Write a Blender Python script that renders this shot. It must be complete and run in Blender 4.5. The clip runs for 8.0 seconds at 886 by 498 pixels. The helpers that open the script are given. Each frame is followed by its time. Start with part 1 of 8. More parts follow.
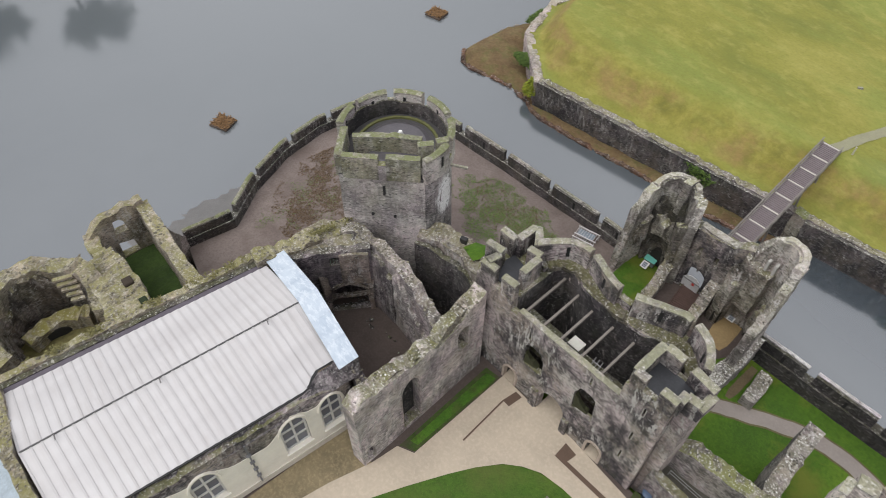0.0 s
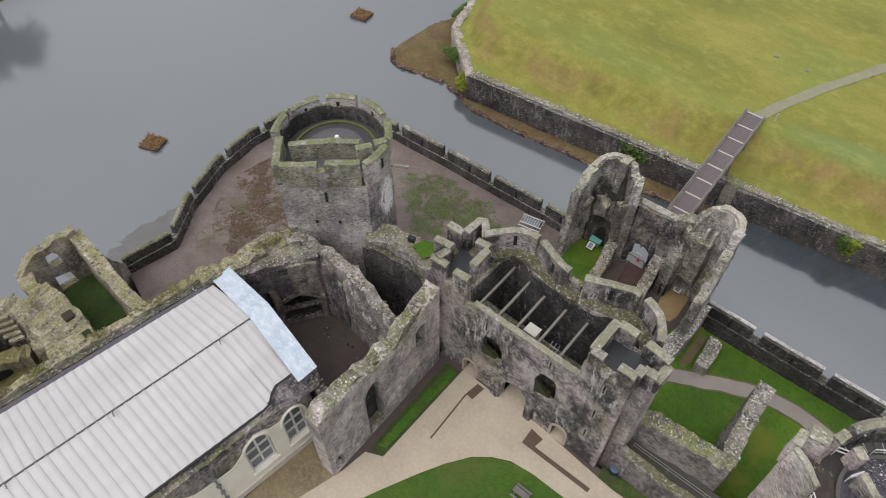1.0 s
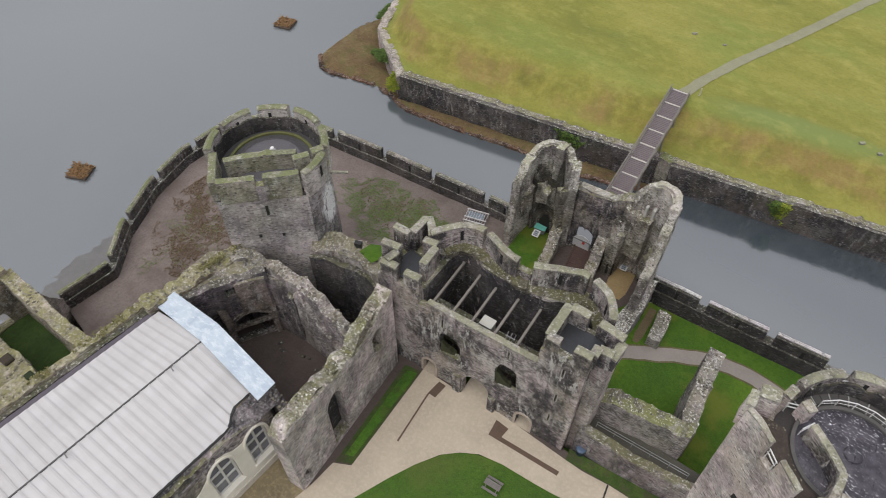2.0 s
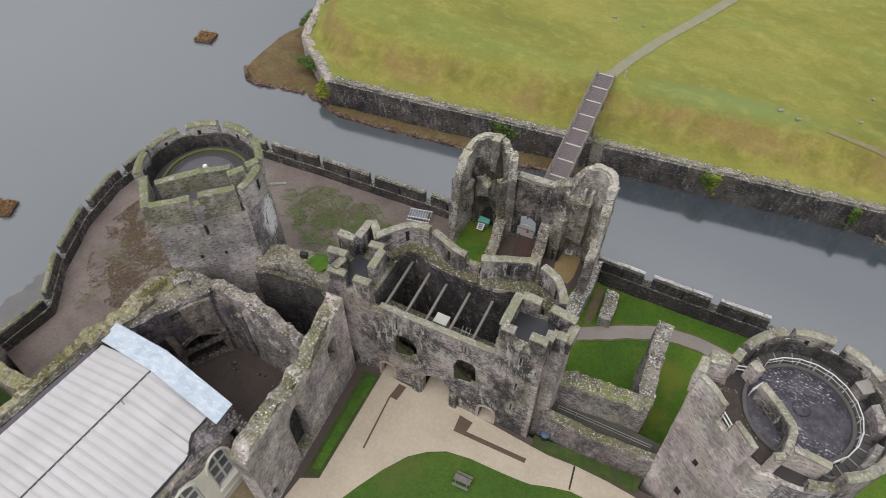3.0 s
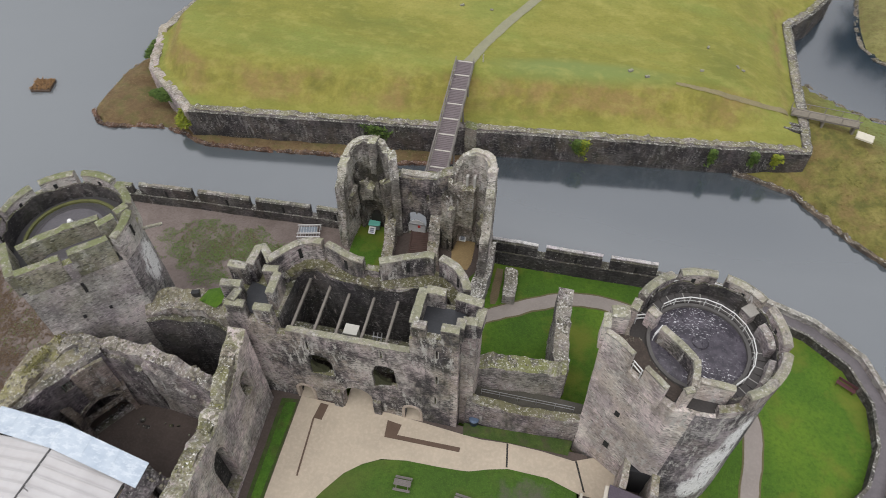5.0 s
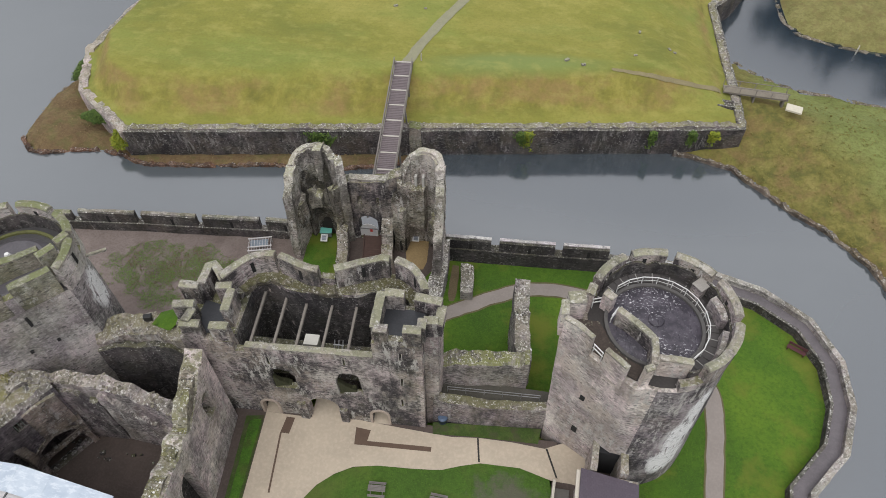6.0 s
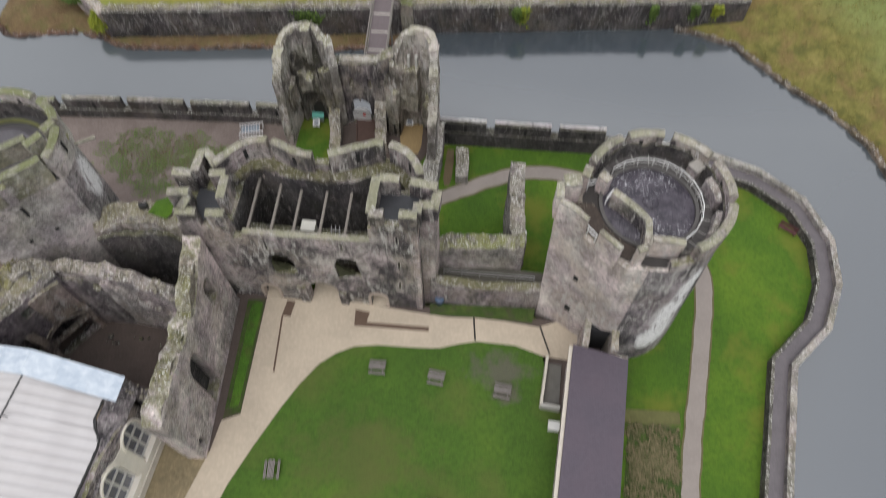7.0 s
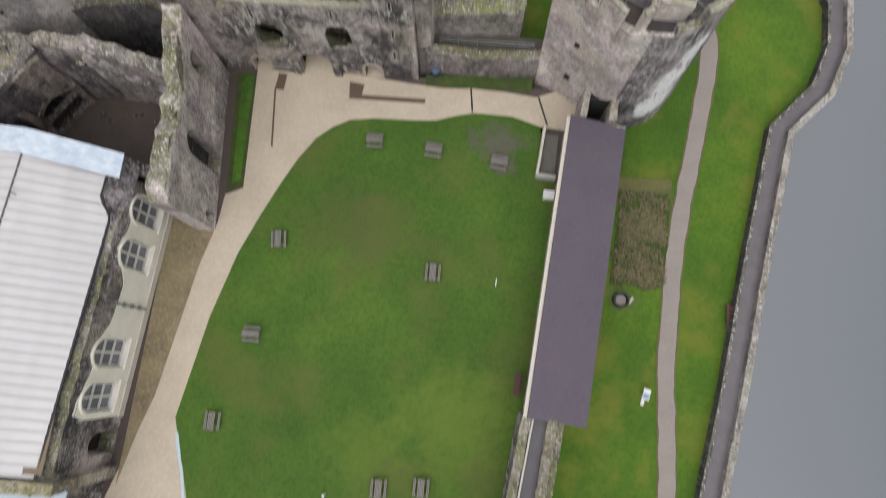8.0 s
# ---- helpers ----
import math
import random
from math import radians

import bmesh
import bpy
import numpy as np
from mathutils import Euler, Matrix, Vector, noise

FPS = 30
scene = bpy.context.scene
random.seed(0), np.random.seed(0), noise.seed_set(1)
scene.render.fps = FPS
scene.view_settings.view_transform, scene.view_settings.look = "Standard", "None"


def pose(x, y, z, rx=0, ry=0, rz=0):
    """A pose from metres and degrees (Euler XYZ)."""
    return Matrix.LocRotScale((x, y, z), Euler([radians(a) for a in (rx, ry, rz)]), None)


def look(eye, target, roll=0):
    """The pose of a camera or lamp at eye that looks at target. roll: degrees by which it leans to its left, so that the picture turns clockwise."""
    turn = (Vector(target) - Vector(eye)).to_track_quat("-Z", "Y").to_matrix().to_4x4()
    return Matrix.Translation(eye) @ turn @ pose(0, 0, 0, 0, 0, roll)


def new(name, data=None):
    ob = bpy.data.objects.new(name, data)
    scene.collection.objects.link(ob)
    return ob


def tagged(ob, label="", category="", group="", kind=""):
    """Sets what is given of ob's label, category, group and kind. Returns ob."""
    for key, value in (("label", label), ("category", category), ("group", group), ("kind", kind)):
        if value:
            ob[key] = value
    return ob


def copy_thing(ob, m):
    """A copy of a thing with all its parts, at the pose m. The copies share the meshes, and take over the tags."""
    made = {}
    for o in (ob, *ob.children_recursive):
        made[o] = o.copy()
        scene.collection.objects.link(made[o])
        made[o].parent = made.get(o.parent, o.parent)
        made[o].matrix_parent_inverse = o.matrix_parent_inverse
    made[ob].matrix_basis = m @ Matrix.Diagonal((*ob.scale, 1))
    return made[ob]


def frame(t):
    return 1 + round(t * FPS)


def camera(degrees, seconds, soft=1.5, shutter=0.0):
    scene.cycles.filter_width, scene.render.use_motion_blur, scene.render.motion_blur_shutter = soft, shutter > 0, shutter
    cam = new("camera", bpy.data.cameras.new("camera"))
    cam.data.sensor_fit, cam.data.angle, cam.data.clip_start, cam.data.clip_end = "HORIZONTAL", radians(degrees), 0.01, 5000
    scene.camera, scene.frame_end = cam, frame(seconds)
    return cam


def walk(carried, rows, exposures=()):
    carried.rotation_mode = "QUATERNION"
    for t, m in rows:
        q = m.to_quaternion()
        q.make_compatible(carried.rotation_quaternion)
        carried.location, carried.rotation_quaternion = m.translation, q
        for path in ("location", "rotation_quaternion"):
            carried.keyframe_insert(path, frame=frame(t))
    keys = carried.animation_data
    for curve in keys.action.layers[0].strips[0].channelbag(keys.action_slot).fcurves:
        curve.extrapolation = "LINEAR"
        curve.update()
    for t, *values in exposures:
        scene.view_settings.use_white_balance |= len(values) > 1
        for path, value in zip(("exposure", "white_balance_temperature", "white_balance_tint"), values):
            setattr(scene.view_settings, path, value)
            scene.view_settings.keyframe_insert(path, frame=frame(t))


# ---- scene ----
cam = camera(65.6, 8.0, soft=0.6, shutter=0.5)
PATH = [
    (0.0, 0.0, 0.0, 60.0, 38.708, -0.388, 50.684),
    (0.5, 0.0, 0.0, 60.0, 38.644, -0.279, 47.099),
    (1.0, 0.0, 0.0, 60.0, 38.612, -0.188, 43.573),
    (1.5, 0.0, 0.0, 60.0, 38.608, -0.072, 40.003),
    (1.7, 0.0, 0.0, 60.0, 38.600, -0.048, 38.575),
    (2.8, 0.0, 0.0, 60.0, 38.550, 0.050, 30.670),
    (3.0, 0.0, 0.0, 60.0, 38.541, 0.067, 29.218),
    (3.5, 0.0, 0.0, 60.0, 38.537, 0.079, 25.604),
    (4.0, 0.0, 0.0, 60.0, 38.534, 0.100, 22.124),
    (4.5, 0.0, 0.0, 60.0, 38.554, 0.099, 18.707),
    (5.0, 0.0, 0.0, 60.0, 38.577, 0.086, 15.298),
    (5.2, 0.0, 0.0, 60.0, 38.570, 0.095, 13.930),
    (5.7, 0.0, 0.0, 60.0, 38.555, 0.120, 10.620),
    (6.0, 0.0, 0.0, 60.0, 38.545, 0.140, 9.120),
    (6.2, 0.0, 0.0, 60.0, 38.500, 0.150, 8.640),
    (6.3, 0.0, 0.0, 60.0, 38.300, 0.155, 8.520),
    (6.5, 0.0, 0.0, 60.0, 37.031, 0.172, 8.472),
    (6.6, 0.0, 0.0, 60.0, 35.830, 0.216, 8.369),
    (7.0, 0.0, 0.0, 60.0, 28.929, 0.244, 8.271),
    (7.5, 0.0, 0.0, 60.0, 19.516, 0.274, 7.917),
    (8.0, 0.0, 0.0, 60.0, 10.114, 0.305, 7.421),
]
# exposure in stops along the clip
EXPOSURE = ((0.0, 0.08), (0.5, 0.02), (1.0, -0.06), (3.0, -0.04), (4.5, 0.0), (8.0, 0.0))
walk(cam, [(t, pose(x, y, z, rx, ry, rz)) for t, x, y, z, rx, ry, rz in PATH], EXPOSURE)

# ---- overcast daylight ----
SUN_EL, SUN_AZ = radians(60), radians(188)
world = bpy.data.worlds.new("overcast_sky")
scene.world = world
world.use_nodes = True
wn = world.node_tree.nodes
wl = world.node_tree.links
wn.clear()
sky = wn.new("ShaderNodeTexSky")
sky.sky_type = "NISHITA"
sky.sun_disc = False
sky.sun_elevation = SUN_EL
sky.sun_rotation = SUN_AZ
sky.dust_density = 4.0
cloud = wn.new("ShaderNodeMix")
cloud.data_type = "RGBA"
cloud.inputs[0].default_value = 0.9
cloud.inputs[7].default_value = (10.45, 10.5, 11.0, 1)
wl.new(sky.outputs[0], cloud.inputs[6])
# an overcast sky is about three times as bright overhead as at the horizon
wc = wn.new("ShaderNodeTexCoord")
ws3 = wn.new("ShaderNodeSeparateXYZ")
wl.new(wc.outputs["Generated"], ws3.inputs[0])
lift = wn.new("ShaderNodeMapRange")
lift.inputs["From Min"].default_value, lift.inputs["From Max"].default_value = 0.0, 1.0
lift.inputs["To Min"].default_value, lift.inputs["To Max"].default_value = 0.55, 1.35
wl.new(ws3.outputs[2], lift.inputs["Value"])
dome = wn.new("ShaderNodeVectorMath")
dome.operation = "SCALE"
wl.new(cloud.outputs[2], dome.inputs[0])
wl.new(lift.outputs[0], dome.inputs["Scale"])
bg = wn.new("ShaderNodeBackground")
bg.inputs[1].default_value = 0.083
wl.new(dome.outputs[0], bg.inputs[0])
wo = wn.new("ShaderNodeOutputWorld")
wl.new(bg.outputs[0], wo.inputs[0])
sun_data = bpy.data.lights.new("sun", "SUN")
sun_data.energy = 1.5
sun_data.angle = radians(55)
sun_data.color = (1.0, 0.98, 0.955)
sun = new("sun", sun_data)
sun.matrix_world = look((math.sin(SUN_AZ) * 100, math.cos(SUN_AZ) * 100, 100 * math.tan(SUN_EL)), (0, 0, 0))
scene.view_settings.exposure = 0.0

Z_TER, Z_WATER = -2.0, -6.0


# ---- material helpers ----
class Nodes:
    """A small builder for node materials in world coordinates."""

    def __init__(self, name, rough=0.9, metal=0.0):
        self.mat = bpy.data.materials.new(name)
        self.mat.use_nodes = True
        self.tree = self.mat.node_tree
        self.bsdf = self.tree.nodes["Principled BSDF"]
        self.bsdf.inputs["Roughness"].default_value = rough
        self.bsdf.inputs["Metallic"].default_value = metal
        self.geo = self.tree.nodes.new("ShaderNodeNewGeometry")
        self.pos = self.geo.outputs["Position"]

    def link(self, a, b):
        self.tree.links.new(a, b)

    def scaled(self, sx, sy, sz, shift=0.0):
        n = self.tree.nodes.new("ShaderNodeMapping")
        n.inputs["Scale"].default_value = (sx, sy, sz)
        n.inputs["Location"].default_value = (shift, shift * 0.7, shift * 0.3)
        self.link(self.pos, n.inputs[0])
        return n.outputs[0]

    def noise(self, vec, scale=1.0, detail=4.0, rough=0.55):
        n = self.tree.nodes.new("ShaderNodeTexNoise")
        n.inputs["Scale"].default_value = scale
        n.inputs["Detail"].default_value = detail
        n.inputs["Roughness"].default_value = rough
        self.link(vec, n.inputs["Vector"])
        return n.outputs[0]

    def voronoi(self, vec, feature="F1", scale=1.0):
        n = self.tree.nodes.new("ShaderNodeTexVoronoi")
        n.feature = feature
        n.inputs["Scale"].default_value = scale
        self.link(vec, n.inputs["Vector"])
        return n

    def ramp(self, fac, stops):
        n = self.tree.nodes.new("ShaderNodeValToRGB")
        e = n.color_ramp.elements
        while len(e) < len(stops):
            e.new(0.5)
        for el, (p, c) in zip(e, stops):
            el.position = p
            el.color = (c, c, c, 1) if isinstance(c, (int, float)) else (*c, 1)
        self.link(fac, n.inputs[0])
        return n.outputs[0]

    def mix(self, fac, a, b, mode="MIX"):
        n = self.tree.nodes.new("ShaderNodeMix")
        n.data_type = "RGBA"
        n.blend_type = mode
        for k, v in ((0, fac), (6, a), (7, b)):
            sock = n.inputs[k]
            if isinstance(v, (int, float)):
                sock.default_value = v if k == 0 else (v, v, v, 1)
            elif isinstance(v, tuple):
                sock.default_value = (*v, 1)
            else:
                self.link(v, sock)
        return n.outputs[2]

    def math(self, op, a, b=0.0):
        n = self.tree.nodes.new("ShaderNodeMath")
        n.operation = op
        for sock, v in zip(n.inputs, (a, b)):
            if isinstance(v, (int, float)):
                sock.default_value = v
            else:
                self.link(v, sock)
        return n.outputs[0]

    def up(self, lo=0.35, hi=0.8):
        n = self.tree.nodes.new("ShaderNodeSeparateXYZ")
        self.link(self.geo.outputs["Normal"], n.inputs[0])
        return self.ramp(n.outputs[2], [(lo, 0.0), (hi, 1.0)])

    def random(self):
        n = self.tree.nodes.new("ShaderNodeObjectInfo")
        return n.outputs["Random"]

    def island(self):
        return self.geo.outputs["Random Per Island"]

    def bump(self, height, strength=0.5, distance=0.05):
        n = self.tree.nodes.new("ShaderNodeBump")
        n.inputs["Strength"].default_value = strength
        n.inputs["Distance"].default_value = distance
        self.link(height, n.inputs["Height"])
        self.link(n.outputs[0], self.bsdf.inputs["Normal"])

    def colour(self, c):
        if isinstance(c, tuple):
            self.bsdf.inputs["Base Color"].default_value = (*c, 1)
        else:
            self.link(c, self.bsdf.inputs["Base Color"])
        return self.mat


def masonry(name, dark, light, stain=0.5, streak=0.35, moss=0.6, moss_col=(0.17, 0.17, 0.075), lichen=0.5, size=1.0, rust=0.3, warm=(0.40, 0.335, 0.28), lime=(), soft=1.0):
    """Old rubble masonry: small uneven stones, broad drifts of grey, violet and tan, black algae, clustered lime runs,
    moss and white lichen on the tops. lime: (x, y, z, radius, height) of places where lime has run down the face."""
    m = Nodes(name, 0.93)
    vec = m.scaled(3.9 / size, 3.9 / size, 7.6 / size)
    cell = m.voronoi(vec)
    edge = m.voronoi(vec, "DISTANCE_TO_EDGE")
    one = m.tree.nodes.new("ShaderNodeSeparateColor")
    m.link(cell.outputs["Color"], one.inputs[0])
    grain = m.noise(m.scaled(1, 1, 1.45), 2.5, 9.0, 0.76)
    drift = m.noise(m.scaled(0.36, 0.36, 0.30, 6.0), 1.0, 7.0, 0.60)
    tone = m.math("ADD", m.math("MULTIPLY", one.outputs[0], 0.15), m.math("MULTIPLY", grain, 0.31))
    tone = m.math("ADD", tone, m.math("MULTIPLY", drift, 0.95))
    mid = tuple(0.5 * (a + b) for a, b in zip(dark, light))
    col = m.ramp(tone, [(0.59, dark), (0.70, mid), (0.80, light)])
    violet = m.ramp(m.noise(m.scaled(0.28, 0.28, 0.3, 27.0), 1.0, 5.0, 0.6), [(0.42, 0.0), (0.56, 0.9)])
    col = m.mix(violet, col, m.mix(1.0, col, (1.0, 0.905, 0.985), "MULTIPLY"))
    brown = m.ramp(m.noise(m.scaled(0.36, 0.36, 0.3, 9.0), 1.0, 6.0, 0.64), [(0.49, 0.0), (0.57, rust)])
    col = m.mix(brown, col, m.mix(grain, tuple(c * 0.62 for c in warm), tuple(c * 1.25 for c in warm)))
    # black algae in broad patches that run down
    big = m.noise(m.scaled(0.19, 0.19, 0.13, 3.0), 1.0, 8.0, 0.64)
    small = m.noise(m.scaled(1.1, 1.1, 0.5, 7.0), 1.0, 7.0, 0.7)
    blot = m.math("ADD", m.math("MULTIPLY", big, 0.72), m.math("MULTIPLY", small, 0.34))
    soot = [tuple(c * k * v + 0.008 for c, v in zip(dark, (0.97, 0.91, 1.10))) for k in (0.14, 0.62)]
    col = m.mix(m.ramp(blot, [(0.50, 0.0), (0.60, stain)]), col, m.mix(m.ramp(grain, [(0.35, 0.0), (0.62, 1.0)]), *soot))
    drip = m.ramp(m.noise(m.scaled(1.7, 1.7, 0.32, 12.0), 1.0, 7.0, 0.70), [(0.555, 0.0), (0.64, stain * 0.6)])
    col = m.mix(drip, col, soot[0])
    # single pale stones among the rest
    chalk = m.math("MULTIPLY", m.ramp(one.outputs[2], [(0.87, 0.0), (0.94, 0.5)]), m.ramp(blot, [(0.47, 1.0), (0.56, 0.25)]))
    col = m.mix(chalk, col, m.mix(0.25, light, (0.86, 0.83, 0.79)))
    # lime runs, gathered in some stretches
    zone = m.ramp(m.noise(m.scaled(0.22, 0.22, 0.2, 45.0), 1.0, 4.0, 0.6), [(0.46, 0.15), (0.58, 1.0)])
    run = m.ramp(m.noise(m.scaled(2.2, 2.2, 0.55, 5.0), 1.0, 8.0, 0.74), [(0.53, 0.0), (0.58, streak)])
    col = m.mix(m.math("MULTIPLY", run, zone), col, (0.53, 0.51, 0.485))
    for x, y, z, r, hgt in lime:
        n = m.tree.nodes.new("ShaderNodeMapping")
        n.vector_type = "TEXTURE"
        n.inputs["Location"].default_value = (x, y, z)
        n.inputs["Scale"].default_value = (r, r, hgt)
        m.link(m.pos, n.inputs[0])
        ln = m.tree.nodes.new("ShaderNodeVectorMath")
        ln.operation = "LENGTH"
        m.link(n.outputs[0], ln.inputs[0])
        ball = m.ramp(ln.outputs["Value"], [(0.2, 0.28), (1.0, 0.0)])
        wash = m.ramp(m.math("ADD", m.noise(m.scaled(2.6, 2.6, 0.5, 15.0), 1.0, 8.0, 0.72), ball), [(0.545, 0.0), (0.60, 1.0)])
        col = m.mix(m.math("MULTIPLY", wash, m.ramp(ln.outputs["Value"], [(0.6, 1.0), (1.0, 0.0)])), col, (0.92, 0.915, 0.92))
    # black cells paint the shade of hollows where stone or mortar is gone
    pit = m.math("MULTIPLY", m.ramp(one.outputs[1], [(0.89, 0.0), (0.94, 0.7)]), m.ramp(grain, [(0.40, 0.3), (0.56, 1.0)]))
    col = m.mix(pit, col, soot[0])
    joint = m.ramp(edge.outputs["Distance"], [(0.0, 0.34), (0.09, 0.0)])
    col = m.mix(joint, col, (0.045, 0.042, 0.042))
    green = m.ramp(m.noise(m.scaled(0.35, 0.35, 0.3, 14.0), 1.0, 5.0, 0.62), [(0.50, 0.0), (0.68, 0.28 * moss)])
    col = m.mix(green, col, (0.13, 0.135, 0.055))
    tops = m.math("MULTIPLY", m.up(0.45, 0.85), m.ramp(m.noise(m.scaled(1, 1, 1, 2.0), 0.8, 8.0, 0.7), [(0.40, 0.05), (0.54, moss)]))
    col = m.mix(tops, col, m.mix(grain, tuple(c * 0.5 for c in moss_col), tuple(min(1, c * 1.5) for c in moss_col)))
    fleck = m.noise(m.scaled(1, 1, 1, 21.0), 4.5, 5.0, 0.72)
    spots = m.ramp(fleck, [(0.50, 0.0), (0.57, lichen)] if lichen > 0.85 else [(0.56, 0.0), (0.60, lichen)])
    spots = m.math("MULTIPLY", spots, m.up(0.2, 0.8))
    col = m.mix(spots, col, (0.68, 0.67, 0.62))
    sparse = m.math("MULTIPLY", m.ramp(fleck, [(0.615, 0.0), (0.65, 0.8)]), zone)
    col = m.mix(sparse, col, (0.62, 0.61, 0.58))
    h = m.math("ADD", m.ramp(edge.outputs["Distance"], [(0.0, 0.0), (0.14, 0.4)]), m.math("MULTIPLY", grain, 1.3))
    h = m.math("ADD", h, m.math("MULTIPLY", one.outputs[1], 0.25))
    m.bump(h, 0.6 * soft, 0.10)
    return m.colour(col)


def turf(name, cols, scale=0.2, fine=3.0, bump=0.12, patch=None, patch_amount=0.0, worn=()):
    """Grass from above: large drifts of tone, small clumps, blades. worn: (x, y, radius, radius, colour, amount) of
    trodden or painted-shade places.
    """
    m = Nodes(name, 0.95)
    a = m.noise(m.scaled(1, 1, 1), scale, 6.0, 0.62)
    col = m.ramp(a, [(0.3, cols[0]), (0.5, cols[1]), (0.68, cols[2])])
    b = m.noise(m.scaled(1, 1, 1, 4.0), fine, 5.0, 0.7)
    col = m.mix(m.ramp(b, [(0.38, 0.4), (0.55, 0.0)]), col, tuple(c * 0.6 for c in cols[0]))
    c = m.noise(m.scaled(1, 1, 1, 8.0), fine * 3.3, 3.0, 0.7)
    col = m.mix(m.ramp(c, [(0.5, 0.0), (0.75, 0.35)]), col, tuple(min(1, c * 1.5) for c in cols[2]))
    if patch:
        d = m.ramp(m.noise(m.scaled(1, 1, 1, 17.0), scale * 1.6, 5.0, 0.6), [(0.5, 0.0), (0.66, patch_amount)])
        col = m.mix(d, col, patch)
    for x, y, rx, ry, tint, amount in worn:
        n = m.tree.nodes.new("ShaderNodeMapping")
        n.vector_type = "TEXTURE"
        n.inputs["Location"].default_value = (x, y, 0.0)
        n.inputs["Scale"].default_value = (rx, ry, 100.0)
        m.link(m.pos, n.inputs[0])
        away = m.tree.nodes.new("ShaderNodeVectorMath")
        away.operation = "LENGTH"
        m.link(n.outputs[0], away.inputs[0])
        ragged = m.math("MULTIPLY", m.math("SUBTRACT", m.noise(m.scaled(1, 1, 1, 3.0), 0.7, 6.0, 0.7), 0.5), 2.6)
        col = m.mix(m.ramp(m.math("ADD", away.outputs["Value"], ragged), [(0.3, amount), (1.0, 0.0)]), col, tint)
    m.bump(m.math("ADD", b, c), 0.9, bump)
    return m.colour(col)


def plain(name, base, var=0.25, rough=0.7, scale=1.5, metal=0.0, bump=0.2, dist=0.02):
    """A plain surface with soft blotches and fine grain."""
    m = Nodes(name, rough, metal)
    a = m.noise(m.scaled(1, 1, 1), scale, 5.0, 0.6)
    b = m.noise(m.scaled(1, 1, 1, 6.0), scale * 9, 3.0, 0.6)
    col = m.mix(m.ramp(a, [(0.3, 0.0), (0.7, var)]), base, tuple(c * 0.45 for c in base))
    col = m.mix(m.ramp(b, [(0.45, 0.0), (0.75, var)]), col, tuple(min(1, c * 1.4) for c in base))
    m.bump(b, bump, dist)
    return m.colour(col)


STONE = masonry("castle_masonry", (0.078, 0.070, 0.072), (0.55, 0.505, 0.47), 0.95, 1.0, 0.8, moss_col=(0.16, 0.158, 0.068), rust=0.65, warm=(0.43, 0.36, 0.305))
YARD = masonry("shaded_grey_masonry", (0.066, 0.059, 0.061), (0.33, 0.30, 0.292), 0.8, 0.9, 0.5, rust=0.5, warm=(0.33, 0.28, 0.24))
STONE_PALE = masonry("weathered_pale_masonry", (0.27, 0.24, 0.222), (0.70, 0.63, 0.58), 0.55, 0.85, 0.4, rust=0.75, warm=(0.49, 0.41, 0.355))
TOWER_PALE = masonry("pale_tower_masonry", (0.37, 0.332, 0.308), (0.84, 0.775, 0.72), 0.45, 0.9, 0.35, rust=0.75, warm=(0.57, 0.485, 0.425))
STONE_GREY = masonry("tower_masonry", (0.30, 0.287, 0.268), (0.72, 0.69, 0.64), 0.45, 0.85, 0.9, moss_col=(0.24, 0.245, 0.10), rust=0.35, warm=(0.33, 0.31, 0.24))
RUBBLE = masonry("broken_wall_top", (0.13, 0.118, 0.098), (0.50, 0.46, 0.40), 0.6, 0.75, 0.75, moss_col=(0.19, 0.175, 0.09), lichen=0.45, rust=0.5)
# near-black: black kerb stones, plus shade painted into pits, recesses and linings
STONE_DARK = masonry("dark_and_shaded_masonry", (0.022, 0.021, 0.022), (0.098, 0.091, 0.088), 0.85, 0.15, 0.4, rust=0.3, warm=(0.13, 0.11, 0.09))
TAN = masonry("tan_mossy_rubble", (0.155, 0.14, 0.10), (0.54, 0.50, 0.385), 0.45, 0.6, 0.8, moss_col=(0.23, 0.215, 0.085), lichen=0.35, rust=0.5, warm=(0.38, 0.32, 0.20))
REVET = masonry("lake_wall_masonry", (0.024, 0.022, 0.023), (0.115, 0.106, 0.10), 0.6, 0.3, 0.4, moss_col=(0.22, 0.22, 0.17), lichen=0.8, rust=0.4, warm=(0.13, 0.10, 0.075))
COPING = masonry("pale_lichen_coping", (0.17, 0.166, 0.14), (0.47, 0.46, 0.39), 0.4, 0.5, 0.7, moss_col=(0.255, 0.255, 0.155), lichen=0.22, soft=0.6)

# trodden places: mud round a bench and by the gallery corner, thin olive turf in the middle, a yellowish drift
WORN = ((2.2, 20.9, 3.4, 2.0, (0.115, 0.10, 0.085), 0.75), (2.7, 19.0, 1.6, 1.2, (0.12, 0.105, 0.085), 0.85), (-9.2, 11.5, 7.5, 4.5, (0.088, 0.098, 0.026), 0.6), (0.9, -3.8, 6.5, 5.5, (0.115, 0.165, 0.022), 0.6), (-6.0, -7.5, 4.5, 4.0, (0.105, 0.155, 0.02), 0.5))
LAWN = turf("courtyard_lawn", [(0.039, 0.088, 0.009), (0.056, 0.119, 0.012), (0.086, 0.155, 0.016)], 0.10, 2.5, 0.06, (0.10, 0.118, 0.026), 0.6, WORN)
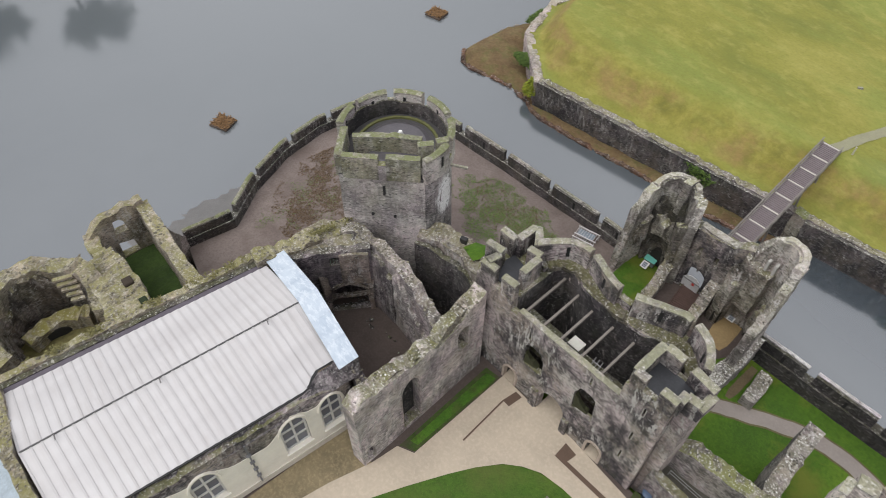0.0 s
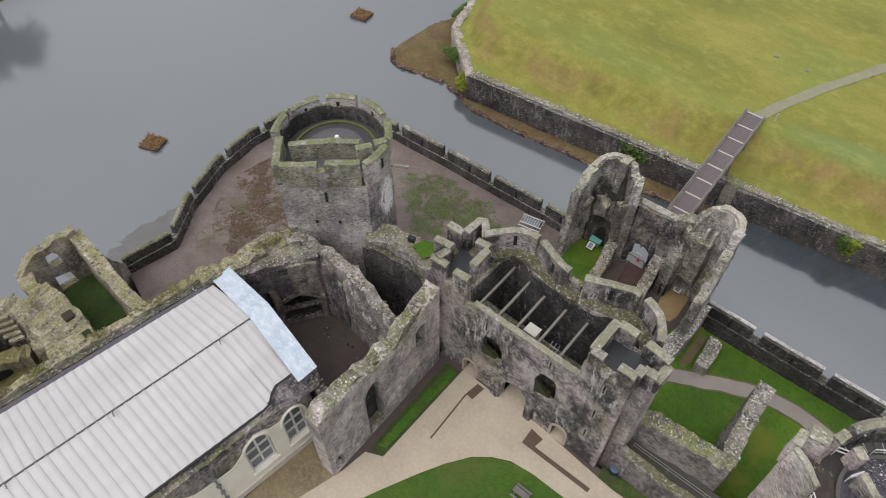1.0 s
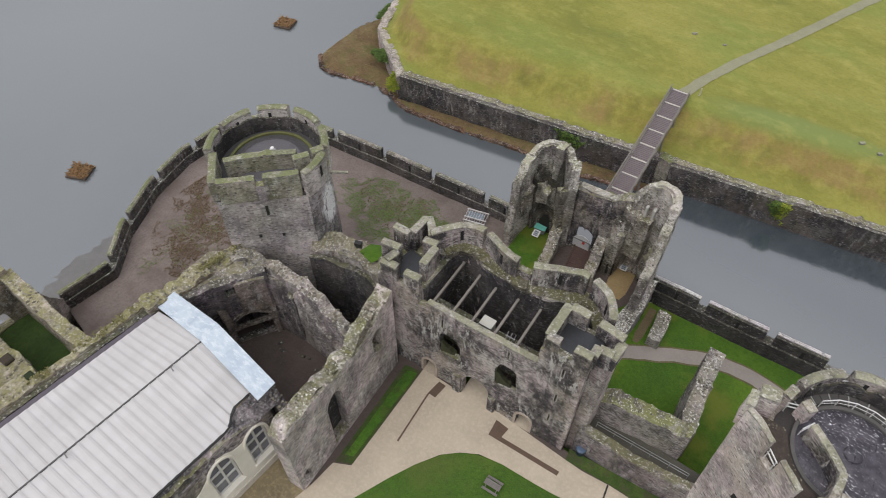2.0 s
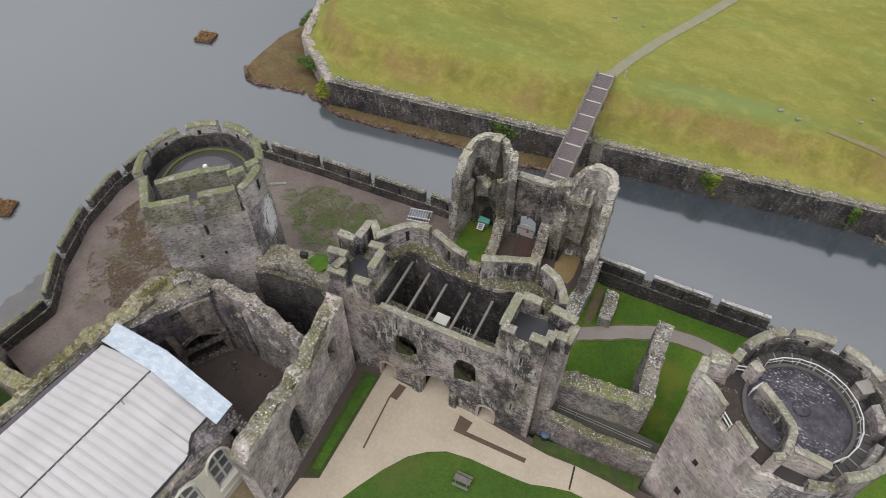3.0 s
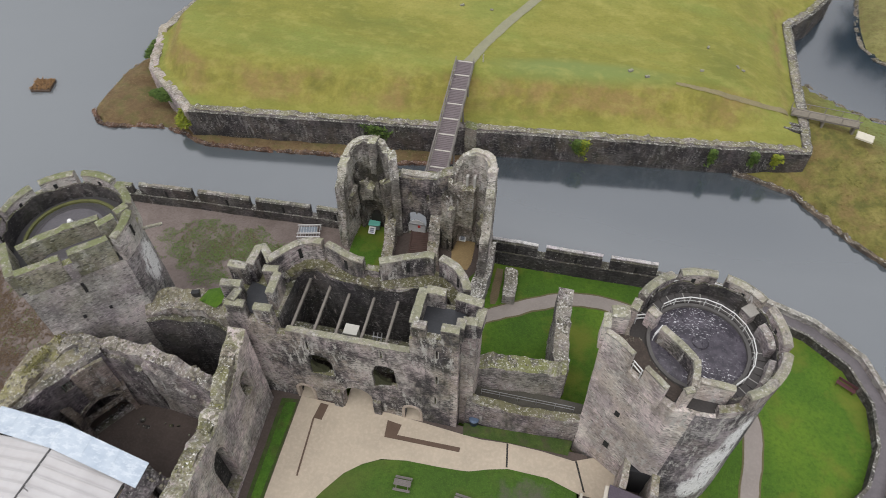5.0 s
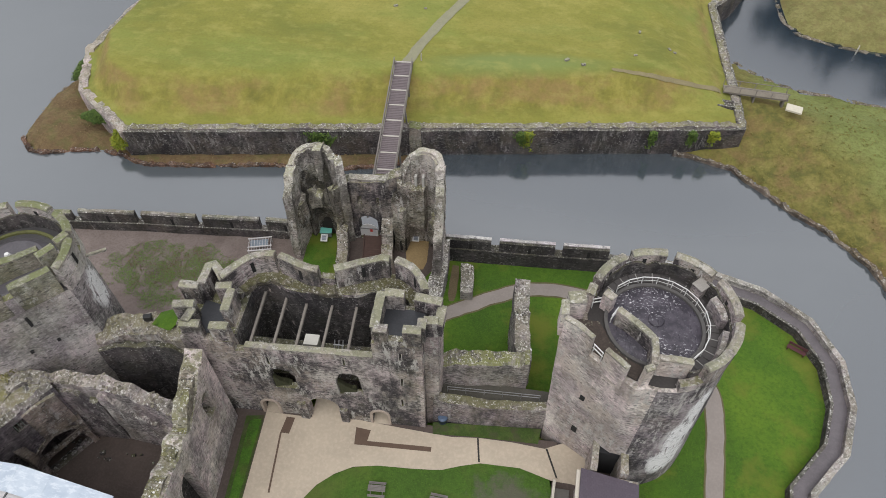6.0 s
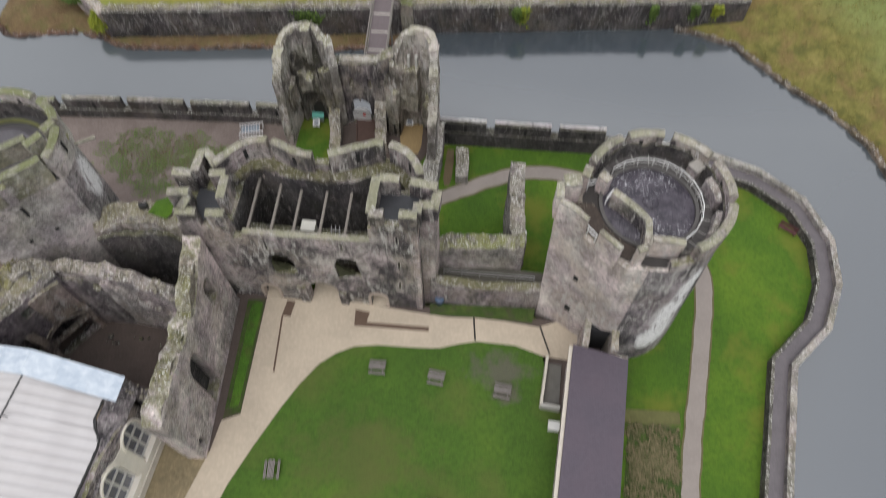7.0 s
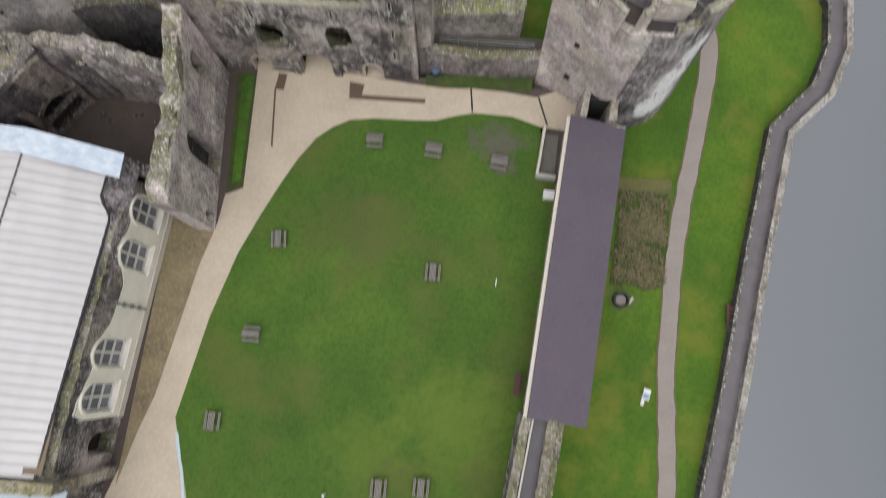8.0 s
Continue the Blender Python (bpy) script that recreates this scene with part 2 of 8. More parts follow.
# the dark green ellipse at (12.5, 21) paints the tower and gallery shade
LAWN_WET = turf("lush_lawn", [(0.040, 0.098, 0.006), (0.064, 0.138, 0.008), (0.102, 0.182, 0.012)], 0.13, 2.5, 0.06, (0.15, 0.165, 0.02), 0.75, ((16.6, 18.1, 2.2, 0.9, (0.12, 0.10, 0.06), 0.8), (12.5, 21.0, 2.6, 4.5, (0.05, 0.085, 0.014), 0.7), (14.7, 8.3, 1.6, 1.4, (0.12, 0.11, 0.06), 0.7)))


def meadow_grass():
    """Grazed turf on the level, coarse brown-yellow grass on the steep bank."""
    m = Nodes("winter_meadow", 0.95)
    a = m.noise(m.scaled(0.5, 1.0, 1), 0.11, 7.0, 0.62)
    level = m.ramp(a, [(0.36, (0.165, 0.178, 0.034)), (0.5, (0.225, 0.222, 0.042)), (0.64, (0.285, 0.268, 0.062))])
    wet = m.ramp(m.noise(m.scaled(0.35, 1.0, 1, 31.0), 0.13, 5.0, 0.6), [(0.48, 0.0), (0.62, 0.75)])
    level = m.mix(wet, level, (0.205, 0.24, 0.050))
    # a lusher blue-green band along the head of the bank
    band = m.tree.nodes.new("ShaderNodeMapping")
    band.vector_type = "TEXTURE"
    band.inputs["Location"].default_value = (-2.0, 79.1, 0.0)
    band.inputs["Rotation"].default_value = (0, 0, radians(7.3))
    band.inputs["Scale"].default_value = (15.0, 2.4, 100.0)
    m.link(m.pos, band.inputs[0])
    away = m.tree.nodes.new("ShaderNodeVectorMath")
    away.operation = "LENGTH"
    m.link(band.outputs[0], away.inputs[0])
    edge = m.math("ADD", away.outputs["Value"], m.math("MULTIPLY", m.math("SUBTRACT", a, 0.5), 0.9))
    lush = m.ramp(edge, [(0.35, 0.8), (1.0, 0.0)])
    b = m.noise(m.scaled(1.0, 0.6, 0.7, 4.0), 0.55, 7.0, 0.62)
    steep = m.ramp(b, [(0.36, (0.17, 0.158, 0.032)), (0.5, (0.235, 0.215, 0.042)), (0.64, (0.30, 0.268, 0.062))])
    rusty = m.ramp(m.noise(m.scaled(0.7, 1, 1, 17.0), 0.22, 6.0, 0.62), [(0.46, 0.0), (0.62, 0.72)])
    steep = m.mix(rusty, steep, (0.27, 0.175, 0.072))
    n = m.tree.nodes.new("ShaderNodeSeparateXYZ")
    m.link(m.geo.outputs["Normal"], n.inputs[0])
    tilt = m.math("ADD", n.outputs[2], m.math("MULTIPLY", m.math("SUBTRACT", m.noise(m.scaled(1, 1, 1, 40.0), 0.7, 5.0, 0.6), 0.5), 0.22))
    col = m.mix(m.ramp(tilt, [(0.80, 0.0), (0.94, 1.0)]), steep, level)
    fine = m.noise(m.scaled(1, 1, 1, 4.0), 2.4, 7.0, 0.75)
    col = m.mix(m.ramp(fine, [(0.37, 0.32), (0.55, 0.0)]), col, (0.13, 0.126, 0.026))
    col = m.mix(lush, col, (0.185, 0.235, 0.07))
    pale = m.ramp(m.noise(m.scaled(0.6, 1, 1, 23.0), 0.7, 6.0, 0.66), [(0.50, 0.0), (0.72, 0.40)])
    col = m.mix(pale, col, (0.39, 0.36, 0.105))
    m.bump(fine, 0.6, 0.12)
    return m.colour(col)


MEADOW = meadow_grass()
BANK = turf("rough_bank_grass", [(0.13, 0.11, 0.030), (0.19, 0.16, 0.038), (0.23, 0.20, 0.05)], 0.35, 1.8, 0.3, (0.20, 0.13, 0.055), 0.7)
REEDS = turf("brown_reed_bed", [(0.14, 0.085, 0.042), (0.205, 0.138, 0.066), (0.25, 0.195, 0.085)], 0.35, 2.2, 0.3, (0.13, 0.135, 0.04), 0.75)
VERGE = turf("dark_worn_verge", [(0.035, 0.065, 0.012), (0.05, 0.09, 0.015), (0.085, 0.115, 0.025)], 0.5, 2.5, 0.08, (0.075, 0.06, 0.04), 0.7)
MUD = turf("wet_gravel_terrace", [(0.145, 0.114, 0.101), (0.20, 0.162, 0.145), (0.24, 0.198, 0.178)], 0.16, 4.0, 0.03, (0.115, 0.086, 0.072), 0.5)
EARTH = plain("bare_earth", (0.10, 0.077, 0.067), 0.5, 0.95, 0.5, bump=0.6, dist=0.05)
PAVING = plain("sand_coloured_paving", (0.50, 0.425, 0.33), 0.30, 0.8, 0.35, bump=0.15)
GRAVEL_PATH = plain("grey_path", (0.285, 0.250, 0.225), 0.25, 0.9, 0.5, bump=0.3)
COPING_MOSSY = masonry("mossy_green_coping", (0.15, 0.15, 0.115), (0.42, 0.41, 0.33), 0.4, 0.4, 0.95, moss_col=(0.17, 0.185, 0.085), lichen=0.12, soft=0.6)
SLIT = plain("slit_shade", (0.015, 0.015, 0.015), 0.2, 0.95)
CONCRETE = plain("mossy_concrete", (0.255, 0.205, 0.12), 0.75, 0.85, 0.45, bump=0.3)


# ---- mesh helpers ----
def part(name, bm, material, parent=None, label="", smooth=False):
    """Links a bmesh as one mesh object under a thing or a part."""
    me = bpy.data.meshes.new(name)
    bm.to_mesh(me)
    bm.free()
    me.materials.append(material)
    if smooth:
        for p in me.polygons:
            p.use_smooth = True
    ob = new(name, me)
    if parent is not None:
        ob.parent = parent
        ob.matrix_parent_inverse = Matrix.Identity(4)
    if label:
        ob["label"] = label
    return ob


def shared(name, ob, m, parent):
    """One more piece on the mesh of ob."""
    o = new(name, ob.data)
    o.parent = parent
    o.matrix_basis = m
    return o


def thing(name, m, label, category, group="", kind=""):
    ob = new(name)
    ob.empty_display_size = 0.3
    ob.matrix_basis = m
    return tagged(ob, label, category, group, kind)


def at(x=0.0, y=0.0, z=0.0, rz=0.0):
    return pose(x, y, z, 0, 0, rz)


def box(bm, x0, x1, y0, y1, z0, z1, bevel=0.0, m=None):
    r = bmesh.ops.create_cube(bm, size=1.0)
    vs = r["verts"]
    mat = Matrix.Translation(((x0 + x1) / 2, (y0 + y1) / 2, (z0 + z1) / 2)) @ Matrix.Diagonal((x1 - x0, y1 - y0, z1 - z0, 1))
    bmesh.ops.transform(bm, matrix=(m @ mat) if m else mat, verts=vs)
    if bevel > 0:
        es = list({e for v in vs for e in v.link_edges})
        bmesh.ops.bevel(bm, geom=es, offset=bevel, segments=1, affect="EDGES")
    return bm


def beam(bm, a, b, w, h=None):
    """A square bar from a to b."""
    a, b = Vector(a), Vector(b)
    h = h or w
    d = b - a
    m = Matrix.Translation((a + b) / 2) @ d.to_track_quat("X", "Z").to_matrix().to_4x4()
    box(bm, -d.length / 2, d.length / 2, -w / 2, w / 2, -h / 2, h / 2, m=m)
    return bm


def prism(bm, pts, z0, z1, top_scale=None, centre=(0, 0)):
    """A polygon drawn up from z0 to z1; the top may be drawn in towards a centre."""
    n = len(pts)
    lo = [bm.verts.new((x, y, z0)) for x, y in pts]
    s = top_scale or 1.0
    hi = [bm.verts.new((centre[0] + (x - centre[0]) * s, centre[1] + (y - centre[1]) * s, z1)) for x, y in pts]
    for i in range(n):
        j = (i + 1) % n
        bm.faces.new((lo[i], lo[j], hi[j], hi[i]))
    bm.faces.new(hi)
    bm.faces.new(lo[::-1])
    bmesh.ops.recalc_face_normals(bm, faces=bm.faces[:])
    return bm


def arc(cx, cy, r, a0, a1, n, ry=None):
    return [(cx + r * math.cos(radians(a0 + (a1 - a0) * i / n)), cy + (ry or r) * math.sin(radians(a0 + (a1 - a0) * i / n))) for i in range(n + 1)]


def wobble(p, size, amount):
    v = noise.noise_vector(Vector(p) / size)
    return Vector(p) + v * amount


def resample(pts, step):
    out = []
    for (x0, y0), (x1, y1) in zip(pts[:-1], pts[1:]):
        d = math.hypot(x1 - x0, y1 - y0)
        k = max(1, round(d / step))
        out += [(x0 + (x1 - x0) * i / k, y0 + (y1 - y0) * i / k) for i in range(k)]
    return out + [pts[-1]]


def along(pts):
    s = [0.0]
    for a, b in zip(pts[:-1], pts[1:]):
        s.append(s[-1] + math.hypot(b[0] - a[0], b[1] - a[1]))
    return s


def offsets(pts, d, closed=False):
    """The polyline moved d to its left."""
    n = len(pts)
    out = []
    for i in range(n):
        a = pts[(i - 1) % n] if closed or i > 0 else pts[i]
        b = pts[(i + 1) % n] if closed or i < n - 1 else pts[i]
        t = Vector((b[0] - a[0], b[1] - a[1]))
        t = t.normalized() if t.length > 1e-9 else Vector((1, 0))
        out.append((pts[i][0] - t.y * d, pts[i][1] + t.x * d))
    return out


def wall_run(bm, pts, thick, z0, tops, rag=0.0, step=0.6, rough=0.07, closed=False, seed=0.0, crown=0.0, rag_size=1.6, lift=1.1):
    """A thick wall along a polyline, its top at the given heights (one for each point, or one number), broken by rag."""
    if closed:
        pts = list(pts) + [pts[0]]
    if isinstance(tops, (int, float)):
        tops = [tops] * len(pts)
    elif closed:
        tops = list(tops) + [tops[0]]
    s0 = along(pts)
    fine = resample(pts, step)
    s1 = along(fine)
    zt = [float(np.interp(s, s0, tops)) for s in s1]
    if closed:
        fine, zt = fine[:-1], zt[:-1]
    lf, rt = offsets(fine, thick / 2, closed), offsets(fine, -thick / 2, closed)
    zb = z0 if isinstance(z0, (int, float)) else min(z0)
    nz = max(1, int((max(zt) - zb) / lift))
    rows = []
    for i, (l, r) in enumerate(zip(lf, rt)):
        q = Vector((fine[i][0], fine[i][1], seed))
        cut = rag * (noise.noise(q / rag_size) * 0.9 + 0.5 * noise.noise(q / rag_size * 3.1))
        cut = round(cut / 0.18) * 0.18 if rag > 0 else 0.0
        t = zt[i] + cut
        tl = t + (rag * 0.3 * noise.noise(q * 2.3 + Vector((7, 0, 0))) if rag else 0.0)
        tr = t + (rag * 0.3 * noise.noise(q * 2.3 + Vector((0, 9, 0))) if rag else 0.0)
        col = [(l[0], l[1], zb + (tl - zb) * k / nz) for k in range(nz + 1)]
        mid = (0.5 * (l[0] + r[0]), 0.5 * (l[1] + r[1]), t + crown + (0.25 * rag * noise.noise(q * 1.7) if rag else 0.0))
        col.append(mid)
        col += [(r[0], r[1], zb + (tr - zb) * k / nz) for k in range(nz, -1, -1)]
        rows.append([bm.verts.new(wobble(c, 0.8, rough) if 0 < k < len(col) - 1 else c) for k, c in enumerate(col)])
    n = len(rows)
    for i in range(n if closed else n - 1):
        a, b = rows[i], rows[(i + 1) % n]
        for k in range(len(a) - 1):
            bm.faces.new((a[k], a[k + 1], b[k + 1], b[k]))
        bm.faces.new((a[-1], a[0], b[0], b[-1]))
    if not closed:
        bm.faces.new(rows[0])
        bm.faces.new(rows[-1][::-1])
    bmesh.ops.recalc_face_normals(bm, faces=bm.faces[:])
    return bm


def arch_hole(c, w, z0, z1, pointed=0.0, n=8):
    """The outline of an opening with a round or pointed head."""
    r = w / 2
    zs = z1 - r * (1 + pointed)
    pts = [(c - r, z0), (c + r, z0)]
    for i in range(n + 1):
        a = math.pi * i / n
        pts.append((c + r * math.cos(a), zs + r * (1 + pointed) * math.sin(a)))
    return pts


def plate(bm, outline, holes, thick, m, rough=0.0):
    """A wall of the given outline (along, up) with openings right through it; its face lies in m's x-z plane, its thickness goes to +y."""
    edges = []
    for loop in (outline, *holes):
        vs = [bm.verts.new((u, 0, z)) for u, z in loop]
        edges += [bm.edges.new((vs[i], vs[(i + 1) % len(vs)])) for i in range(len(vs))]
    r = bmesh.ops.triangle_fill(bm, use_beauty=True, use_dissolve=False, edges=edges)
    faces = [f for f in r["geom"] if isinstance(f, bmesh.types.BMFace)]
    ex = bmesh.ops.extrude_face_region(bm, geom=faces)
    vs = [v for v in ex["geom"] if isinstance(v, bmesh.types.BMVert)]
    bmesh.ops.translate(bm, vec=(0, thick, 0), verts=vs)
    bmesh.ops.recalc_face_normals(bm, faces=bm.faces[:])
    if rough:
        for v in bm.verts:
            v.co = wobble(v.co, 0.9, rough)
    bmesh.ops.transform(bm, matrix=m, verts=bm.verts[:])
    return bm


def ragged_top(u0, u1, zs, rag, seed, step=0.45):
    """Points of a broken wall top from u1 back to u0 along the heights zs (pairs of u, z)."""
    n = max(2, int((u1 - u0) / step))
    out = []
    for i in range(n, -1, -1):
        u = u0 + (u1 - u0) * i / n
        z = float(np.interp(u, [a for a, _ in zs], [b for _, b in zs]))
        z += round(rag * (noise.noise((u / 1.5, seed, 0)) + 0.5 * noise.noise((u * 2.2, seed, 3))) / 0.15) * 0.15
        out.append((u, z))
    return out


def inside(x, y, poly):
    hit = False
    for (x0, y0), (x1, y1) in zip(poly, poly[1:] + poly[:1]):
        if (y0 > y) != (y1 > y) and x < (x1 - x0) * (y - y0) / (y1 - y0) + x0:
            hit = not hit
    return hit


def nearest(x, y, poly):
    best = (1e9, x, y)
    for (x0, y0), (x1, y1) in zip(poly, poly[1:] + poly[:1]):
        dx, dy = x1 - x0, y1 - y0
        k = max(0.0, min(1.0, ((x - x0) * dx + (y - y0) * dy) / (dx * dx + dy * dy + 1e-12)))
        px, py = x0 + k * dx, y0 + k * dy
        d = math.hypot(px - x, py - y)
        if d < best[0]:
            best = (d, px, py)
    return best


def patch(poly, height, step=1.0, base=None):
    """Ground inside a polygon; height(x, y, distance to the edge) gives its level."""
    bm = bmesh.new()
    xs, ys = [p[0] for p in poly], [p[1] for p in poly]
    nx, ny = int((max(xs) - min(xs)) / step) + 2, int((max(ys) - min(ys)) / step) + 2
    grid = {}
    for i in range(nx):
        for j in range(ny):
            x, y = min(xs) + i * step, min(ys) + j * step
            d, px, py = nearest(x, y, poly)
            ins = inside(x, y, poly)
            grid[i, j] = (ins, x, y, d, px, py)
    verts = {}

    def vert(i, j):
        if (i, j) not in verts:
            ins, x, y, d, px, py = grid[i, j]
            if not ins or d < step * 0.35:
                x, y, d = px, py, 0.0
            verts[i, j] = bm.verts.new((x, y, height(x, y, d)))
        return verts[i, j]

    for i in range(nx - 1):
        for j in range(ny - 1):
            q = [(i, j), (i + 1, j), (i + 1, j + 1), (i, j + 1)]
            if any(grid[k][0] for k in q):
                f = [vert(*k) for k in q]
                try:
                    bm.faces.new(f)
                except ValueError:
                    pass
    bmesh.ops.remove_doubles(bm, verts=bm.verts[:], dist=0.02)
    bm.normal_update()
    bmesh.ops.delete(bm, geom=[f for f in bm.faces if f.normal.z < 0.15], context="FACES")
    if base is not None:
        # a level sheet that follows the outline exactly
        rim = bm.faces.new([bm.verts.new((x, y, base)) for x, y in poly])
        rim.normal_update()
        if rim.normal.z < 0:
            rim.normal_flip()
        bmesh.ops.triangulate(bm, faces=[rim])
    if bm.faces and sum(f.normal.z for f in bm.faces) < 0:
        bmesh.ops.reverse_faces(bm, faces=bm.faces[:])
    return bm


def smooth(a, b, x):
    k = max(0.0, min(1.0, (x - a) / (b - a)))
    return k * k * (3 - 2 * k)


def strip(pts, widths, z, lift=0.03):
    """A flat way along a polyline, draped at a level z (number or function)."""
    bm = bmesh.new()
    fine = resample(pts, 0.8)
    s0, s1 = along(pts), along(fine)
    if isinstance(widths, (int, float)):
        widths = [widths] * len(pts)
    sm = []
    for i in range(len(fine)):
        k = [fine[max(0, min(len(fine) - 1, i + d))] for d in (-3, -2, -1, 0, 1, 2, 3)]
        sm.append((sum(p[0] for p in k) / 7, sum(p[1] for p in k) / 7))
    rows = []
    for i, p in enumerate(sm):
        w = float(np.interp(s1[i], s0, widths)) / 2
        l, r = offsets(sm, w)[i], offsets(sm, -w)[i]
        l = wobble((l[0], l[1], 0), 1.2, 0.12)
        r = wobble((r[0], r[1], 0), 1.2, 0.12)
        cols = [(l[0] + (r[0] - l[0]) * k / 4, l[1] + (r[1] - l[1]) * k / 4) for k in range(5)]
        rows.append([bm.verts.new((x, y, (z(x, y) if callable(z) else z) + lift)) for x, y in cols])
    for a, b in zip(rows[:-1], rows[1:]):
        for k in range(4):
            bm.faces.new((a[k], b[k], b[k + 1], a[k + 1]))
    bmesh.ops.recalc_face_normals(bm, faces=bm.faces[:])
    if sum(f.normal.z for f in bm.faces) < 0:
        bmesh.ops.reverse_faces(bm, faces=bm.faces[:])
    return bm


def flat(pts, z):
    bm = bmesh.new()
    f = bm.faces.new([bm.verts.new((x, y, z)) for x, y in pts])
    f.normal_update()
    if f.normal.z < 0:
        f.normal_flip()
    bmesh.ops.triangulate(bm, faces=bm.faces[:])
    return bm


def merlons(owner, pts, thick, z0, z1, cuts, gap=0.8, mat=None, slit=True, crown=0.12, cope=None, cope_width=None):
    """Stretches of parapet between the cuts (in metres along the line), each a part of its own, with a proud coping."""
    fine = resample(pts, 0.35)
    s = along(fine)
    total = s[-1]
    ends = [0.0] + [c for c in cuts] + [total]
    for a, b in zip(ends[:-1], ends[1:]):
        a2 = a + (gap / 2 if a > 0 else 0)
        b2 = b - (gap / 2 if b < total else 0)
        if b2 - a2 < 0.3:
            continue
        k = max(2, int((b2 - a2) / 0.6))
        line = []
        for i in range(k + 1):
            q = a2 + (b2 - a2) * i / k
            line.append((float(np.interp(q, s, [p[0] for p in fine])), float(np.interp(q, s, [p[1] for p in fine]))))
        m = part("merlon", wall_run(bmesh.new(), line, thick, z0, z1, 0.08, 0.5, 0.05, crown=0.0, seed=a, lift=0.6), mat or STONE, owner)
        if slit and b2 - a2 > 1.9 and z1 - z0 > 1.2:
            q, r = line[k // 2], line[k // 2 + 1]
            turn = math.degrees(math.atan2(r[1] - q[1], r[0] - q[0]))
            # a black box through the merlon paints the slit's shade; nothing is cut
            part("arrow_slit", box(bmesh.new(), -0.15, 0.15, -thick / 2 - 0.03, thick / 2 + 0.03, z1 - 1.6, z1 - 0.4, 0, at((q[0] + r[0]) / 2, (q[1] + r[1]) / 2, 0, turn)), SLIT, m)
        cw, shift = cope_width or (thick + 0.06, 0.0)
        part("coping", wall_run(bmesh.new(), offsets(line, shift), cw, z1 - 0.04, z1 + 0.13, 0.14, 0.45, 0.05, crown=crown, seed=b, rag_size=0.9), cope or COPING, m)


LOOSE = None


def strew(ob, density=7.0, size=(0.05, 0.145), seed=1, steep=0.45, zmin=None, mat=None):
    """Loose and mortared stones standing proud of a broken wall top, in one mesh under the wall."""
    global LOOSE
    if LOOSE is None:
        m = Nodes("loose_top_stones", 0.92)
        grain = m.noise(m.scaled(1, 1, 1, 3.0), 5.0, 5.0, 0.7)
        col = m.ramp(m.math("ADD", m.math("MULTIPLY", m.island(), 0.75), m.math("MULTIPLY", grain, 0.3)), [(0.2, (0.12, 0.108, 0.082)), (0.55, (0.21, 0.193, 0.145)), (0.88, (0.31, 0.285, 0.22)), (0.98, (0.48, 0.465, 0.41))])
        m.bump(grain, 0.5, 0.03)
        LOOSE = m.colour(col)
    rnd = random.Random(seed)
    me = ob.data
    verts, faces = [], []
    for p in me.polygons:
        if p.normal.z < steep or (zmin is not None and p.center.z < zmin):
            continue
        want = p.area * density * 1.9
        k = int(want) + (rnd.random() < want - int(want))
        co = [me.vertices[i].co for i in p.vertices]
        for _ in range(k):
            j = rnd.randrange(1, len(co) - 1)
            a, b = rnd.random(), rnd.random()
            if a + b > 1:
                a, b = 1 - a, 1 - b
            c = co[0] + (co[j] - co[0]) * a + (co[j + 1] - co[0]) * b
            if noise.noise(c * 0.8) + 0.5 * noise.noise(c * 2.7) < rnd.uniform(-0.25, 0.25):
                continue
            s = rnd.uniform(*size)
            rot = Euler((rnd.uniform(-0.35, 0.35), rnd.uniform(-0.35, 0.35), rnd.uniform(0, 6.3))).to_matrix()
            w, d, h = s, s * rnd.uniform(0.55, 0.9), s * rnd.uniform(0.4, 0.9)
            base = len(verts)
            for z, q in ((-0.6 * h, 1.0), (0.45 * h, 1.0), (0.75 * h, 0.6)):
                for x, y in ((-w, -d), (w, -d), (w, d), (-w, d)):
                    verts.append(tuple(c + rot @ Vector((x * q * rnd.uniform(0.8, 1.1), y * q * rnd.uniform(0.8, 1.1), z))))
            for r in (0, 4):
                for i in range(4):
                    faces.append((base + r + i, base + r + (i + 1) % 4, base + r + 4 + (i + 1) % 4, base + r + 4 + i))
            faces.append((base + 8, base + 9, base + 10, base + 11))
    if not verts:
        return None
    md = bpy.data.meshes.new("top_stones")
    md.from_pydata(verts, [], faces)
    md.materials.append(mat or LOOSE)
    o = new("top_stones", md)
    o.parent = ob
    o["kind"] = "stuff"
    return o

# ---- lake, banks and terraces ----
def far_land(r, a):
    rim = 170 + 25 * math.sin(a * 3 + 1) + 12 * math.sin(a * 7)
    return -9.0 + 7.0 * smooth(rim - 8, rim + 6, r) + 14.0 * smooth(rim + 60, 1200, r)


bm = bmesh.new()
radii = [0.1, 60, 110, 130, 140, 150, 158, 166, 174, 182, 190, 200, 215, 240, 300, 420, 700, 1200, 2500]
rings = [[bm.verts.new((r * math.cos(2 * math.pi * k / 96), 20 + r * math.sin(2 * math.pi * k / 96), far_land(r, 2 * math.pi * k / 96))) for k in range(96)] for r in radii]
for a, b in zip(rings[:-1], rings[1:]):
    for k in range(96):
        bm.faces.new((a[k], b[k], b[(k + 1) % 96], a[(k + 1) % 96]))
bmesh.ops.recalc_face_normals(bm, faces=bm.faces[:])
if sum(f.normal.z for f in bm.faces) < 0:
    bmesh.ops.reverse_faces(bm, faces=bm.faces[:])
tagged(part("ground", bm, BANK, smooth=True), "lake bed and rough grass shore round the lake", "ground", kind="structure")

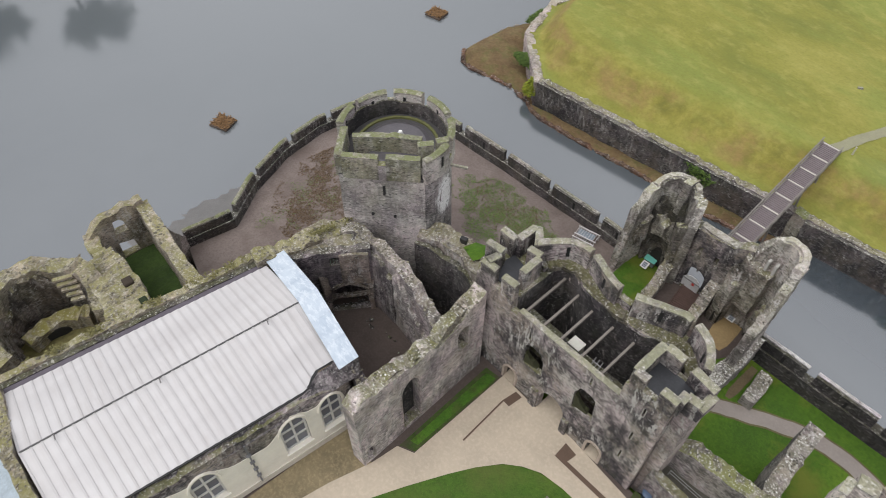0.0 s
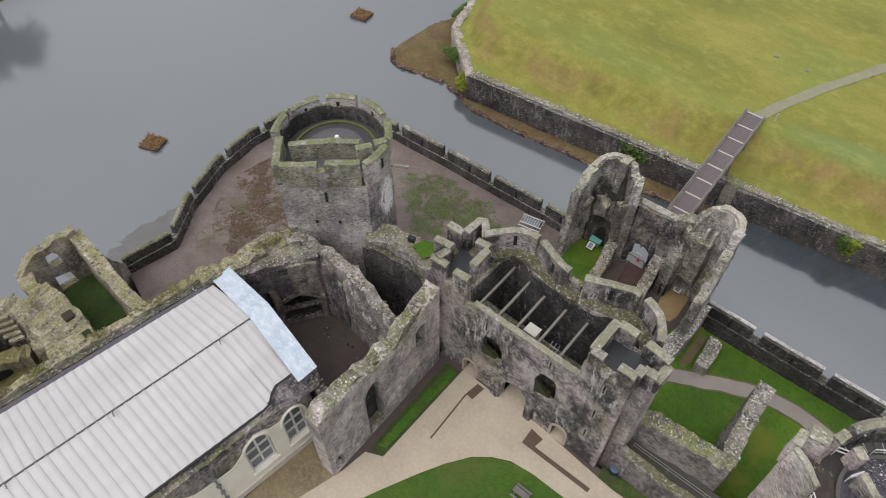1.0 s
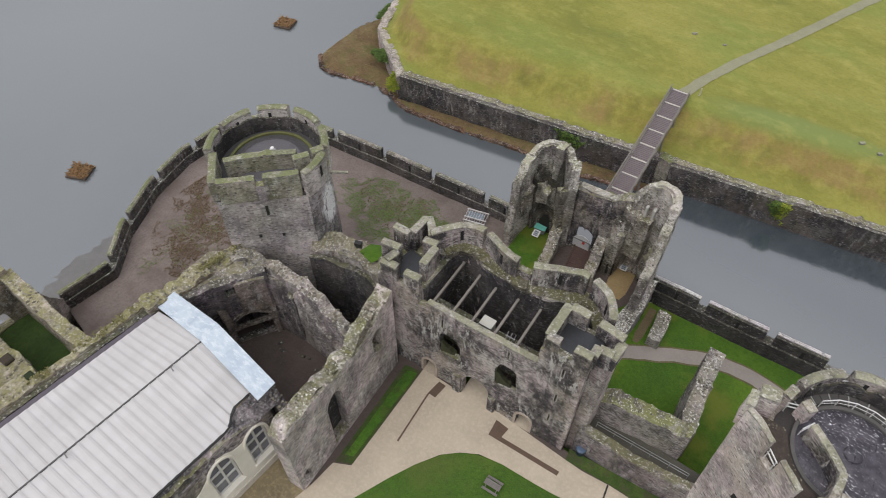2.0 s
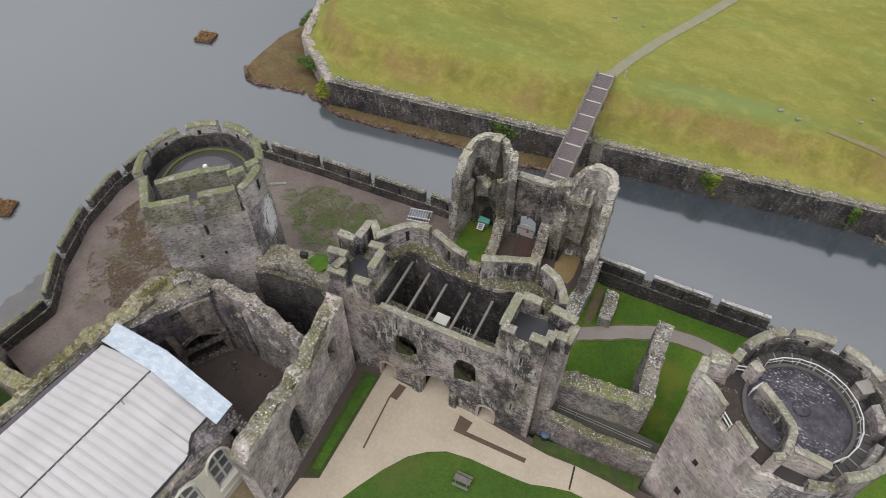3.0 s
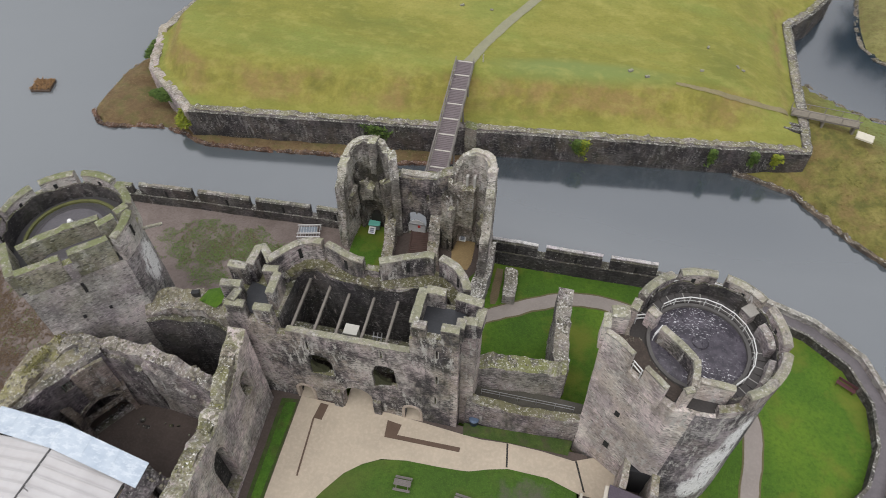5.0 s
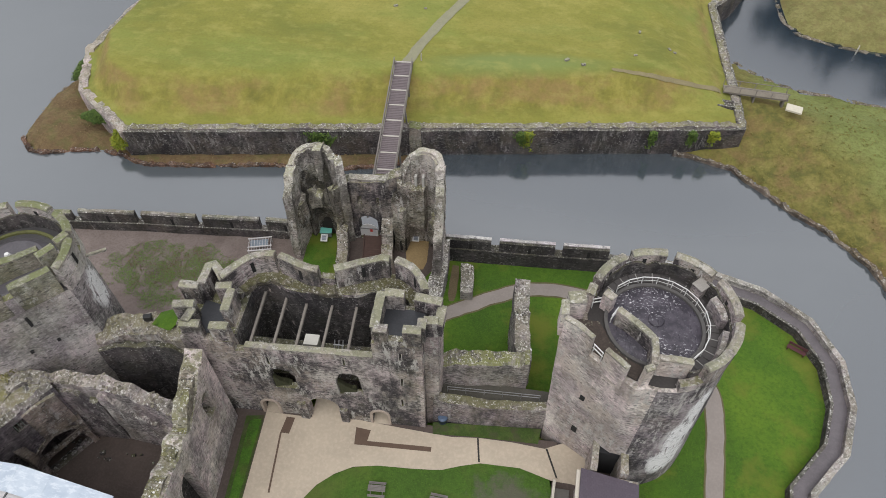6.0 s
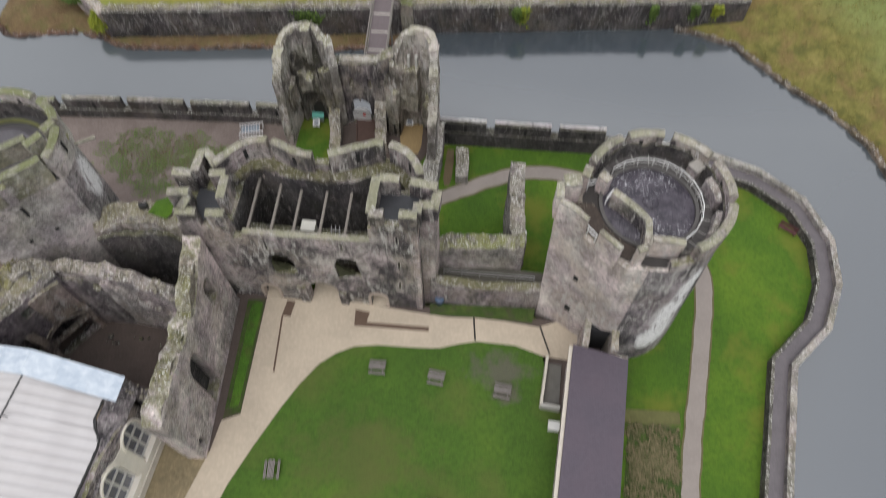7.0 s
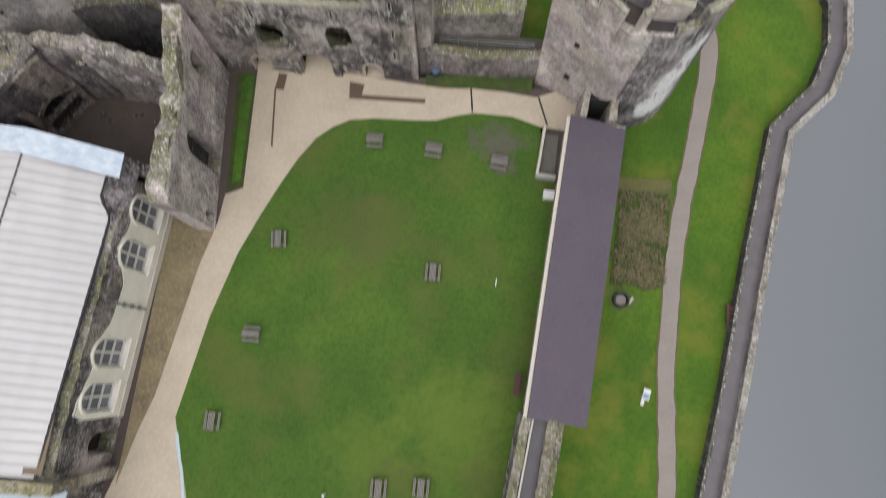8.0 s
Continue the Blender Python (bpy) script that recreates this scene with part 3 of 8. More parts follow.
w = Nodes("lake_water", 0.13)
w.bsdf.inputs["IOR"].default_value = 2.6
wv = w.noise(w.scaled(1, 1, 1), 0.03, 4.0)
wcol = w.ramp(wv, [(0.3, (0.078, 0.092, 0.102)), (0.7, (0.100, 0.114, 0.124))])
ripple = w.math("ADD", w.noise(w.scaled(1, 1.6, 1), 1.6, 3.0), w.math("MULTIPLY", w.noise(w.scaled(1, 1, 1, 5.0), 0.25, 3.0), 1.5))
w.bump(ripple, 0.06, 0.08)
DARK_TINT, SKY_TINT = (0.018, 0.032, 0.047), (0.165, 0.182, 0.190)
for cx, cy, rx, ry, much, tint in ((50.0, 106.0, 34.0, 30.0, 1.0, DARK_TINT), (8.0, 66.0, 44.0, 10.0, 0.45, DARK_TINT), (62.0, 5.0, 46.0, 60.0, 0.9, DARK_TINT), (-140.0, 55.0, 85.0, 75.0, 0.8, SKY_TINT)):
    mp = w.tree.nodes.new("ShaderNodeMapping")
    mp.vector_type = "TEXTURE"
    mp.inputs["Location"].default_value = (cx, cy, Z_WATER)
    mp.inputs["Scale"].default_value = (rx, ry, 10)
    w.link(w.pos, mp.inputs[0])
    far = w.tree.nodes.new("ShaderNodeVectorMath")
    far.operation = "LENGTH"
    w.link(mp.outputs[0], far.inputs[0])
    # painted into the water: dark tree and wall reflections, darker east, pale far sky
    wcol = w.mix(w.ramp(far.outputs["Value"], [(0.4, much), (1.0, 0.0)]), wcol, tint)
WATER = w.colour(wcol)
bm = bmesh.new()
bmesh.ops.create_circle(bm, cap_ends=True, segments=64, radius=200, matrix=Matrix.Translation((0, 20, Z_WATER)))
tagged(part("water", bm, WATER), "calm grey lake water round the castle", "water", kind="structure")

# the castle platform: a walled terrace just above the water
TERRACE = [(-57.6, 9.3), (-57.0, 14.8), (-60.5, 19.4), (-63.3, 25.5), (-64.5, 31.7), (-64.0, 37.5), (-61.0, 42.4), (-56.2, 45.1), (-51.2, 45.9), (-43.0, 46.8), (-36.5, 47.3), (-28.0, 48.1),
           (-24.5, 48.3), (-23.5, 50.4), (-7.4, 50.4), (-6.6, 47.9), (1.1, 48.4), (10.0, 49.0), (16.0, 49.3), (21.7, 48.6), (26.9, 47.0), (31.1, 44.0), (33.3, 39.6), (33.4, 34.7), (31.9, 30.0), (28.3, 25.7),
           (26.6, 12.8), (25.3, 1.4), (24.0, -7.3), (21.0, -40.0), (21.0, -70.0), (-57.0, -70.0), (-57.4, -12.0)]
MUD_POLY = [p for p in TERRACE[:13]] + [(-23.8, 50.0), (-23.2, 40.0), (-24.5, 33.0), (-20.0, 22.0), (-41.0, 6.0)]


def terrace_z(x, y, d):
    return Z_TER + 0.10 * noise.noise((x / 5, y / 5, 0)) + 0.03 * noise.noise((x, y, 2))


GRASS_POLY = [(-23.8, 50.2), (-7.4, 50.2), (-6.6, 47.8)] + TERRACE[16:31] + [(6.0, -70.0), (6.0, 22.0), (-24.0, 24.0), (-23.2, 40.0)]
tagged(part("terrace_ground", patch(MUD_POLY, terrace_z, 1.2), MUD, smooth=True), "bare wet gravel terrace inside the low lake wall", "ground", kind="structure")
tagged(part("terrace_lawn", patch(GRASS_POLY, terrace_z, 1.2), LAWN_WET, smooth=True), "bright green lawn of the outer terrace", "lawn", kind="structure")
tagged(part("inner_ward", flat([(-43, -69), (9, -69), (9, 24.0), (6, 26.6), (-24, 26.0), (-24, 23.0), (-41, 23.0)], -0.02), EARTH), "bare trodden earth of the inner ward", "ground", kind="structure")

# inner ward: lawn, paving, apron before the hall
LAWN_EDGE = [(5.85, 22.9), (3.0, 23.6), (-0.5, 23.5), (-2.2, 23.0), (-4.0, 22.3), (-6.5, 22.05), (-9.5, 21.85), (-11.7, 21.4), (-13.2, 20.5), (-14.5, 19.3), (-15.8, 17.2), (-16.9, 14.9), (-18.4, 11.3),
             (-19.7, 7.8), (-21.1, 2.0), (-22.4, -6.8), (-21.3, -10.0), (-20.2, -13.0), (-19.0, -30), (4.4, -30), (6.3, -3.2), (7.3, -2.6), (8.0, 17.9), (5.85, 18.0)]


def lawn_z(x, y, d):
    return 0.05 + 0.06 * noise.noise((x / 6, y / 6, 1)) * smooth(0, 2, d) + 0.03 * smooth(0, 0.5, d)


lawn = tagged(part("lawn", patch(LAWN_EDGE, lawn_z, 0.8, 0.05), LAWN, smooth=True), "mown green courtyard lawn with worn patches", "lawn", kind="structure")
PAVE = [(6.8, 26.6), (5.0, 25.75), (2.0, 25.9), (-0.9, 25.85), (-3.5, 25.55), (-5.6, 25.6), (-14.0, 25.9), (-14.0, 30.0), (-16.6, 30.0), (-16.6, 25.4), (-21.0, 25.3), (-20.3, 13.8), (-21.8, 13.0), (-22.0, 10.3), (-22.9, 6.3), (-24.5, -5.2),
        (-27.0, -13.9), (-27.0, -30), (-18.5, -30)] + LAWN_EDGE[:-5][::-1][1:] + [(7.4, 22.9), (9.0, 22.7), (8.9, 25.3)]
tagged(part("paving", flat(PAVE, 0.03), PAVING), "sand-coloured paved path across the courtyard", "path", kind="structure")
tagged(part("green_verge", patch([(-22.7, 24.6), (-21.05, 24.9), (-20.35, 13.9), (-21.7, 13.2)], lambda x, y, d: 0.06 + 0.05 * smooth(0, 0.6, d), 0.5, 0.058), VERGE, smooth=True), "narrow green verge beside the ruined wall", "lawn", kind="structure")
tagged(part("grass_strip", patch([(-22.2, 24.2), (-21.2, 24.5), (-20.65, 14.5), (-21.4, 14.2)], lambda x, y, d: 0.12 + 0.08 * smooth(0, 0.5, d), 0.4, 0.118), turf("lush_strip", [(0.03, 0.08, 0.008), (0.055, 0.14, 0.010), (0.085, 0.19, 0.014)], 0.4, 2.5, 0.08, (0.07, 0.07, 0.02), 0.5), smooth=True), "lush green grass strip along the ruined wall", "lawn", kind="structure")
tagged(part("verge", patch([(-5.4, 26.7), (-5.2, 25.55), (-0.9, 25.9), (4.4, 26.1), (4.6, 27.6)], lambda x, y, d: 0.05 + 0.04 * smooth(0, 0.6, d), 0.5, 0.048), VERGE, smooth=True), "worn grass verge below the link wall", "lawn", kind="structure")
tagged(part("edging_strip", strip([(-22.3, -7.4), (-21.2, -10.2), (-20.35, -13.2), (-19.6, -18.0)], 0.28, 0.06, 0.05), plain("pale_blue_edging", (0.46, 0.55, 0.58), 0.3, 0.6)), "pale blue edging strip between paving and lawn", "edging", kind="structure")
tagged(part("apron", flat([(-26.2, 10.4), (-22.0, 10.3), (-22.9, 6.3), (-24.5, -5.2), (-25.4, -8.5), (-26.3, -13.0)], 0.04), CONCRETE), "mossy concrete apron below the hall windows", "pavement", kind="structure")

TERRACE_PATH = [(-9.2, 38.3), (-5.8, 40.3), (-3.3, 41.8), (-0.9, 43.3), (0.8, 44.2), (2.6, 44.9), (4.1, 45.0), (6.5, 44.9), (12.0, 44.0), (17.5, 41.0), (20.7, 36.5), (21.35, 32.8), (20.55, 25.0), (19.65, 18.0), (19.25, 13.0), (19.2, 3.0), (20.1, -7.2), (20.4, -20.0), (19.0, -40)]
tagged(part("path_edge", strip(TERRACE_PATH, [1.95, 1.95, 1.95, 2.0, 2.0, 2.0, 2.0, 2.0, 1.95, 1.95, 1.95, 1.95, 1.85, 1.85, 1.85, 1.8, 1.8, 1.8, 1.8], lambda x, y: terrace_z(x, y, 5), 0.045), plain("trodden_grass_edge", (0.13, 0.12, 0.05), 0.6, 0.95, 0.8, bump=0.4)), "brown trodden edge of the terrace path", "path", kind="structure")
tagged(part("path", strip(TERRACE_PATH, [1.5, 1.55, 1.55, 1.6, 1.6, 1.6, 1.6, 1.6, 1.55, 1.55, 1.6, 1.6, 1.5, 1.5, 1.5, 1.45, 1.45, 1.45, 1.45], lambda x, y: terrace_z(x, y, 5), 0.06), GRAVEL_PATH), "grey path across the terrace lawn", "path", kind="structure")

tagged(part("trodden_strip", strip([(-6.2, 47.3), (-6.1, 45.0), (-5.95, 42.6), (-6.0, 41.0)], [0.7, 0.95, 0.9, 0.5], lambda x, y: terrace_z(x, y, 5), 0.05), plain("brown_trodden_earth", (0.15, 0.115, 0.065), 0.5, 0.95, 0.7, bump=0.4)), "brown trodden strip beside the ruined block", "path", kind="structure")

# ---- western island beyond the moat ----
HORN = [(-53.3, 62.1), (28.2, 75.4), (28.0, 83.5), (27.4, 91.0), (26.7, 104.2), (30.4, 109.0), (34.0, 116.0), (33, 150), (-40, 150), (-60, 110), (-64.8, 88.0), (-66.3, 78.0), (-62.9, 69.3)]


def horn_z(x, y, d):
    top = 2.3 + 0.012 * (y - 75) + 0.5 * noise.noise((x / 14, y / 14, 0)) + 0.14 * noise.noise((x / 5, y / 5, 5))
    top -= 3.4 * (1 - smooth(0, 13, 27.5 - x))
    south = (y - (62.1 + (x + 53.3) * 0.163)) * 0.987
    k = smooth(0.9, 8.6 + 1.2 * noise.noise((x / 9, 3, 0)), south)
    if x < -40:
        k = min(k, smooth(0.9, 5.0, d))
    if x > 15:
        k = min(k, smooth(0.75, 3.6, d))
    return -1.9 + (top + 1.9) * k + 0.08 * noise.noise((x, y, 1))


tagged(part("island_meadow", patch(HORN, horn_z, 1.0), MEADOW, smooth=True), "tussocky yellow-green winter grass of the western island", "meadow", kind="structure")

# ---- lake walls ----
LAKE_COPE = masonry("white_lichen_coping", (0.16, 0.155, 0.135), (0.46, 0.45, 0.40), 0.35, 0.4, 0.45, lichen=0.45)

def lake_wall(name, pts, label, z_top, thick=0.9, merlon_top=None, cuts=(), gap=0.9, mat=None, cope=None, cope_width=None):
    w = thing(name, at(), label, "wall", "lake walls", "structure")
    part("wall_body", wall_run(bmesh.new(), pts, thick, -8.0, z_top, 0.06, 0.9, 0.06), mat or REVET, w)
    if merlon_top is not None:
        merlons(w, pts, thick * 0.62, z_top - 0.05, merlon_top, cuts, gap, mat or REVET, cope=cope or LAKE_COPE, cope_width=cope_width)
    return w


SW_LINE = TERRACE[0:9]
lake_wall("wall_southwest", offsets(SW_LINE, -0.45), "curved low terrace wall with worn battlements above the lake", -0.7, 0.9, 0.45, [6.2, 12.5, 19.5, 26.0, 32.5, 39.5], 0.9, None, COPING_MOSSY, (0.48, 0.05))
lake_wall("wall_west", offsets(TERRACE[8:13], -0.45), "long low battlemented terrace wall along the moat", -0.7, 0.9, 0.75, [0.6, 8.0, 15.2, 22.6], 0.8, cope_width=(0.42, 0.08))
lake_wall("wall_northwest", [(-7.6, 47.75), (1.1, 48.2), (10.4, 48.8)], "tall dark terrace wall with broad merlons and pale coping", 0.1, 1.1, 1.5, [5.6, 12.6], 0.9, masonry("black_wet_masonry", (0.016, 0.015, 0.017), (0.062, 0.058, 0.058), 0.6, 0.15, 0.2, lichen=0.3, rust=0.2, warm=(0.09, 0.075, 0.06)), masonry("white_crusted_coping", (0.42, 0.415, 0.41), (0.72, 0.71, 0.70), 0.1, 0.3, 0.05, lichen=0.5, soft=0.6), (0.36, 0.16))
NB = [(10.2, 49.0), (16.0, 49.3), (21.7, 48.6), (26.9, 47.0), (31.1, 44.0), (33.3, 39.6), (33.4, 34.7), (31.9, 30.0), (28.3, 25.7), (26.6, 12.8), (25.3, 1.4), (24.05, -7.3), (21.0, -40.0)]
nb_walk = thing("wall_north", at(), "thick terrace wall with a walk behind its pale outer parapet", "wall", "lake walls", "structure")
part("wall_walk", wall_run(bmesh.new(), offsets(NB, -0.35), 2.0, -8.0, -1.15, 0.0, 0.9, 0.04), plain("worn_wall_walk", (0.145, 0.130, 0.138), 0.45, 0.55, 0.8), nb_walk)
part("parapet", wall_run(bmesh.new(), offsets(NB, 0.38), 0.6, -1.2, -0.45, 0.1, 0.6, 0.06), masonry("pale_parapet_masonry", (0.17, 0.16, 0.145), (0.50, 0.48, 0.44), 0.5, 0.6, 0.25, lichen=0.7, rust=0.4), nb_walk)
part("inner_kerb", wall_run(bmesh.new(), offsets(NB, -1.4), 0.3, -2.2, -0.85, 0.06, 0.6, 0.04), REVET, nb_walk)

horn_wall = thing("wall_island", at(), "dark stone revetment wall of the western island with a pale rubble top", "wall", "lake walls", "structure")
part("wall_face", wall_run(bmesh.new(), HORN[:7], 1.3, -8.0, -1.75, 0.15, 1.0, 0.12), REVET, horn_wall)
part("wall_top", wall_run(bmesh.new(), offsets(HORN[:7], 0.25), 1.0, -2.2, -1.55, 0.3, 0.55, 0.14, rag_size=0.7), masonry("loose_pale_rubble", (0.13, 0.12, 0.11), (0.36, 0.34, 0.32), 0.4, 0.3, 0.6, moss_col=(0.2, 0.19, 0.07), lichen=0.5), horn_wall)
part("wall_side", wall_run(bmesh.new(), HORN[9:] + HORN[:1], 1.3, -8.0, -1.75, 0.4, 0.8, 0.2), STONE_PALE, horn_wall)


# ---- great hall ----
def hall():
    h = thing("great_hall", at(-26.3, 0, 0), "stone great hall with a pale metal roof and arched windows", "hall", kind="structure")
    # local: x to the north, wall face at x = 0; along = y
    wins = [(9.55, 2.1), (5.95, 2.4), (-2.0, 2.3), (-5.5, 2.3)]
    face = Matrix(((0, -1, 0, 0), (1, 0, 0, 0), (0, 0, 1, 0), (0, 0, 0, 1)))  # along -> +y, thickness -> -x
    outline = [(-12.3, -0.3), (11.6, -0.3)] + ragged_top(-12.3, 11.6, [(-12.3, 8.7), (-7, 8.9), (8, 9.0), (10.0, 8.0), (11.6, 8.0)], 0.25, 3.0)
    holes = [arch_hole(c, w, 2.2, 7.6, 0.45) for c, w in wins] + [arch_hole(-9.3, 1.9, 0.2, 4.6, 0.3)]
    SKEW = Matrix.Translation((-0.05, 6, 0)) @ Matrix.Rotation(radians(-2.58), 4, "Z") @ Matrix.Translation((0, -6, 0))
    north = [part("north_wall", plate(bmesh.new(), outline, holes, 1.3, face), STONE, h)]
    # limewashed band round the windows
    lime = plain("flaking_cream_limewash", (0.90, 0.85, 0.745), 0.25, 0.85, 0.6, bump=0.4, dist=0.03)
    top = ragged_top(-7.2, 11.0, [(-7.2, 6.6), (-6.8, 8.1), (-5.5, 8.2), (-4.2, 7.4), (-3.2, 7.0), (-2.0, 8.1), (-0.8, 6.8), (0.4, 6.0), (3.5, 5.6), (4.6, 6.6), (5.9, 8.2), (7.4, 7.2), (8.3, 7.0), (9.5, 8.1), (10.8, 7.0), (11, 5)], 0.2, 8.0)
    north.append(part("limewash", plate(bmesh.new(), [(-7.2, 0.9), (11.0, 0.9)] + top, [arch_hole(c, w, 2.2, 7.6, 0.45) for c, w in wins], 0.05, Matrix.Translation((0.05, 0, 0)) @ face), lime, h))
    bm = box(bmesh.new(), 0.0, 0.14, -7.3, 11.2, 0.0, 0.95, 0.04)
    north.append(part("plinth", bm, plain("pale_plinth", (0.66, 0.61, 0.53), 0.4, 0.85, 0.7), h, "pale limewashed plinth"))
    frame_mat = plain("white_painted_wood", (0.7, 0.69, 0.66), 0.15, 0.5, 2.0)
    glass = Nodes("window_glass", 0.08)
    glass.bsdf.inputs["Metallic"].default_value = 0.0
    GLASS = glass.colour((0.15, 0.155, 0.185))
    for c, w in wins:
        win = new("window")
        win.parent = h
        win["label"] = "tall arched window with white glazing bars"
        north.append(win)
        outer, inner = arch_hole(c, w, 2.2, 7.6, 0.45), arch_hole(c, w - 0.36, 2.4, 7.4, 0.45)
        part("window_frame", plate(bmesh.new(), outer, [inner], 0.22, Matrix.Translation((-0.25, 0, 0)) @ face), frame_mat, win)
        part("pane", plate(bmesh.new(), inner, [], 0.05, Matrix.Translation((-0.38, 0, 0)) @ face), GLASS, win)
        part("mullion", box(bmesh.new(), -0.36, -0.2, c - 0.09, c + 0.09, 2.35, 7.3), frame_mat, win)
        for z in (3.95, 5.5):
            part("glazing_bar", box(bmesh.new(), -0.36, -0.22, c - w / 2 + 0.1, c + w / 2 - 0.1, z - 0.08, z + 0.08), frame_mat, win)
        part("window_sill", box(bmesh.new(), -0.35, 0.22, c - w / 2 - 0.15, c + w / 2 + 0.15, 2.05, 2.24, 0.03), lime, win)
        # hood mould of pale stone over the head
        hood = arch_hole(c, w + 0.34, 2.4, 7.8, 0.45, 10)[2:]
        bm = bmesh.new()
        for a, b in zip(hood[:-1], hood[1:]):
            beam(bm, (0.1, a[0], a[1]), (0.1, b[0], b[1]), 0.2, 0.16)
        part("hood_mould", bm, lime, win)
    # drainpipe with brackets
    pipe = part("drainpipe", beam(bmesh.new(), (0.16, 1.9, 0.9), (0.16, 1.9, 8.2), 0.14), plain("grey_iron_pipe", (0.2, 0.2, 0.21), 0.3, 0.5), h)
    for z in (2.2, 3.6, 5.0, 6.4):
        part("bracket", box(bmesh.new(), 0.05, 0.3, 1.7, 2.1, z - 0.06, z + 0.06), pipe.data.materials[0], pipe)
    north.append(pipe)
    # wall head between roof and face
    eave = lambda y: -0.99 + 0.066 * y - 1.15 * smooth(7.8, 9.8, y)
    STREAKED = masonry("black_streaked_wall_head", (0.05, 0.046, 0.055), (0.44, 0.415, 0.41), 0.8, 1.0, 0.06, moss_col=(0.12, 0.115, 0.08), rust=0.15, lichen=0.3)
    bm = bmesh.new()
    rows = []
    for k in range(61):
        y = -11.6 + 24.2 * k / 60
        e = eave(y)
        prof = [(e - 0.3, 8.2), (e - 0.3, 9.3), (e + 0.1, 9.32), (e + 0.1 + (0.04 - e) * 0.35, 8.95), (e + 0.1 + (0.04 - e) * 0.7, 8.45), (0.06, 7.95), (-0.02, 7.9)]
        rows.append([bm.verts.new(wobble((x, y, z), 0.7, 0.10 if 2 < i < 6 else 0.0)) for i, (x, z) in enumerate(prof)])
    for a, b in zip(rows[:-1], rows[1:]):
        for i in range(6):
            bm.faces.new((a[i], b[i], b[i + 1], a[i + 1]))
    bmesh.ops.recalc_face_normals(bm, faces=bm.faces[:])
    head = part("wall_head", bm, STREAKED, h, "black and white streaked wall head")
    north.append(head)
    for ob in north:
        ob.matrix_basis = SKEW
    # gutter along the eaves
    black = plain("black_gutter", (0.02, 0.02, 0.02), 0.2, 0.5)
    line = [(eave(y) + 0.05, y) for y in (-11.1, -5.0, 1.0, 7.6, 8.3, 9.0, 9.8, 11.1)]
    for a, b in zip(line[:-1], line[1:]):
        part("gutter", beam(bmesh.new(), (*a, 9.4), (*b, 9.4), 0.2, 0.14), black, h)
    # roof of long metal sheets with standing seams
    ridge_z, eave_z = 11.6, 9.5
    rx, nx, sx0 = -6.95, -1.15, -13.35
    m = Nodes("pale_metal_roofing", 0.45)
    tone = m.noise(m.scaled(0.25, 0.05, 1), 1.0, 5.0, 0.6)
    col = m.ramp(tone, [(0.3, (0.52, 0.505, 0.507)), (0.7, (0.61, 0.597, 0.595))])
    grime = m.ramp(m.noise(m.scaled(0.35, 2.2, 0.3, 4.0), 1.0, 5.0, 0.65), [(0.48, 0.0), (0.75, 0.35)])
    col = m.mix(grime, col, (0.42, 0.38, 0.36))
    col = m.mix(m.math("MULTIPLY", m.random(), 0.22), col, (0.50, 0.48, 0.47))
    tc = m.tree.nodes.new("ShaderNodeTexCoord")
    sep = m.tree.nodes.new("ShaderNodeSeparateXYZ")
    m.link(tc.outputs["Object"], sep.inputs[0])
    # rib shading painted in: dark beside each standing seam, fading across the sheet
    seam = m.ramp(sep.outputs[1], [(0.085, 0.34), (0.12, 0.10), (0.36, 0.0), (0.76, 0.05)])
    col = m.mix(seam, col, (0.36, 0.345, 0.345))
    m.bump(m.noise(m.scaled(1, 4, 1), 1.2, 3.0), 0.2, 0.03)
    METAL = m.colour(col)
    pitch = 0.77
    y_end, n = 12.0, 30
    rxf = lambda y: -6.75 + (y - 11.2) * 0.0647
    sxf = lambda y: -13.5 + (y - 11.6) * 0.0841
    for side in (0, 1):
        first = None
        for k in range(n):
            y = y_end - (k + 1) * pitch
            xe = eave(y + 0.4) if side == 0 else sxf(y)
            d = Vector((rxf(y) - xe, 0, ridge_z - eave_z))
            length = d.length
            d.normalize()
            nrm = Vector((0, 1, 0)).cross(d)
            if nrm.z < 0:
                nrm = -nrm
            rot = Matrix((d, Vector((0, 1, 0)), nrm)).transposed().to_4x4()
            mm = Matrix.Translation((xe, y, eave_z)) @ rot @ Matrix.Diagonal((length, 1, 1, 1))
            if side == 0 and 7.0 < y < 10.0:
                # sheets cut to the curve of the eaves
                bm = bmesh.new()
                dn = Vector((0, 0, -0.05))
                slope = (ridge_z - eave_z) / (rxf(y) - eave(y + 0.4))
                ring = [Vector((x, v - y, eave_z + slope * (x - eave(y + 0.4)))) for x, v in ((eave(y), y), (eave(y + pitch / 2), y + pitch / 2), (eave(y + pitch), y + pitch - 0.005), (rxf(y), y + pitch - 0.005), (rxf(y), y))]
                hi, lo = [bm.verts.new(v) for v in ring], [bm.verts.new(v + dn) for v in ring]
                bm.faces.new(hi)
                bm.faces.new(lo[::-1])
                for i in range(5):
                    bm.faces.new((hi[i], lo[i], lo[(i + 1) % 5], hi[(i + 1) % 5]))
                bmesh.ops.recalc_face_normals(bm, faces=bm.faces[:])
                beam(bm, ring[0] + Vector((0, 0, 0.02)), ring[4] + Vector((0, 0, 0.02)), 0.16, 0.07)
                part("roof_sheet", bm, METAL, h).matrix_basis = at(0, y, 0)
            elif first is None:
                bm = bmesh.new()
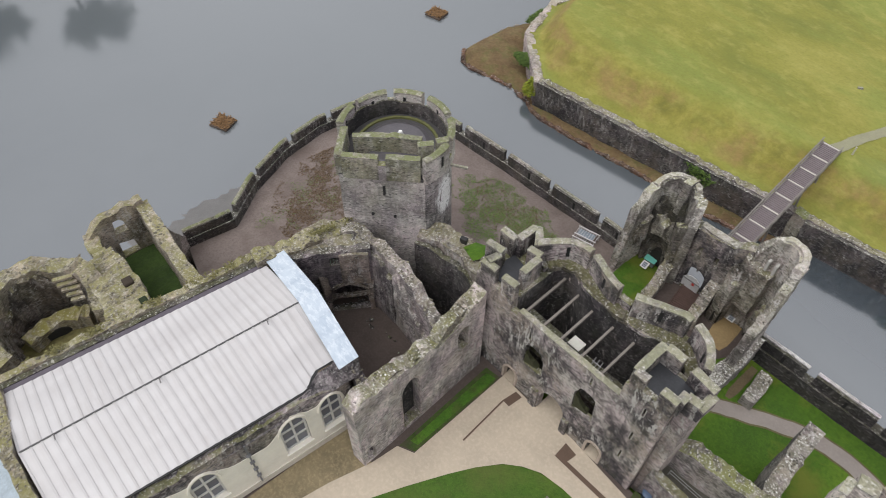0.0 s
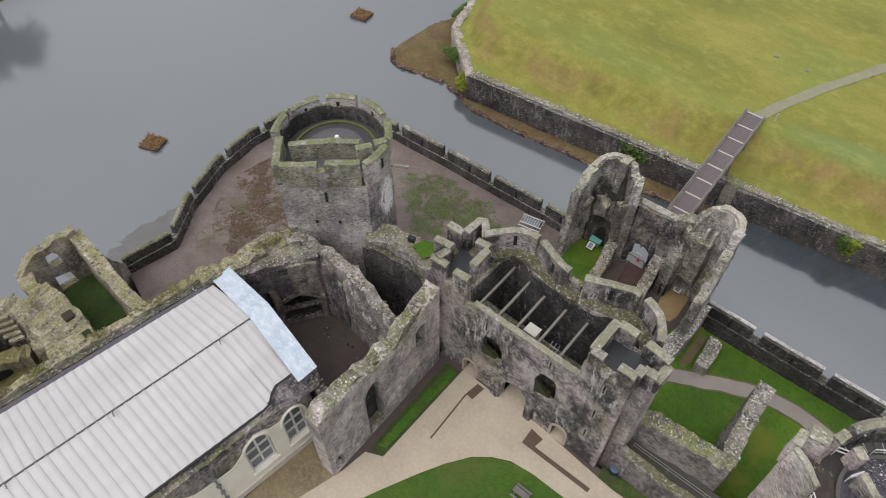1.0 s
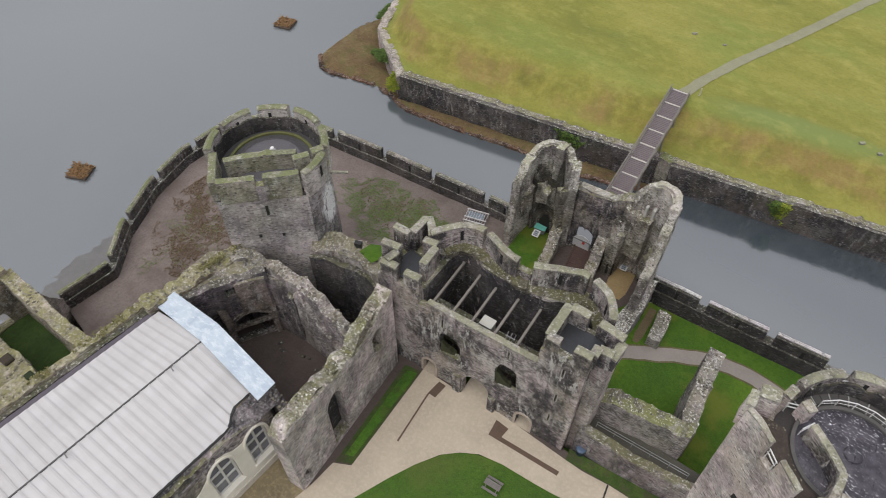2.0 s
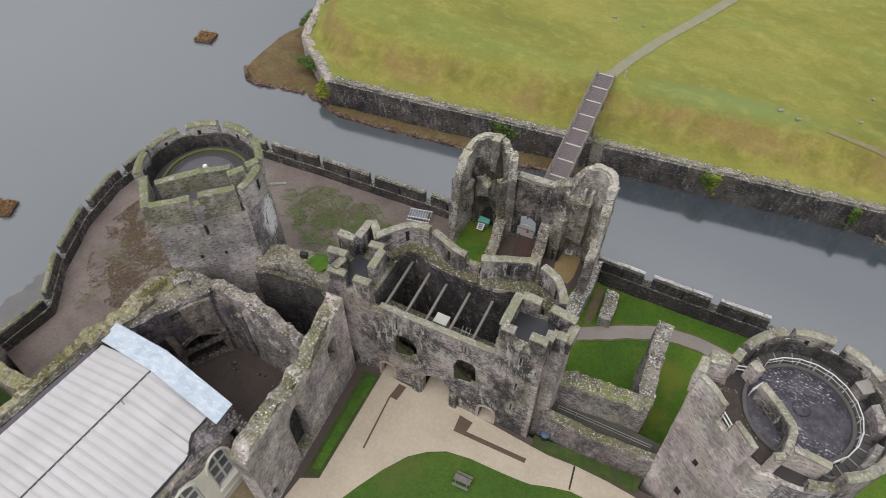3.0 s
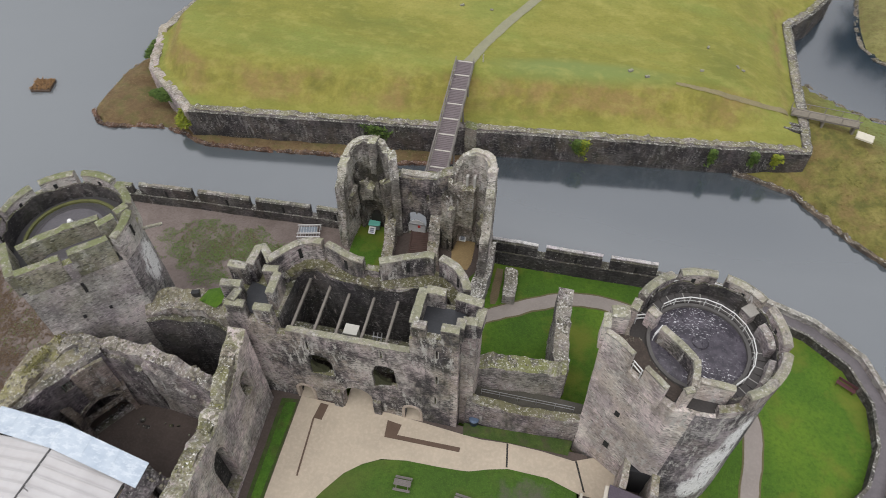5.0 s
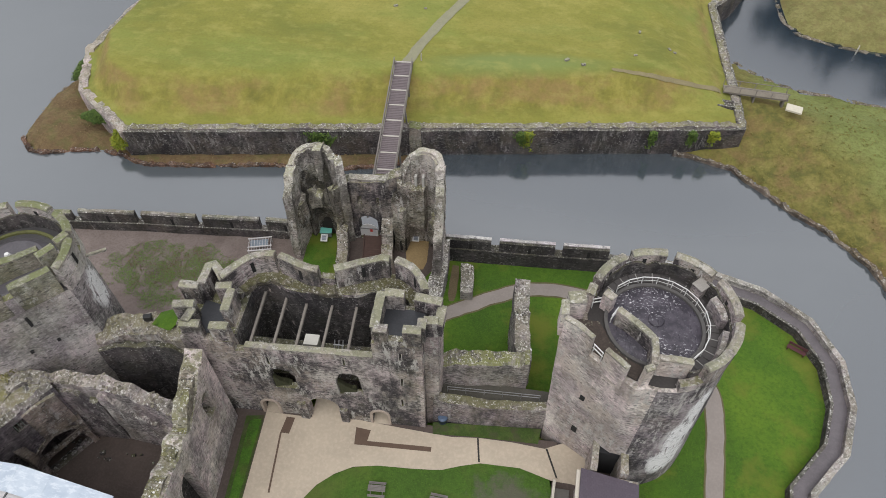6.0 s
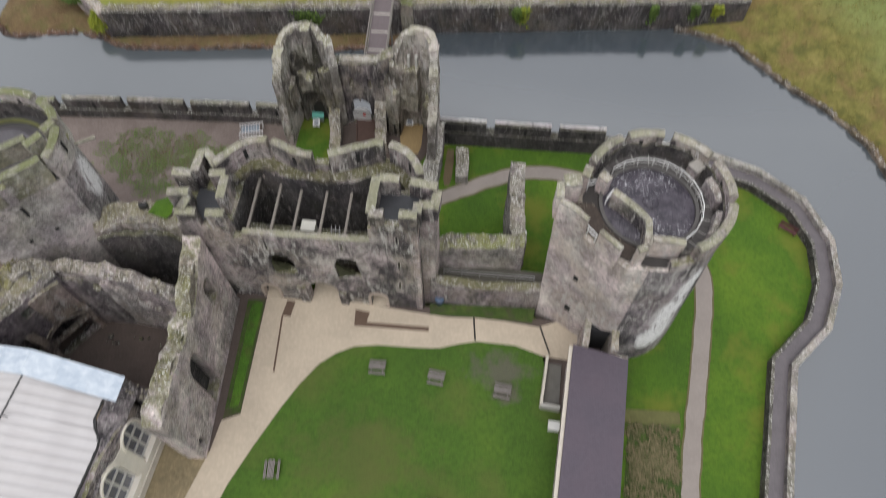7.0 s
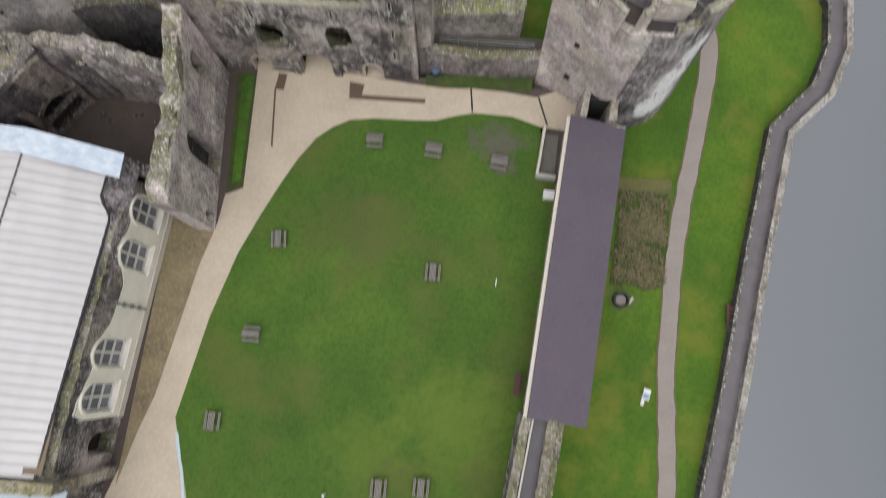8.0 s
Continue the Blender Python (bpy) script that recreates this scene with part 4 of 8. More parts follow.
                box(bm, 0, 1, 0.0, pitch - 0.005, -0.05, 0.0)
                box(bm, 0, 1, -0.08, 0.08, 0.0, 0.05)
                first = part("roof_sheet", bm, METAL, h)
                first.matrix_basis = mm
            else:
                shared("roof_sheet", first, mm, h)
    rx = rxf(11.0)
    ya, yb = y_end - n * pitch, y_end
    part("ridge_capping", beam(bmesh.new(), (rxf(ya), ya, ridge_z + 0.03), (rxf(yb), yb, ridge_z + 0.03), 0.10, 0.10), plain("dark_ridge", (0.10, 0.10, 0.10), 0.3, 0.6), h)
    hook = plain("dull_roof_hook", (0.16, 0.15, 0.15), 0.3, 0.5, metal=0.4)
    for y in (8.6, -0.6, -8.6):
        bm = bmesh.new()
        rx = rxf(y)
        beam(bm, (rx, y, ridge_z), (rx + 0.25, y, ridge_z + 0.35), 0.08)
        beam(bm, (rx + 0.25, y, ridge_z + 0.35), (rx + 0.6, y - 0.1, ridge_z + 0.1), 0.08)
        part("roof_hook", bm, hook, h)
    # purlin boarding below, gables
    rx = rxf(11.0)
    bm = bmesh.new()
    vs = [bm.verts.new(v) for v in ((nx - 0.1, 10.9, eave_z - 0.12), (rx, 10.9, ridge_z - 0.12), (sx0 + 0.1, 10.9, eave_z - 0.12), (nx - 0.1, -10.9, eave_z - 0.12), (rxf(-10.9), -10.9, ridge_z - 0.12), (sxf(-10.9) + 0.1, -10.9, eave_z - 0.12))]
    for q in ((0, 1, 4, 3), (1, 2, 5, 4), (0, 2, 1), (3, 4, 5), (0, 3, 5, 2)):
        bm.faces.new([vs[k] for k in q])
    bmesh.ops.recalc_face_normals(bm, faces=bm.faces[:])
    part("roof_boarding", bm, plain("roof_boards", (0.2, 0.15, 0.1), 0.3), h)
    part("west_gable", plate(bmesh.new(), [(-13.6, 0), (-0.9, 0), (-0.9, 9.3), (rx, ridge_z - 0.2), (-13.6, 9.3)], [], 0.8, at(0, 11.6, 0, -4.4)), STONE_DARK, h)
    part("purple_gutter", wall_run(bmesh.new(), [(sxf(-11.1) - 0.25, -11.1), (sxf(11.6) - 0.25, 11.6)], 0.65, 9.0, 9.42, 0, 1.0, 0.0), plain("purple_slate_gutter", (0.10, 0.085, 0.105), 0.4, 0.6), h, "purple slate valley gutter")
    part("gutter_kerb", wall_run(bmesh.new(), [(sxf(-11.1) - 0.88, -11.1), (sxf(11.6) - 0.88, 11.6)], 0.6, 9.0, 9.5, 0.15, 0.5, 0.08, seed=91.0), STONE_DARK, h, "blackened stone kerb of the valley gutter")
    # east end: a rough gable wall standing a little above the roof
    gable = part("east_gable", wall_run(bmesh.new(), [(-0.2, -11.75), (-6.0, -11.85), (rxf(-11), -11.8), (-12.0, -11.5), (-16.0, -11.25)], 0.85, -0.3, [9.6, 11.2, 11.9, 10.6, 10.2], 0.3, 0.45, 0.1, seed=88.0), TAN, h)
    strew(gable, 7.0, seed=88)
    # blue-white glazed strip over the west gable
    mb = Nodes("pale_blue_sheet", 0.3)
    c2 = mb.ramp(mb.noise(mb.scaled(1, 1, 1), 0.8, 5.0, 0.6), [(0.35, (0.40, 0.475, 0.565)), (0.65, (0.52, 0.59, 0.665))])
    c2 = mb.mix(mb.math("MULTIPLY", mb.random(), 0.15), c2, (0.72, 0.78, 0.82))
    pale = mb.ramp(mb.noise(mb.scaled(0.9, 2.2, 1, 3.0), 1.4, 6.0, 0.7), [(0.5, 0.0), (0.6, 0.6)])
    c2 = mb.mix(pale, c2, (0.70, 0.75, 0.80))
    BLUE = mb.colour(c2)
    for (xa, za), (xb, zb), cnt in (((-0.2, 9.75), (rx, ridge_z + 0.22), 3), ((rx, ridge_z + 0.22), (-13.9, 9.75), 3)):
        for k in range(cnt):
            p, q = k / cnt, (k + 1) / cnt - 0.0012
            bm = bmesh.new()
            for y0, y1 in ((11.1, 13.05),):
                vs = []
                for zz in (0.0, -0.06):
                    vs += [bm.verts.new((xa + (xb - xa) * f, y - 0.078 * (xa + (xb - xa) * f), za + (zb - za) * f + zz)) for f, y in ((p, y0), (q, y0), (q, y1), (p, y1))]
                for f in ((0, 1, 2, 3), (4, 7, 6, 5), (0, 4, 5, 1), (1, 5, 6, 2), (2, 6, 7, 3), (3, 7, 4, 0)):
                    bm.faces.new([vs[i] for i in f])
            bmesh.ops.recalc_face_normals(bm, faces=bm.faces[:])
            part("glazed_panel", bm, BLUE, h)
    return h


hall()

annex = thing("sheeted_annex", at(-26.3, 0, 0), "low annex beyond the hall under a pale blue sheet roof", "annex", kind="structure")
part("annex_wall", box(bmesh.new(), -14.0, -1.0, -20.0, -12.35, -0.2, 6.0), STONE, annex)
part("annex_roof", box(bmesh.new(), -14.2, -0.8, -20.2, -12.35, 6.0, 6.2, 0.03), plain("pale_blue_sheeting", (0.42, 0.50, 0.56), 0.5, 0.4, 0.9), annex)

# ---- curtain walls and ruins of the south and west ----
def crusted_stones():
    """Loose top stones overgrown with white lichen."""
    m = Nodes("white_crusted_stones", 0.92)
    grain = m.noise(m.scaled(1, 1, 1, 3.0), 5.0, 5.0, 0.7)
    col = m.ramp(m.math("ADD", m.math("MULTIPLY", m.island(), 0.75), m.math("MULTIPLY", grain, 0.3)), [(0.2, (0.06, 0.055, 0.045)), (0.5, (0.17, 0.155, 0.12)), (0.72, (0.50, 0.49, 0.45)), (0.9, (0.80, 0.80, 0.78))])
    m.bump(grain, 0.5, 0.03)
    return m.colour(col)


CRUSTED = crusted_stones()


def ruin(name, pts, thick, z0, tops, rag, label, mat=None, step=0.5, seed=0.0, category="wall", rough=0.16, group="ruined walls", stones=None):
    w = thing(name, at(), label, category, group, "structure")
    body = part("wall_body", wall_run(bmesh.new(), pts, thick, z0, tops, rag, step, rough, seed=seed), mat or STONE, w)
    strew(body, 9.0, size=(0.04, 0.1) if stones else (0.05, 0.145), seed=int(seed) + 1, mat=stones)
    return w


ws = thing("wall_south", at(), "long south curtain wall with a grassy broken top", "wall", "ruined walls", "structure")
part("wall_body", wall_run(bmesh.new(), [(-44.2, -69), (-43.15, -11.0), (-42.15, 2.0), (-41.35, 11.6)], 0.75, -7.5, [9.6, 9.7, 9.8, 9.8], 0.3, 0.45, 0.1, seed=2.0), TAN, ws)
part("west_end", wall_run(bmesh.new(), [(-41.0, 11.4), (-40.4, 15.0), (-39.9, 18.0), (-39.2, 21.8)], 1.8, -7.5, [10.0, 9.8, 9.6, 9.4], 0.5, 0.45, 0.16, seed=3.0), TAN, ws)
PALE_JAG = masonry("pale_jagged_masonry", (0.16, 0.145, 0.14), (0.60, 0.555, 0.52), 0.65, 0.95, 0.35, moss_col=(0.24, 0.225, 0.14), lichen=0.8, rust=0.5)
ruin("wall_yard_west", [(-39.5, 19.8), (-37.9, 21.2), (-35.0, 21.55), (-32.6, 21.85), (-30.0, 21.6), (-27.6, 21.45), (-24.9, 20.9)], 1.15, 0, [9.6, 9.6, 9.4, 9.3, 8.5, 7.7, 7.9], 1.0, "ragged inner wall of the roofless yard", PALE_JAG, seed=5.0)
ruin("wall_west_curtain", [(-34.6, 26.0), (-32.5, 27.2), (-29.5, 27.6), (-26.6, 27.0), (-24.6, 26.6)], 2.2, -3, [9.4, 9.6, 9.7, 9.8, 10.5], 0.5, "broken west curtain between tower and gatehouse", RUBBLE, seed=6.0)

# cross wall with a tall lancet
cw = thing("wall_cross", at(-22.15, 9.6, 0, 95.0), "ragged ruined cross wall with a tall lancet opening", "wall", "ruined walls", "structure")
cw_top = ragged_top(0.0, 14.9, [(0, 10.4), (1.5, 11.2), (4, 10.6), (7, 10.3), (9.3, 9.7), (10.6, 9.9), (12.5, 11.2), (14.9, 12.2)], 0.7, 4.0)
bm = plate(bmesh.new(), [(0, -0.2), (14.9, -0.2)] + cw_top, [arch_hole(5.9, 2.1, 0.6, 8.4, 0.7), arch_hole(12.2, 1.3, 6.2, 9.6, 0.5), arch_hole(1.0, 1.0, 0.3, 2.4, 0.2)], 1.5, Matrix.Identity(4), 0.14)
part("wall_body", bm, masonry("streaked_pale_masonry", (0.32, 0.29, 0.273), (0.84, 0.78, 0.725), 0.7, 1.0, 0.8, rust=0.6, warm=(0.52, 0.455, 0.395)), cw)
# near-black sheets set inside the openings stand in for their shade
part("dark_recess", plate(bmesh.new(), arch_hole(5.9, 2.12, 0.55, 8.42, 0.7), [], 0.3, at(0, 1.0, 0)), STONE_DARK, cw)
part("lancet_jamb", plate(bmesh.new(), arch_hole(5.9, 2.4, 0.5, 8.65, 0.7), [arch_hole(5.9, 2.06, 0.52, 8.4, 0.7)], 0.2, at(0, -0.04, 0)), STONE_PALE, cw)
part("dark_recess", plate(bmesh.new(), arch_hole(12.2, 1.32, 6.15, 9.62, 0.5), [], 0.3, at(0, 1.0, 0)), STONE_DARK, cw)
part("broken_top", wall_run(bmesh.new(), [(0.05, 0.75), (4, 0.8), (8, 0.7), (14.8, 0.75)], 1.1, 8.6, [10.3, 10.6, 9.9, 12.1], 1.0, 0.4, 0.16, seed=9.0), masonry("mossy_broken_top", (0.095, 0.09, 0.06), (0.38, 0.36, 0.28), 0.6, 0.6, 0.95, moss_col=(0.165, 0.16, 0.068), lichen=0.6), cw)
# the stub's dark violet colour has the shadow on it put in
ruin("wall_hall_stub", [(-26.9, 12.7), (-24.8, 12.3), (-22.7, 11.2)], 0.9, 0, [8.8, 6.4, 7.6], 0.6, "broken stub between hall and cross wall, its shadow painted dark violet", masonry("stub_shade_masonry", (0.045, 0.04, 0.046), (0.20, 0.18, 0.19), 0.7, 0.5, 0.2, rust=0.2, lichen=0.2), seed=3.0)


def fallen(n, x0, x1, y0, y1, z, seed):
    """Blocks of fallen masonry in one mesh."""
    rnd = random.Random(seed)
    bm = bmesh.new()
    for _ in range(n):
        s = rnd.uniform(0.08, 0.24)
        m = Matrix.Translation((rnd.uniform(x0, x1), rnd.uniform(y0, y1), z + s * 0.3)) @ Euler([rnd.uniform(0, 3) for _ in range(3)]).to_matrix().to_4x4()
        box(bm, -s, s, -s * 0.7, s * 0.7, -s * 0.5, s * 0.5, 0, m)
    return bm


# thin linings put the shade of yard and slot into darker stone colours
ly = thing("wall_yard_lining", at(), "inner faces of the roofless yard, darkened for its shade", "wall", "ruined walls", "structure")
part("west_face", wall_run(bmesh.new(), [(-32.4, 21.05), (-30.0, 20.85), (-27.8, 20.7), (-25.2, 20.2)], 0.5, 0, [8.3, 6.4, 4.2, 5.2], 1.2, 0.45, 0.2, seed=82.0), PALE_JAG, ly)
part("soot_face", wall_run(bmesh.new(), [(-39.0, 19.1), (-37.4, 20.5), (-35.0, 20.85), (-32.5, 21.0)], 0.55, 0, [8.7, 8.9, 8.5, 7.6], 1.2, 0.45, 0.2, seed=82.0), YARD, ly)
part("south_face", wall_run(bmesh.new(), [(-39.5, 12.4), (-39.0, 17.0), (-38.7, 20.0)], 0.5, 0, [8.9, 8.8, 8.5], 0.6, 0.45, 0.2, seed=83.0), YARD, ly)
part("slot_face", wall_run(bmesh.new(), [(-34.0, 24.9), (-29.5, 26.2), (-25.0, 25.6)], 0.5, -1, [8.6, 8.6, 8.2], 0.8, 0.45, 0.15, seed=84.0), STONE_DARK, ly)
tagged(part("fallen_stones", fallen(28, -39, -28, 18.5, 21.5, 0, 4), STONE_DARK), "fallen blocks on the floor of the roofless yard", "rubble", kind="stuff")

# fireplace hood ruin in the yard's west wall
fp = thing("wall_fireplace", at(-36.75, 18.25, 0, 59), "canted yard wall with a wide arched fireplace and its chimney breast", "wall", "ruined walls", "structure")
# fire_back is near-black for the recess shade; the back wall is dark violet
DIM_VIOLET = masonry("dim_violet_masonry", (0.075, 0.066, 0.074), (0.30, 0.27, 0.275), 0.7, 0.5, 0.3, rust=0.3, warm=(0.22, 0.18, 0.15))
BREAST = masonry("brown_scorched_masonry", (0.11, 0.095, 0.08), (0.40, 0.345, 0.29), 0.5, 0.6, 0.4, rust=0.8, warm=(0.27, 0.215, 0.165))
back = [(-5.3, 0), (2.7, 0)] + ragged_top(-5.3, 2.7, [(-5.3, 9.3), (0, 9.6), (2.7, 9.5)], 0.35, 31.0, 0.35)
part("back_wall", plate(bmesh.new(), back, [arch_hole(0.05, 4.0, 0.02, 4.3, 0.0, 12), [(-3.55, 2.4), (-2.35, 2.4), (-2.3, 5.3), (-2.7, 5.8), (-3.5, 5.6)], [(-1.3, 7.7), (-0.2, 7.7), (-0.2, 8.8), (-1.3, 8.8)]], 0.8, at(), 0.06), DIM_VIOLET, fp)
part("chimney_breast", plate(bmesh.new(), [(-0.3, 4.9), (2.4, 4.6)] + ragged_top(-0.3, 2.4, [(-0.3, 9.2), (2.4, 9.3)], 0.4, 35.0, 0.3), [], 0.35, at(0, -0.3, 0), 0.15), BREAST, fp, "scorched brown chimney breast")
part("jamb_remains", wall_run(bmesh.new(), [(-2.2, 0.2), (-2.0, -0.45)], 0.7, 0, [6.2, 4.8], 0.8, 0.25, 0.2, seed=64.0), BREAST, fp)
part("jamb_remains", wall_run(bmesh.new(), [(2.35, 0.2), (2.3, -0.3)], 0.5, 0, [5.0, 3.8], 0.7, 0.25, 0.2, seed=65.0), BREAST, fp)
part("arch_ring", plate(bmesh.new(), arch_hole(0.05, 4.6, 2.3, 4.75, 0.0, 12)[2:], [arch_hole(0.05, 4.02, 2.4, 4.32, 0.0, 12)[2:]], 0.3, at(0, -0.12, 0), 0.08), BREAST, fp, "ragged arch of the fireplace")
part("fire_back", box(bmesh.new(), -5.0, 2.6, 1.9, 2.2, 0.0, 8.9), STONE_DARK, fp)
part("wall_core", prism(bmesh.new(), [(-5.6, 0.75), (2.9, 0.75), (2.4, 3.2), (-1.6, 4.6), (-4.4, 3.0)], 8.7, 9.35), RUBBLE, fp, "rubble core of the wall top")
for k in range(4):
    part("grate_bar", box(bmesh.new(), -1.22 + k * 0.3, -1.17 + k * 0.3, 0.1, 0.16, 7.7, 8.8), plain("green_iron", (0.2, 0.24, 0.2), 0.3, 0.6), fp, "green iron bar")

# ---- projecting ruins on the south side ----
kt = thing("ruined_gallery", at(), "roofless ruined gallery with two square windows and a mossy floor", "ruin", kind="structure")
face = Matrix(((0, 1, 0, -55.6), (1, 0, 0, 0), (0, 0, 1, 0), (0, 0, 0, 1)))
wtop = ragged_top(0.6, 6.6, [(0.6, 8.0), (2, 9.2), (4.5, 9.8), (6.6, 9.5)], 0.5, 2.2)
part("window_wall", plate(bmesh.new(), [(0.6, -7.5), (6.6, -7.5)] + wtop, [[(2.95, 6.9), (4.2, 6.8), (4.2, 8.1), (3.8, 8.6), (3.2, 8.6)], [(2.75, 3.6), (4.35, 3.5), (4.2, 5.3), (2.85, 5.5)]], 0.9, face, 0.14), TAN, kt)
part("long_wall", wall_run(bmesh.new(), [(-54.9, 6.4), (-50, 6.3), (-46, 6.2), (-42.0, 6.3)], 1.3, -7.5, [9.4, 8.9, 8.3, 9.0], 0.5, 0.5, 0.14, seed=12.0), TAN, kt)
part("broken_wall", wall_run(bmesh.new(), [(-55.2, 0.9), (-53.6, 0.6), (-52.0, 0.8)], 1.3, -7.5, [8.2, 7.6, 8.2], 0.6, 0.45, 0.18, seed=13.0), TAN, kt)
part("thick_mass", wall_run(bmesh.new(), [(-52.0, -0.1), (-49.5, 0.3), (-47.0, 0.5), (-44.5, 0.2), (-42.4, 0.0)], 3.9, -7.5, [7.8, 8.6, 8.4, 8.2, 8.8], 0.7, 0.4, 0.22, seed=14.0), TAN, kt)
# low dark blocks on the wall top; their colour gives the hollows' shade
part("wall_hollow", box(bmesh.new(), -47.5, -46.5, 0.95, 1.85, 7.4, 8.75, 0.1), plain("hollow_shade_brown", (0.045, 0.034, 0.024), 0.4, 0.95), kt, "low brown block, dark for a shaded hollow in the wall top")
part("wall_hollow", box(bmesh.new(), -44.5, -43.7, 1.3, 2.0, 7.2, 8.7, 0.1), plain("hollow_shade_green", (0.02, 0.032, 0.012), 0.4, 0.95), kt, "low mossy green block, dark for a shaded hollow in the wall top")
part("mossy_floor", patch([(-55.2, 1.2), (-43, 2.2), (-43, 6.0), (-55.2, 6.0)], lambda x, y, d: 3.4 + 0.08 * (x + 55) + 0.15 * noise.noise((x, y, 0)), 0.7), turf("dark_moss", [(0.025, 0.05, 0.010), (0.04, 0.075, 0.013), (0.055, 0.095, 0.018)], 0.4, 2.5, 0.1), kt, "dark mossy floor")

rt = thing("ruined_round_tower", at(), "broken round tower shell with a mossy ledge and a broken stair", "ruin", kind="structure")
part("shell", wall_run(bmesh.new(), arc(-49.3, -6.0, 5.0, 60, 300, 24), 1.7, -7.5, [7.0, 7.4, 8.2, 9.0, 9.3, 9.2, 8.9, 8.6, 8.4, 8.6, 8.9, 9.1, 9.3, 9.1, 8.9, 8.3, 8, 8.2, 8.6, 8.8, 8.2, 7.8, 7.5, 7.2, 7.0], 0.9, 0.5, 0.22, seed=15.0), TAN, rt)
# lining darker and browner than the shell
part("inner_lining", wall_run(bmesh.new(), arc(-49.3, -6.0, 4.0, 66, 290, 22), 0.5, -1, [6.4, 6.6, 7.4, 7.9, 8.0, 7.6, 7.4, 7.2, 7.0, 7.4, 7.6, 7.9, 8, 7.9, 7.6, 7.2, 7, 7.1, 7.4, 7.2, 6.8, 6.4, 6.0], 1.6, 0.45, 0.5, seed=18.0), masonry("dark_brown_rubble", (0.045, 0.038, 0.03), (0.22, 0.195, 0.155), 0.7, 0.4, 0.6, moss_col=(0.13, 0.12, 0.045), rust=0.4, warm=(0.15, 0.115, 0.075)), rt)
part("inner_wall", wall_run(bmesh.new(), [(-46.4, -2.6), (-45.6, -5.0), (-45.4, -7.6), (-46.2, -11.0)], 1.3, -7.5, [5.2, 4.2, 4.0, 5.6], 0.8, 0.5, 0.2, seed=16.0), STONE, rt)
part("rubble_floor", patch([(-53, -9.5), (-46.0, -10.5), (-45.6, -2), (-51, -2)], lambda x, y, d: 3.0 + 0.3 * (x + 49) * 0.3 + 0.5 * noise.noise((x / 1.5, y / 1.5, 0)), 0.7), turf("mossy_rubble", [(0.07, 0.06, 0.025), (0.13, 0.115, 0.04), (0.20, 0.175, 0.06)], 0.4, 2.0, 0.3), rt, "rough mossy rubble floor")
# a black arched sheet for the shade under the vault
part("dark_vault", plate(bmesh.new(), arch_hole(0, 3.0, 0, 2.4, 0.0), [], 0.5, at(-50.05, -6.2, 1.5, 90)), plain("vault_shade", (0.02, 0.02, 0.018), 0.2, 0.95), rt)
part("floor_block", wall_run(bmesh.new(), [(-43.9, -11), (-43.7, -3.0)], 1.6, -7.5, [3.6, 3.4], 0.6, 0.6, 0.2, seed=17.0), STONE_DARK, rt)
part("moss_ledge", wall_run(bmesh.new(), [(-50.2, -8.6), (-50.9, -6.6), (-50.9, -4.9), (-49.4, -2.7)], 1.5, -1, [4.3, 4.5, 4.6, 5.0], 0.6, 0.4, 0.25, seed=19.0), masonry("mossy_ledge", (0.12, 0.105, 0.06), (0.36, 0.33, 0.2), 0.4, 0.4, 0.95, moss_col=(0.20, 0.18, 0.05), lichen=0.2), rt)
for k in range(5):
    part("broken_step", box(bmesh.new(), -0.9, 0.9, -0.22, 0.22, 0, 0.3, 0.04, at(-51.2 + 0.33 * k, -3.1 + 0.11 * k, 8.3 - 0.5 * k, 72)), TAN, rt)

# ---- gatehouse of the inner ward ----
GATE = at(-6.0, 26.1, 0, 2.6)


